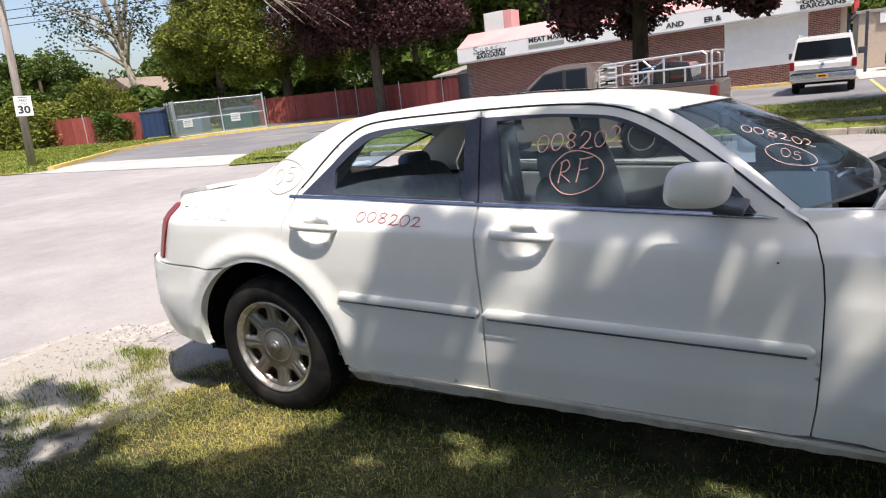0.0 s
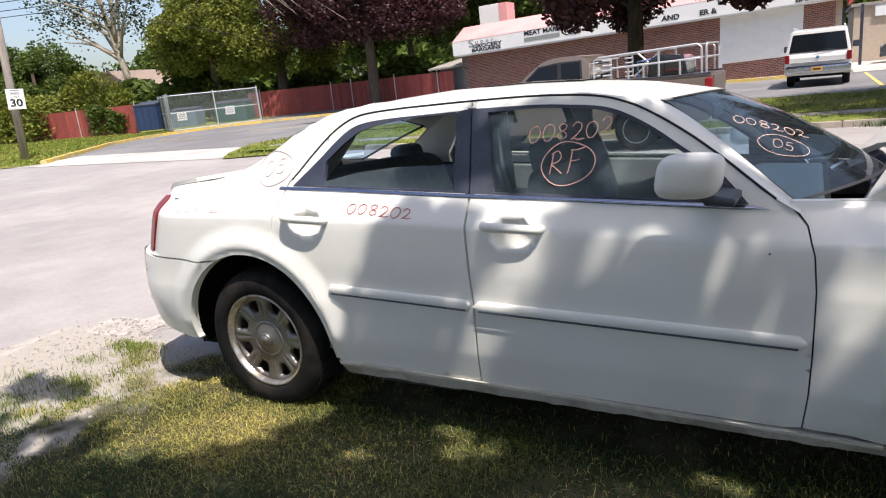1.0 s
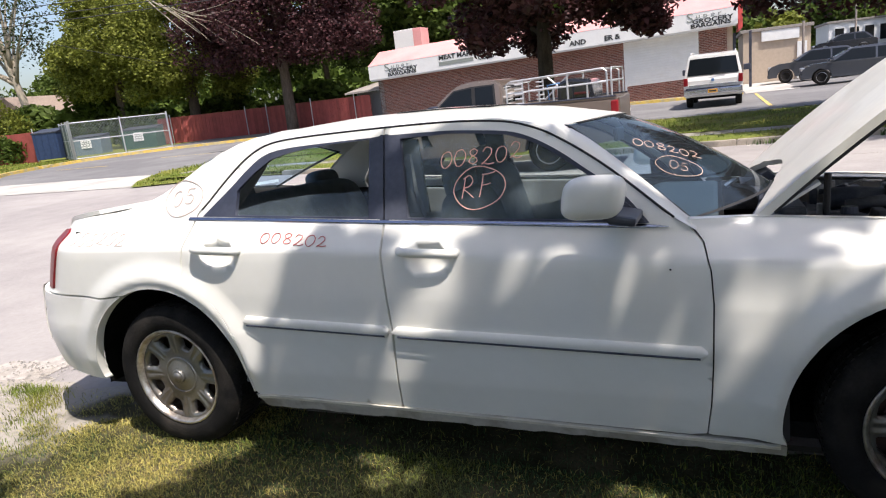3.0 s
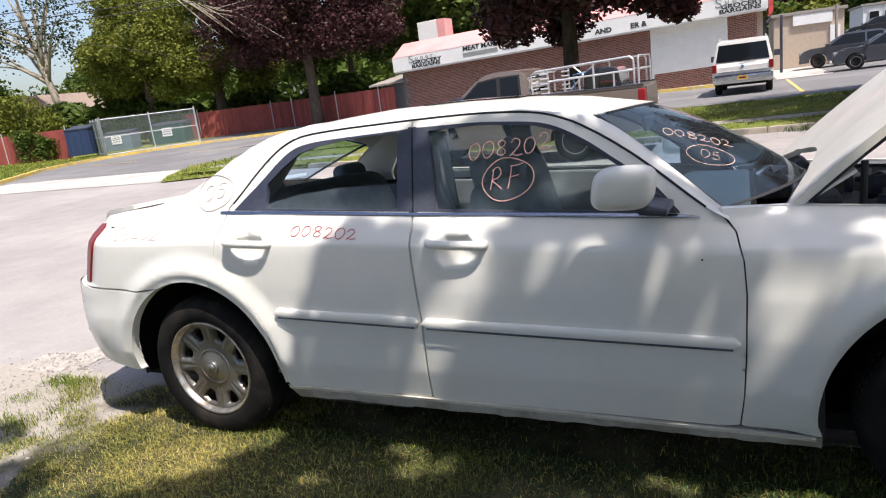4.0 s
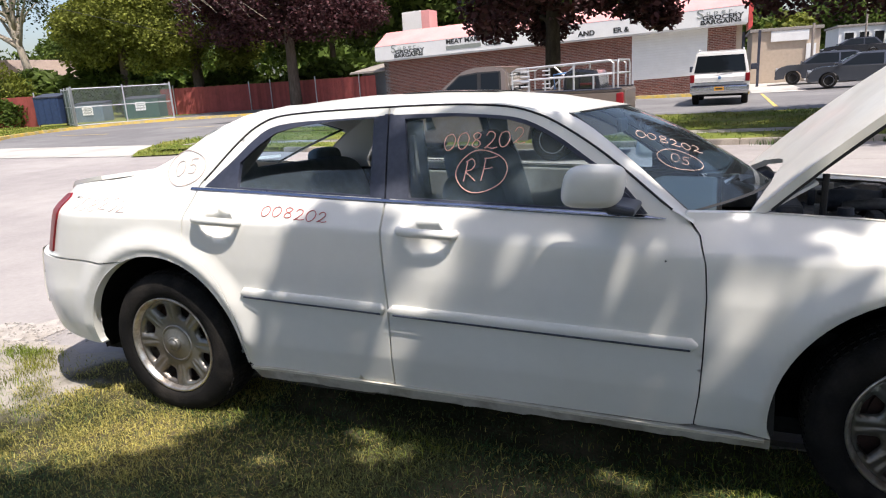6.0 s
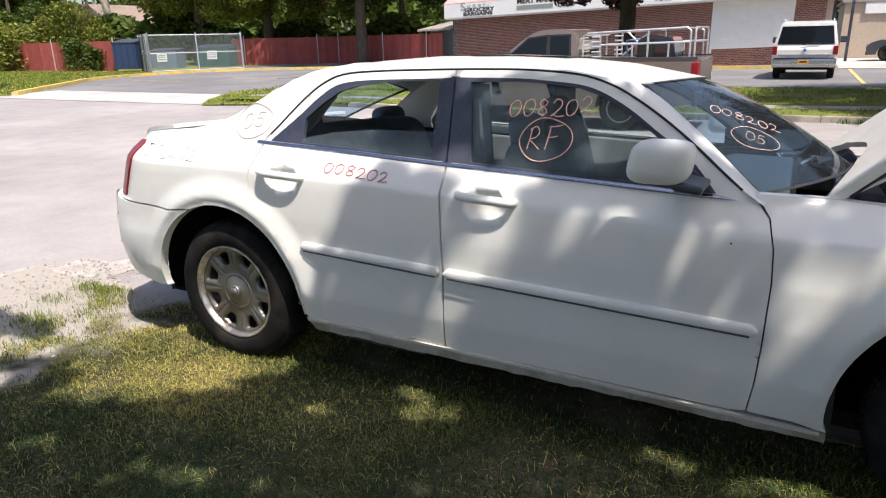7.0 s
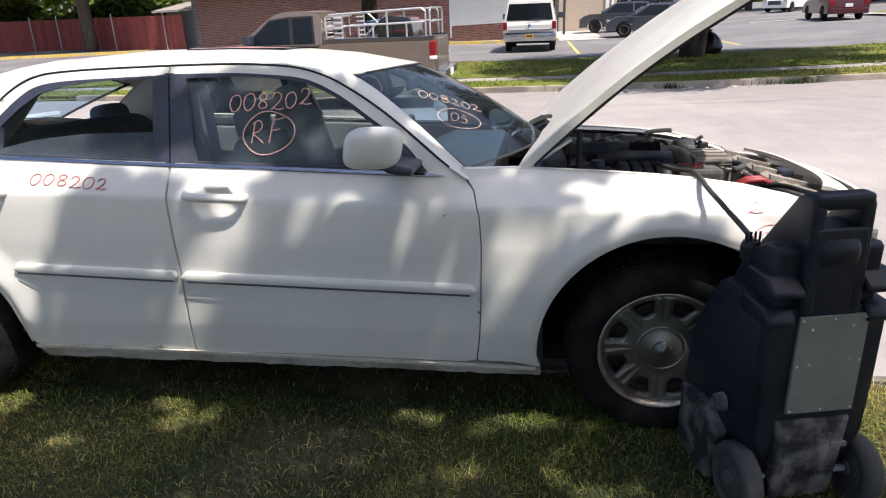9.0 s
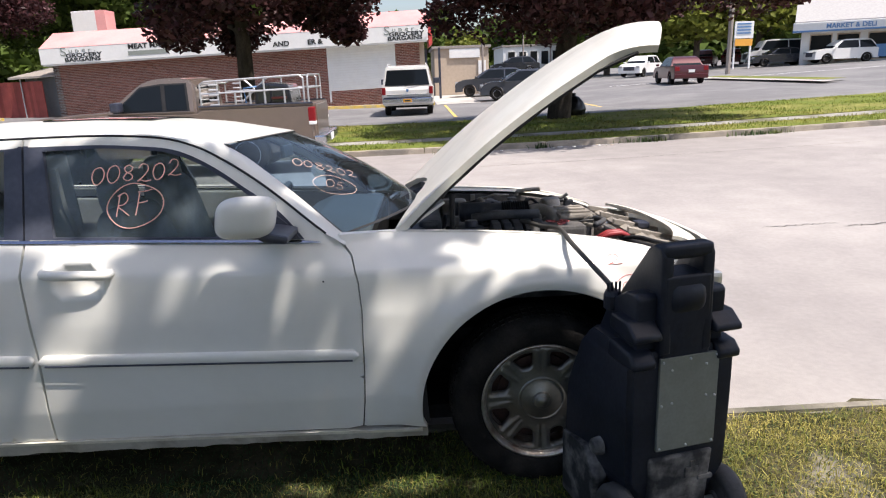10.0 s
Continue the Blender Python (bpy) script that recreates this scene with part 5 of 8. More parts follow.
def cabin():
    for y, fx, fz in ((0.52, 0.20, -0.075), (1.36, 0.06, -0.03)):
        soft_part("front_seat_base", (1.50 + fx * 0.6, y, 0.58), (0.56, 0.52, 0.20), -6, SEAT, saloon)
        soft_part("front_seat_back", (1.26 + fx, y, 0.90 + fz), (0.17, 0.50, 0.64), -14, SEAT, saloon)
        soft_part("head_restraint", (1.165 + fx, y, 1.235 + fz), (0.10, 0.26, 0.16), -10, SEAT, saloon, 0.6)
        for dy in (-0.06, 0.06):
            part("head_restraint_post", tube([(1.18 + fx, y + dy, 1.10 + fz), (1.17 + fx, y + dy, 1.20 + fz)], 0.008, 6), GALV, saloon)
        soft_part("rear_head_restraint", (0.14, y, 1.13), (0.12, 0.28, 0.15), -8, SEAT_REAR, saloon, 0.6)
    soft_part("rear_bench", (0.55, 0.94, 0.58), (0.56, 1.40, 0.20), -5, SEAT_REAR, saloon, 0.35)
    soft_part("rear_seat_back", (0.24, 0.94, 0.86), (0.18, 1.42, 0.58), -18, SEAT_REAR, saloon, 0.35)
    part("parcel_shelf", box(-0.48, 0.14, 0.24, CAR_W - 0.24, 1.045, 1.06, 0.004), TRIM_GREY, saloon)
    part("cabin_floor", box(-0.4, 2.4, 0.16, CAR_W - 0.16, 0.31, 0.35), TRIM_DARK, saloon)
    dash = [(1.93, 0.55), (1.93, 0.86), (2.00, 0.95), (2.12, 0.995), (2.40, 0.985), (2.44, 0.55)]
    part("dashboard", prism(dash, 0.18, CAR_W - 0.18, "y", 0.02), DASH, saloon, smooth=False)
    part("centre_console", box(1.35, 1.98, 0.83, 1.05, 0.35, 0.66, 0.03), TRIM_GREY, saloon)
    wheel = tube([(1.83 + 0.07 * math.sin(a), 1.36 + 0.185 * math.cos(a), 0.93 + 0.17 * math.sin(a)) for a in np.linspace(0, 2 * math.pi, 30)[:-1]], 0.016, 8, closed=True)
    part("steering_wheel", join(wheel, tube([(1.84, 1.20, 0.93), (1.84, 1.36, 0.91), (1.84, 1.52, 0.93)], 0.02, 6), tube([(1.84, 1.36, 0.91), (2.0, 1.36, 0.86)], 0.03, 8)), TRIM_DARK, saloon, smooth=True)
    for left in (False, True):
        y = lambda q: CAR_W - q if left else q
        for nm, x0, x1 in (("front_door_card", 1.23, 2.30), ("rear_door_card", 0.25, 1.19)):
            part(nm, prism([(x0, 0.32), (x1, 0.32), (x1, 1.0), (x0, 1.045)], y(0.10), y(0.155), "y", 0.01), TRIM_GREY, saloon)
            part("armrest", box(x0 + 0.25, x1 - 0.25, y(0.14), y(0.21), 0.74, 0.79, 0.015), TRIM_DARK, saloon)
        part("pillar_trim", prism([(1.15, 1.05), (1.285, 1.05), (1.265, 1.36), (1.16, 1.36)], y(0.335), y(0.35), "y", 0.006), TRIM_GREY, saloon)
        if not left:
            part("rear_pillar_trim", prism([(-0.30, 1.06), (0.24, 1.06), (0.40, 1.20), (0.50, 1.30), (0.30, 1.32), (0.02, 1.24)], y(0.345), y(0.36), "y", 0.006), TRIM_GREY, saloon)
        belt_pts = [(1.235, y(0.30), 1.30), (1.24, y(0.31), 1.15), (1.30, y(0.30), 0.95)]
        part("seat_belt", tube(belt_pts, 0.012, 4), TRIM_GREY, saloon)
    grid_ob("headliner", lambda u, v: (0.12 + 1.72 * u, 0.36 + 1.16 * v, 1.395 + 0.03 * math.sin(math.pi * v) * math.sin(math.pi * u) - 0.02 * (1 - math.sin(math.pi * u))), 10, 10, TRIM_GREY, saloon)
    part("rear_view_mirror", box(1.98, 2.0, 0.83, 1.05, 1.27, 1.33, 0.008), TRIM_DARK, saloon)


cabin()

# ---- marker writing on paint and glass ----
STROKES = {
    "0": [[(0.5, 1.0), (0.15, 0.85), (0.0, 0.45), (0.2, 0.05), (0.55, 0.0), (0.9, 0.3), (0.95, 0.7), (0.7, 0.97), (0.42, 0.98)]],
    "8": [[(0.85, 0.85), (0.5, 1.0), (0.15, 0.82), (0.3, 0.58), (0.75, 0.4), (0.88, 0.15), (0.5, 0.0), (0.12, 0.15), (0.3, 0.45), (0.72, 0.62), (0.88, 0.88)]],
    "2": [[(0.05, 0.75), (0.3, 0.98), (0.7, 0.9), (0.75, 0.6), (0.4, 0.25), (0.02, 0.02), (0.25, 0.08), (0.6, 0.0), (1.05, 0.06)]],
    "5": [[(0.95, 1.0), (0.35, 0.96), (0.25, 0.55), (0.6, 0.62), (0.88, 0.4), (0.75, 0.08), (0.35, 0.0), (0.08, 0.12)]],
    "R": [[(0.15, 0.95), (0.1, 0.5), (0.02, 0.0)], [(0.02, 0.9), (0.45, 1.05), (0.7, 0.8), (0.5, 0.55), (0.1, 0.45), (0.45, 0.25), (0.85, 0.02)]],
    "F": [[(0.25, 1.0), (0.2, 0.5), (0.1, 0.0)], [(0.15, 1.0), (0.6, 1.02), (1.05, 1.1)], [(0.2, 0.52), (0.55, 0.55), (0.8, 0.6)]],
    "-": [[(0.0, 0.3), (0.5, 0.35), (1.0, 0.3)]],
}


def write(name, words, x, z, w, h, mat, parent, lift, rise_by=0.0, thick=0.0035, place=None, wob=1):
    """Handwritten figures drawn as thin marker lines on the body's side, or where place puts them."""
    rng = random.Random(wob)
    place = place or (lambda a, b: (a, float(side(a, b)) - lift, b))
    bms, adv = [], w / len(words)
    for k, ch in enumerate(words):
        jz, sc = rng.uniform(-0.1, 0.1) * h, rng.uniform(0.9, 1.08)
        for st in STROKES[ch]:
            pts = [(x + adv * k + adv * 0.82 * px * sc, z + rise_by * (k / max(1, len(words) - 1)) + jz + h * pz * sc) for px, pz in st]
            line = curve_through([(a, b, 0) for a, b in pts], 5)
            bms.append(tube([place(a, b) for a, b, _ in line], thick, 5))
    return part(name, join(*bms), mat, parent)


def ring_mark(name, x, z, rx, rz, mat, lift, thick=0.0035, place=None):
    place = place or (lambda a, b: (a, float(side(a, b)) - lift, b))
    pts = [place(x + rx * (1 + 0.05 * math.sin(2 * a + 1)) * math.cos(a), z + rz * (1 + 0.05 * math.cos(3 * a)) * math.sin(a)) for a in np.linspace(0.3, 2 * math.pi + 0.45, 44)]
    return part(name, tube(pts, thick, 5), mat, saloon)


WIN = -0.010
write("window_number", "008202", 1.400, 1.245, 0.335, 0.060, CHALK_ORANGE, saloon, WIN, 0.012, 0.0023, wob=3)
write("window_letters", "RF", 1.500, 1.125, 0.130, 0.075, CHALK_ORANGE, saloon, WIN, 0.0, 0.0023, wob=5)
ring_mark("window_ring", 1.567, 1.163, 0.098, 0.077, CHALK_ORANGE, WIN, 0.0023)
write("door_number", "008202", 0.625, 0.992, 0.335, 0.040, CHALK_RED, saloon, 0.0032, -0.016, 0.0019, wob=7)
write("quarter_number", "008202", -0.50, 1.000, 0.375, 0.050, CHALK_PALE, saloon, 0.0040, -0.004, 0.0015, wob=9)
write("quarter_letters", "05", 0.080, 1.150, 0.140, 0.066, CHALK_PALE, saloon, 0.0030, 0.004, 0.0015, wob=11)
ring_mark("quarter_ring", 0.14, 1.183, 0.108, 0.078, CHALK_PALE, 0.0030, 0.0015)
write("fender_number", "-2", 3.225, 0.885, 0.12, 0.03, CHALK_RED, saloon, 0.001, 0.0, 0.0012, wob=13)
ring_mark("fender_ring", 3.375, 0.808, 0.068, 0.036, CHALK_RED, 0.001, 0.0012)
write("fender_letters", "02", 3.335, 0.790, 0.085, 0.03, CHALK_RED, saloon, 0.001, 0.0, 0.0012, wob=15)


bm = bmesh.new()
bmesh.ops.create_uvsphere(bm, u_segments=8, v_segments=6, radius=0.0035, matrix=Matrix.Translation((2.251, float(side(2.251, 0.877)), 0.877)))
part("paint_chip", bm, INK, saloon)


def on_screen(a, b):
    """a across from the near side in metres, b from the base up."""
    w = (a / 1.36 * 2 - 1) ** 2
    u = 1 - b
    xt, xb = 2.005 + (1.875 - 2.005) * w, 2.615 + (2.300 - 2.615) * w
    zt, zb = 1.388 + (1.366 - 1.388) * w, 1.045 + (1.004 - 1.045) * w
    ye = 0.31 + (0.20 - 0.31) * u
    return (xt + (xb - xt) * u, ye + (CAR_W - 2 * ye) * (a / 1.36), zt + (zb - zt) * u + 0.03 * math.sin(math.pi * u) * (1 - 0.8 * w) + 0.004)


write("screen_number", "008202", 0.0, 0.0, 1.0, 1.0, CHALK_FAINT, saloon, 0, 0.0, 0.0011, place=lambda p, q: on_screen(0.165 + 0.205 * p + 0.045 * q, 0.650 - 0.300 * p + 0.055 * q), wob=17)
ring_mark("screen_ring", 0.0, 0.0, 1.0, 1.0, CHALK_FAINT, 0, 0.0010, place=lambda p, q: on_screen(0.205 + 0.060 * p + 0.055 * q, 0.375 - 0.090 * p + 0.062 * q))
write("screen_letters", "05", 0.0, 0.0, 1.0, 1.0, CHALK_FAINT, saloon, 0, 0.0, 0.0008, place=lambda p, q: on_screen(0.160 + 0.052 * p + 0.045 * q, 0.390 - 0.085 * p + 0.052 * q), wob=19)


def settle(ob, above, k=LEAN):
    """Leans a thing and its parts to the cross slope: what lies farther from the verge lies lower."""
    m = above @ ob.matrix_basis
    if ob.data:
        slope = Matrix(((1, 0, 0, 0), (0, 1, 0, 0), (0, -k, 1, 0), (0, 0, 0, 1)))
        ob.data.transform(m.inverted() @ slope @ m)
    for c in ob.children:
        settle(c, m, k)


settle(saloon, Matrix())


def ring_loft(levels, bevel=0.0, seg=2):
    """A closed body through level rings: (z, half-width front, y front, half-width back, y back)."""
    bm = bmesh.new()
    rings = [[bm.verts.new(p) for p in ((-xf, yf, z), (xf, yf, z), (xb, yb, z), (-xb, yb, z))] for z, xf, yf, xb, yb in levels]
    for r, q in zip(rings, rings[1:]):
        for i in range(4):
            bm.faces.new((r[i], r[(i + 1) % 4], q[(i + 1) % 4], q[i]))
    bm.faces.new(rings[0][::-1])
    bm.faces.new(rings[-1])
    bmesh.ops.recalc_face_normals(bm, faces=bm.faces[:])
    if bevel:
        bmesh.ops.bevel(bm, geom=bm.edges[:], offset=bevel, segments=seg, affect='EDGES', clamp_overlap=True)
    return bm


def make_pack():
    pk = thing("jump_starter", "black moulded plastic wheeled jump starter with steel plate, on grass", "jump starter", at=(3.425, -0.355, 0.0), turn=12.8)
    P = PLASTIC_BLACK

    def bound(name, bm, label="", mat=P, parent=None):
        o = part(name, bm, mat, parent or pk, label)
        o.data.shade_smooth()
        o.data.set_sharp_from_angle(angle=radians(45))
        return o
    main = bound("body", ring_loft([(0.03, 0.125, 0.05, 0.225, 0.36), (0.20, 0.150, 0.012, 0.238, 0.375), (0.245, 0.185, 0.004, 0.240, 0.375), (0.48, 0.190, 0.0, 0.235, 0.365), (0.675, 0.192, 0.0, 0.205, 0.31), (0.725, 0.165, 0.02, 0.17, 0.27)], 0.016, 3))
    for s in (-1, 1):
        # stepped shoulders: an upright, a projecting ledge and a rounded step below it
        bound("shoulder_post", prism([(0.03, 0.70), (0.025, 0.885), (0.04, 0.898), (0.10, 0.893), (0.20, 0.835), (0.30, 0.66), (0.28, 0.60)], s * 0.085, s * 0.158, "x", 0.014, 3))
        bound("shoulder_ledge", prism([(-0.022, 0.760), (-0.022, 0.778), (0.03, 0.815), (0.13, 0.815), (0.14, 0.765), (0.03, 0.752)], s * 0.095, s * 0.192, "x", 0.012, 3))
        bound("shoulder_step", prism([(-0.020, 0.665), (-0.022, 0.69), (0.01, 0.718), (0.14, 0.725), (0.15, 0.66)], s * 0.110, s * 0.194, "x", 0.014, 3))
        bound("handle_side", prism([(-0.006, 0.70), (0.0, 1.02), (0.014, 1.048), (0.055, 1.052), (0.09, 1.03), (0.30, 0.78), (0.30, 0.70)], s * 0.052, s * 0.092, "x", 0.012, 3))
    bound("handle_bar", box(-0.088, 0.088, 0.0, 0.060, 1.008, 1.054, 0.016, 3), "worn carrying handle")
    bound("handle_skirt", prism([(-0.088, 0.67), (0.088, 0.67), (0.080, 0.958), (-0.080, 0.958)], -0.004, 0.11, "y", 0.010, 3))
    bound("drum", lathe([(0.0, -0.066), (0.055, -0.066), (0.070, -0.056), (0.076, -0.04), (0.076, 0.04), (0.070, 0.056), (0.055, 0.066), (0.0, 0.066)], 32, "x", (0.0, 0.058, 0.882)))
    bound("side_bulge", lathe([(0.0, -0.240), (0.02, -0.243), (0.028, -0.236), (0.032, -0.21)], 20, "x", (0.0, 0.14, 0.33)), mat=PLASTIC_DUSTY)
    plate = part("steel_plate", box(-0.092, 0.122, -0.010, 0.002, 0.366, 0.692, 0.002), STEEL_PLATE, pk, "grey riveted steel plate")
    for x, z in ((-0.082, 0.376), (0.015, 0.376), (0.112, 0.376), (-0.082, 0.53), (0.112, 0.54), (-0.045, 0.535), (0.08, 0.545), (-0.082, 0.68), (0.015, 0.682), (0.112, 0.682), (-0.05, 0.650), (0.075, 0.655)):
        bm = bmesh.new()
        bmesh.ops.create_uvsphere(bm, u_segments=8, v_segments=6, radius=0.0045, matrix=Matrix.Translation((x, -0.011, z)))
        part("rivet", bm, GALV, plate)
    bound("lower_apron", prism([(-0.105, 0.045), (0.10, 0.05), (0.125, 0.34), (-0.115, 0.34)], -0.008, 0.06, "y", 0.012, 3), "dust-caked lower front", PLASTIC_DUSTY)
    bound("side_skirt", prism([(0.14, 0.03), (0.12, 0.22), (0.20, 0.30), (0.37, 0.28), (0.37, 0.03)], -0.246, -0.19, "x", 0.012, 2), "", PLASTIC_DUSTY)
    rng = random.Random(5)
    for k in range(7):
        x, z = rng.uniform(-0.08, 0.08), rng.uniform(0.10, 0.30)
        bound("mud_lump", box(x, x + rng.uniform(0.02, 0.06), -0.013, 0.0, z, z + rng.uniform(0.015, 0.04), 0.005, 2), "", PLASTIC_DUSTY)
    for s in (-1, 1):
        w = part("caster_wheel", lathe([(0.030, -0.026), (0.070, -0.028), (0.074, -0.020), (0.082, -0.033), (0.106, -0.032), (0.117, -0.014), (0.117, 0.014), (0.106, 0.032), (0.082, 0.033), (0.030, 0.026)], 44, "x", (s * 0.198, 0.03, 0.115)), CASTER, pk, "dusty grey rubber wheel", True)
        part("caster_hub", lathe([(0.0, -0.034), (0.022, -0.034), (0.026, -0.02), (0.070, -0.012), (0.070, 0.012), (0.026, 0.02), (0.022, 0.034), (0.0, 0.034)], 28, "x", (s * 0.198, 0.03, 0.115)), CASTER_HUB, w)
    part("axle", tube([(-0.23, 0.03, 0.115), (0.23, 0.03, 0.115)], 0.012, 8), GALV, pk)
    part("cable_gland", join(lathe([(0.0, 0.0), (0.030, 0.0), (0.030, 0.045), (0.024, 0.06), (0.0, 0.062)], 16, "z", (-0.150, 0.195, 0.805)), *[tube([(-0.170 + 0.014 * k, 0.19, 0.86), (-0.172 + 0.015 * k, 0.19, 0.895)], 0.004, 5) for k in range(4)]), P, pk)
    return pk


pack = make_pack()
lead = thing("jump_lead", "thick grey jump lead running from the starter into the engine bay", "cable")
part("cable", tube(curve_through([(3.235, -0.195, 0.86), (3.225, -0.18, 0.885), (3.19, -0.08, 0.925), (3.155, 0.05, 0.965), (3.14, 0.20, 0.985), (3.10, 0.34, 0.965), (3.06, 0.42, 0.965), (3.04, 0.50, 0.955)], 8), 0.009, 10), material("lead_sheath", (0.055, 0.052, 0.048), 0.6, vary=0.15), lead, smooth=True)
lead2 = thing("jump_lead", "black jump lead with red clamp over the wing", "cable")
part("cable", tube(curve_through([(3.52, -0.06, 0.93), (3.54, 0.05, 0.93), (3.52, 0.20, 0.915), (3.49, 0.32, 0.905), (3.45, 0.40, 0.885)], 8), 0.009, 8), BLACK_RUBBER, lead2, smooth=True)
for dy in (0.0, 0.03):
    part("clamp", tube([(3.335, 0.385 + dy, 0.886), (3.39, 0.39 + dy, 0.906), (3.44, 0.395 + dy, 0.908), (3.475, 0.39 + dy, 0.894)], 0.012, 8, radii=[0.006, 0.013, 0.012, 0.008]), RED_PLASTIC, lead2, "red clamp handle", smooth=True)

# ---- store ----


def make_store():
    st = thing("grocery_store", "brick grocery store with pink awning roof and white sign band", "store")
    tilt = lambda x: 0.0275 * (x + 1.5)
    shear = Matrix(((1, 0, 0, 0), (0, 1, 0, 0), (0.0275, 0, 1, 0.0275 * 1.5), (0, 0, 0, 1)))
    Y = 33.0
    part("wall", join(box(-15.3, -1.75, Y + 0.03, Y + 0.3, -0.5, 3.1), box(1.75, 2.95, Y + 0.03, Y + 0.3, -0.2, 3.2), box(-1.75, 1.75, Y + 0.03, Y + 0.3, -0.3, 0.73), box(-15.3, -15.0, Y, Y + 9, -0.6, 3.0)), MORTAR, st, matrix=shear.copy())
    # bricks of the wall, one joined part
    verts, faces = [], []
    L, H, J = 0.225, 0.078, 0.021
    def brick(x0, x1, z):
        s = len(verts)
        for x, y, zz in ((x0, Y + 0.04, z), (x1, Y + 0.04, z), (x1, Y + 0.04, z + H - J), (x0, Y + 0.04, z + H - J), (x0, Y, z), (x1, Y, z), (x1, Y, z + H - J), (x0, Y, z + H - J)):
            verts.append((x, y, zz + tilt(x)))
        faces.extend([(s + 4, s + 5, s + 6, s + 7), (s, s + 1, s + 5, s + 4), (s + 3, s + 7, s + 6, s + 2), (s, s + 4, s + 7, s + 3), (s + 1, s + 2, s + 6, s + 5)])
    for x0, x1, z0, z1 in ((-15.3, -1.66, -0.256, 2.86), (1.66, 2.95, -0.256, 3.0), (-1.66, 1.66, -0.256, 0.73)):
        row = 0
        z = z0
        while z < z1:
            x = x0 - (0.5 * L if row % 2 else 0)
            while x < x1:
                a, b = max(x, x0), min(x + L - J, x1)
                if b - a > 0.04:
                    brick(a, b, z)
                x += L
            z += H
            row += 1
    tagged(mesh_ob("brickwork", verts, faces, BRICK, st, False), "dark red brick courses", kind="stuff")
    # shutter
    sh = part("roller_shutter", box(-1.66, 1.66, Y + 0.02, Y + 0.06, 0.73, 2.9), SIGN_WHITE, st, "white slatted roller shutter", matrix=shear.copy())
    for k in range(17):
        part("slat", box(-1.63, 1.63, Y - 0.005, Y + 0.025, 0.75 + 0.124 * k, 0.75 + 0.124 * k + 0.108, 0.006, 1), WHITE_PAINT, sh, matrix=shear.copy())
    for x in (-1.72, 1.62):
        part("shutter_guide", box(x, x + 0.1, Y - 0.03, Y + 0.03, 0.2, 2.9), WHITE_PAINT, st, matrix=shear.copy())
    # sign band and awning
    sb = part("sign_band", box(-15.45, 3.4, Y - 0.75, Y + 0.1, 2.90, 3.66, 0.02), SIGN_WHITE, st, "white sign band", matrix=shear.copy())
    part("awning", join(prism([(Y - 0.76, 3.662), (Y + 0.9, 4.47), (Y + 1.2, 4.47), (Y + 0.2, 3.662)], -15.45, 3.4, "x")), PINK, st, "faded pink awning roof", matrix=shear.copy())
    part("soffit", box(-15.4, 3.35, Y - 0.7, Y + 0.05, 2.85, 2.898), WHITE_PAINT, st, matrix=shear.copy())
    part("flat_roof", box(-15.3, 3.2, Y + 1.0, Y + 9, 2.9, 3.2), ROOF_FELT, st, matrix=shear.copy())
    part("side_wall", box(2.95, 3.2, Y + 0.1, Y + 9, -0.2, 3.2), BEIGE, st, matrix=shear.copy())
    part("corner_sign", prism([(3.42, 2.6), (3.42, 3.9), (3.6, 3.95), (3.6, 2.7)], Y - 0.7, Y + 2.4, "y", 0.01), material("red_fascia", (0.6, 0.08, 0.07), 0.5, vary=0.15), st, matrix=shear.copy())
    for x in (3.22, 3.9):
        part("door_post", box(x, x + 0.12, Y + 0.4, Y + 0.5, 0.0, 2.55), BLACK_TRIM, st, matrix=shear.copy())
    part("door_glass", box(3.3, 3.34, Y + 0.6, Y + 2.6, 0.1, 2.4), DARK_GLASS, st, matrix=shear.copy())
    flat = Matrix.Rotation(radians(90), 4, 'X')
    def words(txt, x, z, size, mat=INK, squash=1.0, bold=0.0):
        m = shear @ Matrix.Translation((x, Y - 0.758, z)) @ flat
        text_part("sign_lettering", txt, size, mat, sb, m, 0.006, squash, bold)
    for x in (-13.42, 2.26):
        words("S", x - 0.88, 3.44, 0.58, INK_GREY, 1.25)
        words("u p e r .", x + 0.02, 3.49, 0.30, INK_GREY, 1.35)
        words("GROCERY", x + 0.08, 3.26, 0.265, INK, 1.42, 0.008)
        words("BARGAINS", x, 3.06, 0.25, INK, 1.46, 0.008)
    words("MEAT MARKET", -9.97, 3.50, 0.32, INK, 1.15, 0.010)
    words("COLD", -8.55, 3.20, 0.28, INK, 1.15, 0.010)
    words("AND", -3.80, 3.16, 0.32, INK, 1.15, 0.010)
    words("ER &", -2.15, 3.16, 0.32, INK, 1.15, 0.010)
    part("sign_bar", box(-11.2, -9.25, Y - 0.765, Y - 0.752, 3.10, 3.30), INK_GREY, sb, matrix=shear.copy())
    # chimney stack and lean-to
    ch = part("chimney", box(-15.4, -14.15, Y + 3.0, Y + 4.2, 3.0, 5.68, 0.02), SIGN_WHITE, st, "white and pink roof stack", matrix=shear.copy())
    part("chimney_side", box(-14.148, -13.62, Y + 3.0, Y + 4.2, 3.0, 5.66, 0.02), PINK, ch, matrix=shear.copy())
    part("shed", box(-17.3, -15.32, Y + 1.0, Y + 4, -0.6, 2.35), material("grey_siding", (0.33, 0.34, 0.34), 0.8, vary=0.1), st, "grey lean-to shed", matrix=shear.copy())
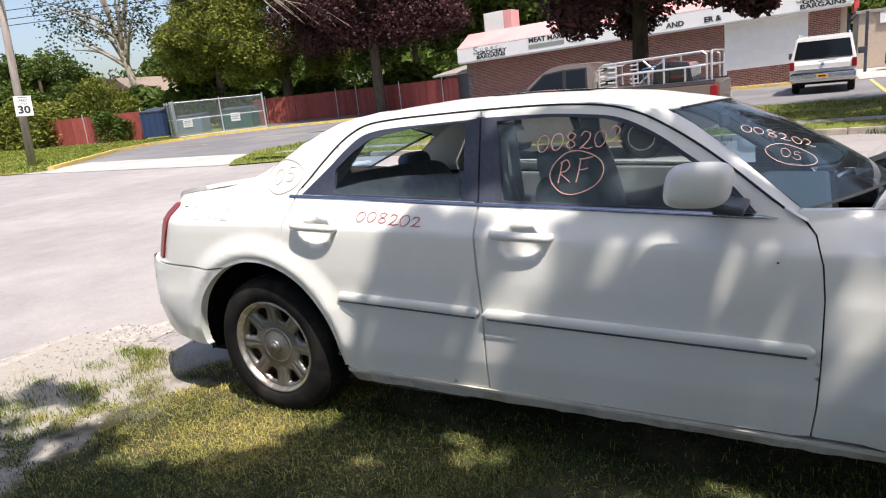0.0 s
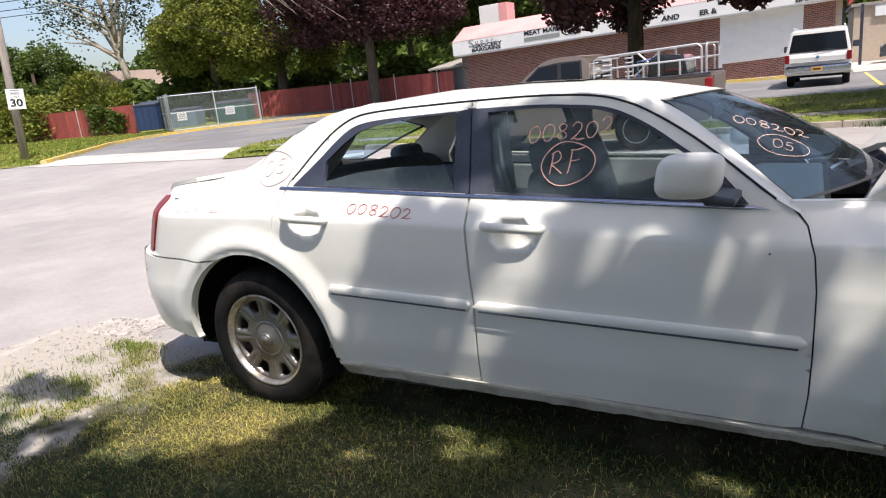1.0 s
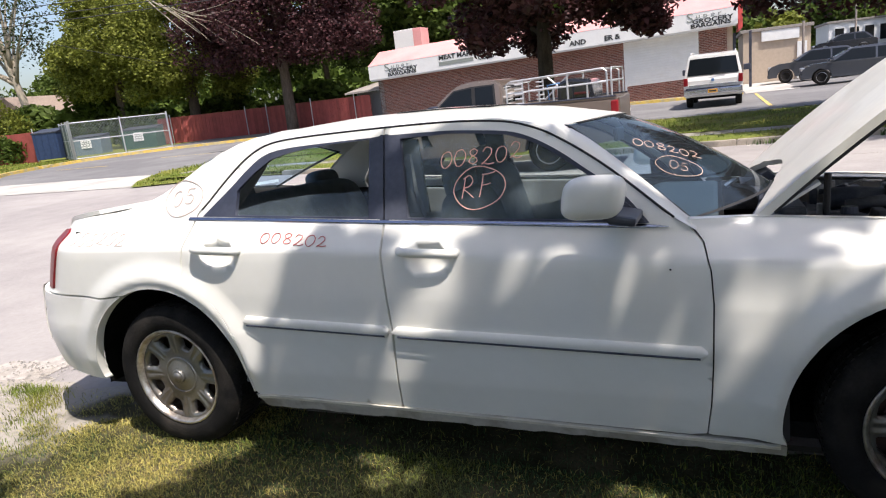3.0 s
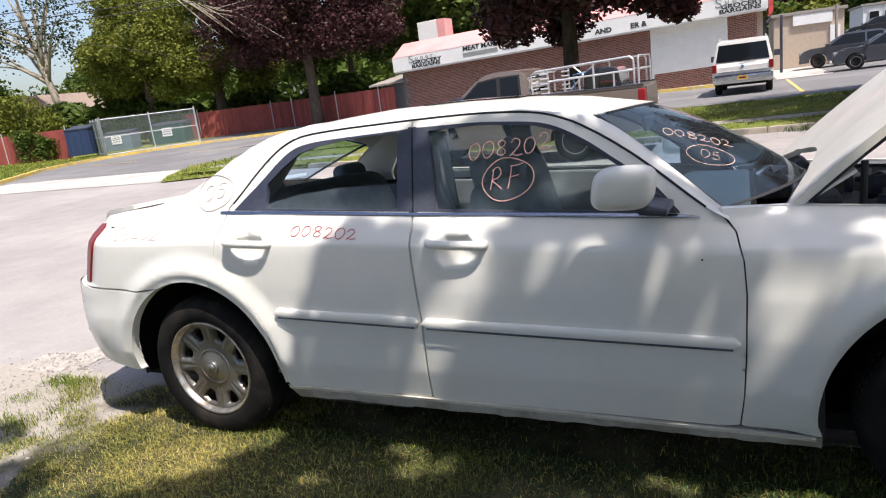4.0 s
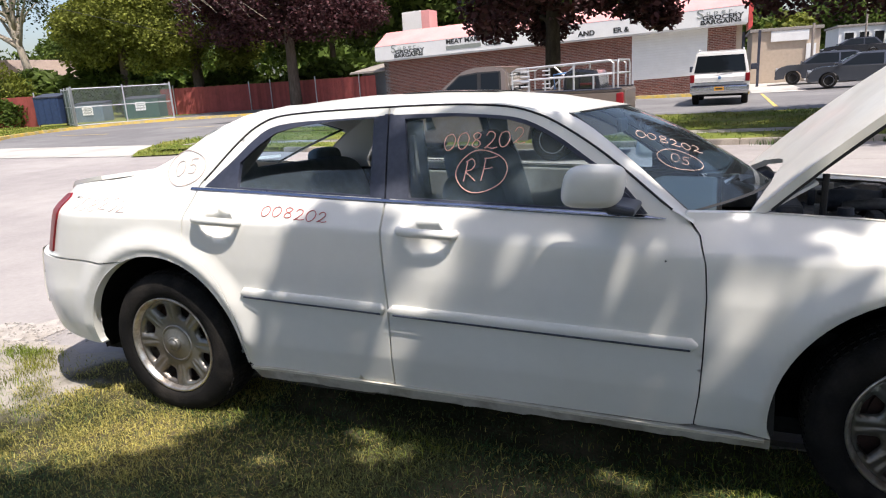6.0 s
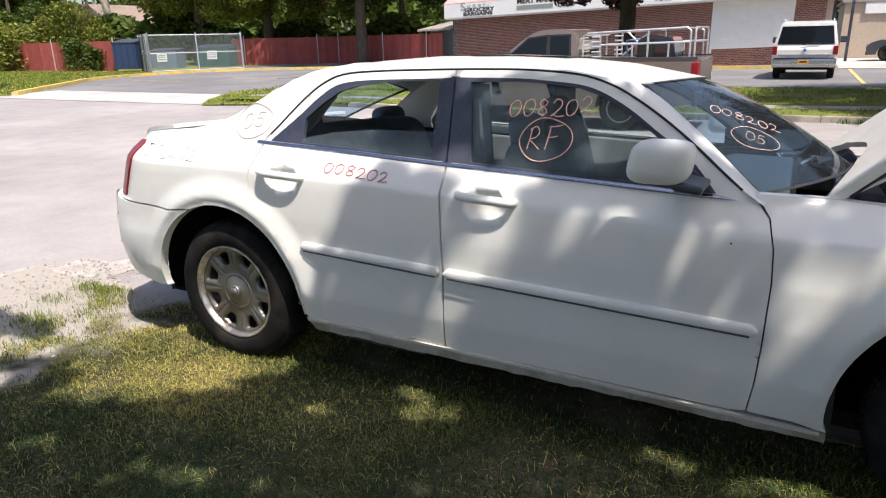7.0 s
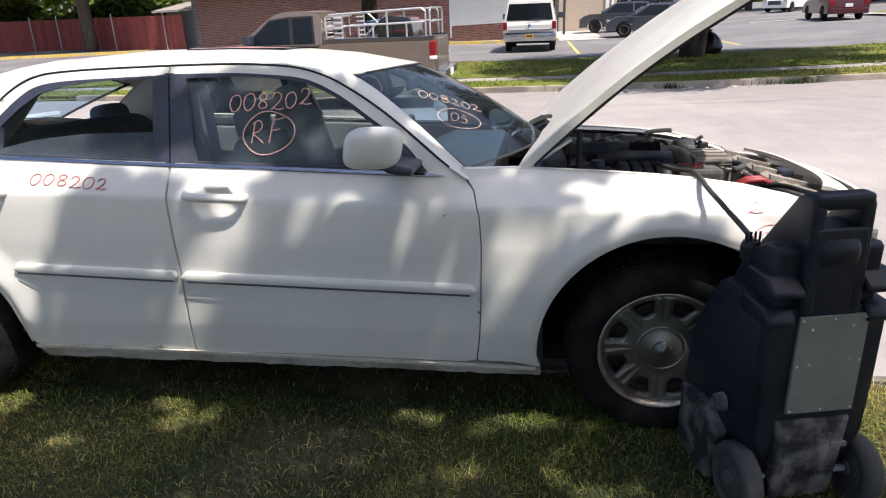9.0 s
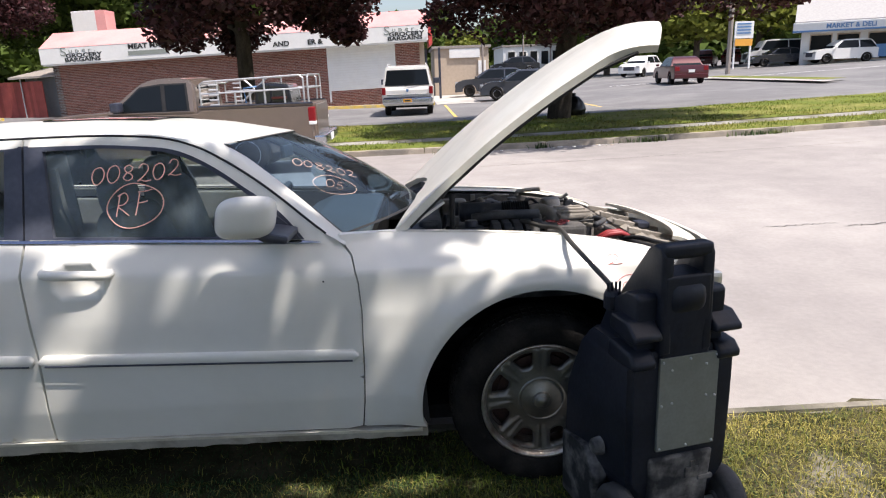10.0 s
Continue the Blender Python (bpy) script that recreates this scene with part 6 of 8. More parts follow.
    part("shed_roof", prism([(Y + 0.2, 2.35), (Y + 0.2, 2.45), (Y + 4.2, 2.95), (Y + 4.2, 2.85)], -17.7, -15.32, "x"), ROOF_FELT, st, matrix=shear.copy())
    return st


make_store()


def plain_building(name, label, x0, x1, y0, y1, h, mat, base, roof_over=0.15):
    b = thing(name, label, "building")
    part("wall", box(x0, x1, y0, y1, base - 1.0, base + h, 0.02), mat, b)
    part("roof", box(x0 - roof_over, x1 + roof_over, y0 - roof_over, y1 + roof_over, base + h, base + h + 0.18, 0.02), ROOF_FELT, b)
    return b


b = plain_building("beige_shop", "low beige rendered shop building with a white sign", 4.0, 7.6, 43.5, 52.0, 2.9, BEIGE, 0.0)
part("sign_board", box(5.0, 7.0, 43.38, 43.5, 2.3, 2.9, 0.02), WHITE_PAINT, b)
part("door", box(6.9, 7.4, 43.4, 43.5, 0.0, 2.1), WHITE_PAINT, b)
b = plain_building("white_porch_house", "white single storey building with large framed windows", 11.5, 17.5, 66.0, 74.0, 2.6, WHITE_PAINT, 0.9)
for k in range(5):
    w = part("window", box(11.9 + 1.1 * k, 12.7 + 1.1 * k, 65.9, 66.0, 1.7, 3.1, 0.0), WHITE_PAINT, b)
    part("pane", box(11.97 + 1.1 * k, 12.63 + 1.1 * k, 65.86, 65.9, 1.78, 3.02), DARK_GLASS, w)


def make_deli():
    d = thing("market_deli", "low white market and deli with pitched grey roof", "store", at=(32.6, 50.6, 1.05), turn=-30)
    part("wall", box(0, 16, 0, 8, -1.0, 2.9), SIGN_WHITE, d)
    part("roof", prism([(-0.6, 2.9), (-0.6, 3.05), (4, 5.0), (8.6, 3.05), (8.6, 2.9)], -0.5, 16.5, "x"), material("grey_shingle", (0.36, 0.35, 0.34), 0.9, vary=0.12), d, "grey shingle roof")
    sb = part("sign_band", box(-0.6, 16.2, -1.0, -0.1, 2.25, 2.95, 0.05), SIGN_WHITE, d, "white and blue fascia sign")
    part("stripe", box(-0.62, 16.2, -1.02, -1.0, 2.25, 2.38), BLUE_SIGN, sb)
    text_part("sign_lettering", "MARKET & DELI", 0.46, BLUE_SIGN, sb, Matrix.Translation((3.2, -1.02, 2.62)) @ Matrix.Rotation(radians(90), 4, 'X'), 0.01, 1.0, 0.012)
    for x in (0.6, 2.4, 4.4, 6.6, 8.8, 11.0):
        w = part("window", box(x, x + 1.5, -0.06, 0.02, 0.1, 2.1, 0.0), BEIGE, d)
        part("pane", box(x + 0.07, x + 1.43, -0.09, -0.06, 0.2, 2.0), DARK_GLASS, w)
    part("poster", box(4.6, 5.7, -0.12, -0.09, 0.3, 1.2), BLUE_SIGN, d, "blue poster in the window")
    return d


make_deli()

# ---- fences, bins, poles ----


def red_fence():
    f = thing("red_fence", "weathered red board fence", "fence")
    line = [((-34.4, 35.5), (-27.4, 38.0)), ((-27.4, 38.0), (-18.2, 34.2)), ((-18.2, 34.2), (-15.9, 32.9)), ((-47.0, 25.6), (-35.4, 26.6))]
    for a, b in line:
        a, b = Vector(a), Vector(b)
        n = int((b - a).length / 0.24)
        for k in range(n):
            p, q = a.lerp(b, k / n), a.lerp(b, (k + 0.97) / n)
            z = 1.78 + 0.02 * ((k * 7) % 5) / 5
            d = (q - p).normalized()
            s = Vector((-d.y, d.x)) * 0.02
            bm = bmesh.new()
            lo = [bm.verts.new((v.x, v.y, -0.1)) for v in (p - s, q - s, q + s, p + s)]
            hi = [bm.verts.new((v.x, v.y, z)) for v in (p - s, q - s, q + s, p + s)]
            bm.faces.new(hi)
            for m in range(4):
                bm.faces.new((lo[m], lo[(m + 1) % 4], hi[(m + 1) % 4], hi[m]))
            part("board", bm, FENCE_RED, f)
        for k in range(4, n + 1, 22):
            p = a.lerp(b, min(1, k / n))
            part("post", tube([(p.x, p.y - 0.08, -0.1), (p.x, p.y - 0.08, 2.0)], 0.035, 8), GALV, f)
    return f


red_fence()


def bin_enclosure():
    e = thing("bin_enclosure", "galvanised chain-link bin enclosure with green screening", "fence")
    a, b = Vector((-29.75, 24.4)), Vector((-27.5, 29.2))
    c = Vector((-34.4, 27.6))
    runs = [(a, b, 2.02), (a, c, 2.0)]
    wires = []
    for p, q, h in runs:
        n = 2 if p is a and q is b else 3
        for k in range(n + 1):
            m = p.lerp(q, k / n)
            part("post", tube([(m.x, m.y, -0.1), (m.x, m.y, h + 0.12)], 0.05 if k in (0, n) else 0.035, 8), GALV, e)
        part("rail", tube([(p.x, p.y, h), (q.x, q.y, h)], 0.028, 6), GALV, e)
        part("rail", tube([(p.x, p.y, h * 0.52), (q.x, q.y, h * 0.52)], 0.024, 6), GALV, e)
        part("rail", tube([(p.x, p.y, 0.1), (q.x, q.y, 0.1)], 0.024, 6), GALV, e)
        ln = (q - p).length
        step = 0.16
        for k in np.arange(-h, ln, step):
            for s in (1, -1):
                t0, t1 = max(k, 0), min(k + h, ln)
                if t1 <= t0:
                    continue
                z0, z1 = (t0 - k, t1 - k) if s > 0 else (h - (t0 - k), h - (t1 - k))
                u, v = p.lerp(q, t0 / ln), p.lerp(q, t1 / ln)
                wires.append(tube([(u.x, u.y, z0), (v.x, v.y, z1)], 0.009, 3))
    tagged(part("chain_link", join(*wires), MESH_GREEN, e), "green chain-link mesh", kind="stuff")
    part("gate_post", tube([(a.x - 0.35, a.y + 0.2, -0.1), (a.x - 0.35, a.y + 0.2, 2.1)], 0.06, 10), GALV, e)
    return e


bin_enclosure()


def waste_bin(at, turn, size, mat, label, notice=True):
    w, d, h = size
    k = thing("waste_skip", label, "dumpster", "bins in the enclosure", at=at, turn=turn)
    body = part("body", prism([(-w / 2, 0.12), (w / 2, 0.12), (w / 2, h * 0.86), (-w / 2, h * 0.86)], -d / 2, d / 2, "y", 0.02), mat, k)
    for x in spread(-w / 2 + 0.15, w / 2 - 0.15, 0.5):
        part("rib", box(x - 0.03, x + 0.03, -d / 2 - 0.04, -d / 2, 0.15, h * 0.84), mat, k)
    part("lid", prism([(-d / 2 - 0.03, h * 0.86), (-d / 2 - 0.03, h * 0.9), (d / 2, h), (d / 2, h * 0.86)], -w / 2 - 0.03, w / 2 + 0.03, "x", 0.01), BLACK_TRIM, k)
    if not notice:
        return k
    part("notice", box(-0.3, 0.3, -d / 2 - 0.055, -d / 2 - 0.04, h * 0.4, h * 0.75), WHITE_PAINT, k)
    for z in (0.48, 0.58, 0.66):
        part("notice_bar", box(-0.2, 0.22, -d / 2 - 0.062, -d / 2 - 0.055, h * z, h * z + 0.05), INK_GREY, k)
    return k


waste_bin((-30.6, 30.2, 0), 25, (2.1, 1.5, 1.45), SKIP_GREEN, "green steel waste skip behind the mesh")
waste_bin((-32.4, 27.9, 0), 25, (1.7, 1.4, 1.3), SKIP_BLUE, "pale blue steel waste skip behind the mesh")
waste_bin((-34.6, 27.0, 0), 20, (1.5, 1.2, 1.9), material("dark_blue_bin", (0.02, 0.04, 0.10), 0.6, vary=0.2), "dark blue tall bin by the fence", False)


def sign_pole():
    p = thing("utility_pole", "leaning grey wooden utility pole with speed sign", "pole")
    part("pole", tube([(-24.75, 13.05, -0.3), (-24.5, 13.05, 3.0), (-23.9, 13.05, 9.5)], 0.14, 12, radii=[0.15, 0.14, 0.11]), POLE_WOOD, p, smooth=True)
    m = pose(-24.02, 12.86, 2.32, 90, 3, 58)
    s = part("speed_sign", box(-0.29, 0.29, -0.37, 0.37, -0.01, 0.01, 0.008), WHITE_PAINT, p, "white speed limit sign")
    s.data.transform(m)
    text_part("sign_lettering", "30", 0.38, INK, s, m @ Matrix.Translation((0, -0.15, 0.012)), 0.004, 1.1, 0.012)
    text_part("sign_lettering", "SPEED", 0.125, INK, s, m @ Matrix.Translation((0, 0.20, 0.012)), 0.004)
    text_part("sign_lettering", "LIMIT", 0.125, INK, s, m @ Matrix.Translation((0, 0.07, 0.012)), 0.004)
    part("notice_bar", box(-0.15, 0.15, 0.30, 0.34, 0.01, 0.015), INK_GREY, s).data.transform(m)
    part("lamp_bracket", tube([(-24.1, 13.0, 6.2), (-22.6, 12.4, 6.9)], 0.04, 6), GALV, p)
    for dz in (0.0, 0.32, 0.75):
        w = thing("overhead_wire", "black overhead wire along the street", "wire", "overhead wires")
        part("wire", tube(curve_through([(-62, 12.2, 7.4 + dz), (-30.9, 20.9, 6.76 + dz), (-19.9, 24.0, 6.70 + dz), (-4, 28.5, 6.9 + dz), (14, 33.5, 7.3 + dz)], 8), 0.020, 4), WIRE, w)
    w = thing("overhead_wire", "thin black service wire over the drive", "wire", "overhead wires")
    part("wire", tube(curve_through([(-24.0, 13.0, 6.4), (-25.15, 20, 5.57), (-29.9, 33, 5.1), (-31, 38, 5.0)], 8), 0.014, 4), WIRE, w)
    return p


sign_pole()
for x, y, h in ((23.5, 43.0, 8.5), (12.2, 58.0, 6.0), (15.8, 64.0, 7.0), (6.9, 40.5, 3.1)):
    pl = thing("street_pole", "grey wooden street pole", "pole", "far street poles")
    part("pole", tube([(x, y, -0.3), (x, y, h)], 0.15 if h > 8 else 0.07, 8), POLE_WOOD, pl)
sg = thing("roadside_sign", "white and orange roadside sign on posts", "sign")
for dx in (-0.55, 0.55):
    part("post", box(25.15 + dx - 0.05, 25.15 + dx + 0.05, 44.6, 44.7, 0.9, 3.9), WHITE_PAINT, sg)
part("board", box(24.5, 25.8, 44.5, 44.58, 2.9, 4.0, 0.01), WHITE_PAINT, sg)
part("board_band", box(24.55, 25.75, 44.46, 44.5, 2.4, 2.85, 0.01), ORANGE_PLATE, sg)
for z in (3.8, 3.6, 3.4, 3.2):
    part("notice_bar", box(24.65, 25.6, 44.47, 44.5, z, z + 0.09), BLUE_SIGN, sg)
bag = thing("rubbish_bag", "black plastic rubbish bag beside the tree trunk", "bag")
def bag_fn(u, v):
    k, b = (0.0, 0.06, 0.28, 0.55, 0.78, 0.90, 1.0), 2 * math.pi * v
    r = np.interp(u, k, (0.0, 0.26, 0.31, 0.25, 0.14, 0.05, 0.07)) * (1 + 0.16 * noise.noise((2.4 * math.cos(b), 2.4 * math.sin(b), 3 * u)) + 0.06 * noise.noise((7 * math.cos(b), 7 * math.sin(b), 2 * u)))
    z = np.interp(u, k, (0.0, 0.0, 0.16, 0.38, 0.52, 0.56, 0.62))
    return (7.22 + r * math.cos(b) - 0.10 * z, 17.25 + r * math.sin(b), 0.185 + z)
grid_ob("bag", bag_fn, 24, 32, BAG, bag)

# ---- other vehicles ----


def body_outline(top, wheels, r, z0):
    """Closed outline in x and z: the top line from rear to front, then back underneath with the wheel arches."""
    front, rear = top[-1], top[0]
    under = [(front[0] - 0.02, z0 + 0.05)]
    for wx in sorted(wheels, reverse=True):
        under += [(wx + r * math.cos(radians(a)), max(z0, 0.30 + r * math.sin(radians(a)))) for a in range(0, 181, 20)]
    under += [(rear[0] + 0.02, z0 + 0.05)]
    return list(top) + under


def tapered(outline, w0, w1, zlo, zhi, lean=0.0):
    """A cabin: an outline in x and z whose width narrows from w0 at zlo to w1 at zhi."""
    bm = bmesh.new()
    wid = lambda z: w0 + (w1 - w0) * min(max((z - zlo) / (zhi - zlo), 0), 1)
    A = [bm.verts.new((x, -wid(z), z)) for x, z in outline]
    B = [bm.verts.new((x, wid(z), z)) for x, z in outline]
    n = len(outline)
    bm.faces.new(A)
    bm.faces.new(B[::-1])
    for i in range(n):
        bm.faces.new((A[i], B[i], B[(i + 1) % n], A[(i + 1) % n]))
    bmesh.ops.recalc_face_normals(bm, faces=bm.faces[:])
    bmesh.ops.bevel(bm, geom=bm.edges[:], offset=0.035, segments=2, affect='EDGES', clamp_overlap=True)
    return bm


CAR_GLASS = material("car_window_glass", (0.010, 0.013, 0.016), 0.04, vary=0.05, spec=0.18)


def pane_on(name, corners, parent, mat=None):
    bm = bmesh.new()
    vs = [bm.verts.new(c) for c in corners]
    f = bm.faces.new(vs)
    ext = bmesh.ops.extrude_face_region(bm, geom=[f])
    bm.normal_update()
    nn = f.normal.copy()
    bmesh.ops.translate(bm, verts=[v for v in ext["geom"] if isinstance(v, bmesh.types.BMVert)], vec=nn * 0.006)
    bmesh.ops.recalc_face_normals(bm, faces=bm.faces[:])
    return part(name, bm, mat or CAR_GLASS, parent)


def road_wheel(parent, x, y, r, mat=None, out=-1):
    w = part("wheel", lathe([(0.62 * r, 0.09 * out), (0.68 * r, 0.115 * out), (0.9 * r, 0.11 * out), (r, 0.07 * out), (r, -0.07 * out), (0.9 * r, -0.11 * out), (0.4 * r, -0.1 * out)], 28, "y", (x, y, r)), TYRE_RUBBER, parent, "", True)
    spokes = [lathe([(0.0, 0.085 * out), (0.16 * r, 0.09 * out), (0.18 * r, 0.06 * out)], 12, "y", (x, y, r)), lathe([(0.56 * r, 0.05 * out), (0.60 * r, 0.10 * out), (0.64 * r, 0.095 * out), (0.64 * r, 0.0)], 28, "y", (x, y, r))]
    for k in range(6):
        a = 2 * math.pi * k / 6
        m = Matrix.Translation((x, y + 0.075 * out, r)) @ Matrix.Rotation(a, 4, 'Y') @ Matrix.Translation((0.37 * r, 0, 0)) @ Matrix.Diagonal((0.46 * r, 0.02, 0.13 * r, 1))
        bm = bmesh.new()
        bmesh.ops.create_cube(bm, size=1.0, matrix=m)
        spokes.append(bm)
    part("rim", join(*spokes), mat or WHEEL_SILVER, w)
    return w


def make_vehicle(name, label, at, turn, paint, L, W, H, belt, hood, cab, boot=None, r=0.32, wheels=None, rear_plate=True, group="", rims=None):
    """A road car. cab: x of the cabin's rear base, rear top, front top, front base; boot: height of the rear deck or None."""
    v = thing(name, label, "car" if name != "van" else "van", group, at=at, turn=turn)
    h = W / 2
    wx = wheels or (-L * 0.29, L * 0.31)
    rear_top = boot or belt
    top = [(-L / 2, 0.42), (-L / 2 - 0.01, rear_top * 0.80), (-L / 2 + 0.05, rear_top - 0.03), (cab[0], belt), (cab[3], belt), ((cab[3] + L / 2) / 2, hood), (L / 2 - 0.35, hood - 0.06), (L / 2 - 0.16, hood - 0.13), (L / 2 - 0.04, hood - 0.25), (L / 2, 0.45)]
    bm = prism(body_outline(top, wx, r + 0.07, 0.24), -h, h, "y")
    bmesh.ops.bevel(bm, geom=[e for e in bm.edges if abs(e.verts[0].co.y - e.verts[1].co.y) < 1e-5 and min(e.verts[0].co.z, e.verts[1].co.z) > 0.4], offset=0.10, segments=3, affect='EDGES', clamp_overlap=True)
    b = part("body", bm, paint, v)
    b.data.shade_smooth()
    b.data.set_sharp_from_angle(angle=radians(38))
    g = [(cab[0], belt - 0.02)] + curve_through([(cab[0] * 0.45 + cab[1] * 0.55, belt * 0.38 + H * 0.62), (cab[1], H - 0.035), (cab[1] * 0.5 + cab[2] * 0.5, H), (cab[2], H - 0.045), (cab[3] * 0.5 + cab[2] * 0.5, belt * 0.46 + H * 0.54)], 3) + [(cab[3], belt - 0.02)]
    c = part("cabin", tapered(g, h - 0.03, h * 0.72, belt, H), paint, v)
    c.data.shade_smooth()
    c.data.set_sharp_from_angle(angle=radians(38))
    wid = lambda z: (h - 0.03) + (h * 0.72 - h + 0.03) * (z - belt) / (H - belt)
    zl, zh = belt + 0.03, H - 0.10
    xr = lambda z: cab[0] + (cab[1] - cab[0]) * (z - belt) / (H - belt)
    xf = lambda z: cab[3] + (cab[2] - cab[3]) * (z - belt) / (H - belt)
    mid = (cab[1] + cab[2]) / 2 - 0.1
    for s in (-1, 1):
        for a0, a1, b0, b1 in ((xr(zl) + 0.16, xr(zh) + 0.14, mid - 0.04, mid - 0.04), (mid + 0.04, mid + 0.04, xf(zl) - 0.20, xf(zh) - 0.12)):
            q = [(a0, s * (wid(zl) + 0.004), zl), (b0, s * (wid(zl) + 0.004), zl), (b1, s * (wid(zh) + 0.004), zh), (a1, s * (wid(zh) + 0.004), zh)]
            pane_on("side_window", q if s < 0 else q[::-1], c)
        for x in wx:
            road_wheel(v, x, s * (h - 0.11), r, rims, s)
        part("tail_lamp", box(-L / 2 - 0.02, -L / 2 + 0.10, s * h * 0.97, s * h * 0.70, rear_top - 0.32, rear_top - 0.10, 0.02), TAIL_RED, v)
        part("headlamp", box(L / 2 - 0.16, L / 2 + 0.0, s * h * 0.95, s * h * 0.62, hood - 0.28, hood - 0.14, 0.03), SILVER_PAINT, v)
        part("door_mirror", box(xf(zl) - 0.22, xf(zl) - 0.06, s * (h + 0.02), s * (h + 0.18), belt + 0.02, belt + 0.14, 0.03), paint, v)
        part("door_handle", box(mid - 0.32, mid - 0.14, s * (h + 0.0), s * (h + 0.025), belt - 0.12, belt - 0.085, 0.008), paint, v)
    z1, z2 = belt + 0.05, H - 0.09
    q = lambda x, z, k: (x, k * wid(z) * 0.9, z)
    pane_on("rear_window", [q(xr(z1) - 0.01, z1, -1), q(xr(z2) - 0.01, z2, -1), q(xr(z2) - 0.01, z2, 1), q(xr(z1) - 0.01, z1, 1)], c)
    pane_on("windscreen", [q(xf(z1) + 0.01, z1, 1), q(xf(z2) + 0.01, z2, 1), q(xf(z2) + 0.01, z2, -1), q(xf(z1) + 0.01, z1, -1)], c)
    part("front_bumper", box(L / 2 - 0.12, L / 2 + 0.03, -h * 0.96, h * 0.96, 0.28, 0.46, 0.04), paint, v)
    part("rear_bumper", box(-L / 2 - 0.04, -L / 2 + 0.12, -h * 0.97, h * 0.97, 0.32, 0.54, 0.04), paint, v)
    part("grille", box(L / 2 - 0.06, L / 2 + 0.02, -h * 0.5, h * 0.5, 0.50, hood - 0.20, 0.01), BLACK_TRIM, v)
    if rear_plate:
        part("number_plate", box(-L / 2 - 0.055, -L / 2 - 0.04, -0.16, 0.16, 0.60, 0.75), WHITE_PAINT, v)
    return v


make_vehicle("hatchback_car", "dark grey hatchback parked in the lot", (8.15, 32.95, rise(8.15, 32.95)), 176, GREY_PAINT, 4.3, 1.78, 1.50, 0.93, 0.92, (-2.0, -1.35, 0.15, 1.15), r=0.33)
make_vehicle("hatchback_car", "dark grey crossover with black wheels parked behind another", (7.35, 39.4, rise(7.35, 39.4)), 176, GREY_PAINT, 4.5, 1.82, 1.62, 1.02, 1.0, (-2.1, -1.4, 0.2, 1.15), r=0.35, rims=BLACK_TRIM)
make_vehicle("saloon_car_maroon", "dark red saloon turning in the side road", (17.35, 35.6, rise(17.35, 35.6)), 84, MAROON, 4.6, 1.76, 1.44, 0.92, 0.88, (-1.55, -0.95, 0.25, 1.1), boot=1.0, r=0.31)
make_vehicle("compact_car", "white compact crossover on the main road", (20.6, 52.0, rise(20.6, 52.0)), -132, WHITE_CAR, 4.3, 1.78, 1.60, 1.0, 0.98, (-2.0, -1.5, 0.2, 1.0), r=0.33)
make_vehicle("estate_car", "white sport utility car outside the deli", (34.9, 49.0, rise(34.9, 49.0)), 176, WHITE_CAR, 4.8, 1.88, 1.70, 1.04, 1.02, (-2.25, -1.75, 0.3, 1.15), r=0.36)
make_vehicle("saloon_car_black", "black saloon parked by the deli", (31.8, 52.0, rise(31.8, 52.0)), 172, NAVY, 4.7, 1.80, 1.42, 0.92, 0.88, (-1.6, -1.0, 0.25, 1.15), boot=1.0, r=0.32)
make_vehicle("estate_car_maroon", "dark red sport utility car on the far lot", (31.8, 66.0, rise(31.8, 66.0)), 60, MAROON, 4.5, 1.82, 1.65, 1.02, 1.0, (-2.1, -1.6, 0.3, 1.1), r=0.34)
make_vehicle("estate_car_maroon", "dark red sport utility car half hidden by poles", (34.8, 66.5, rise(34.8, 66.5)), 60, MAROON, 4.5, 1.82, 1.60, 1.02, 1.0, (-2.1, -1.6, 0.3, 1.1), r=0.34)
make_vehicle("van", "white panel van by the deli", (34.0, 57.0, rise(34, 57)), 172, WHITE_CAR, 5.0, 1.9, 2.1, 1.2, 1.15, (-2.45, -2.4, 1.0, 1.7), r=0.34)
make_vehicle("saloon_car_silver", "silver saloon on the far lot", (17.5, 58.0, 1.5), 165, SILVER_PAINT, 4.6, 1.8, 1.45, 0.92, 0.9, (-1.6, -1.0, 0.25, 1.1), boot=1.0)
make_vehicle("compact_car_blue", "dark blue compact car beyond the trailer", (11.5, 58.5, 1.0), 178, NAVY, 4.2, 1.76, 1.48, 0.95, 0.92, (-1.9, -1.3, 0.2, 1.1))


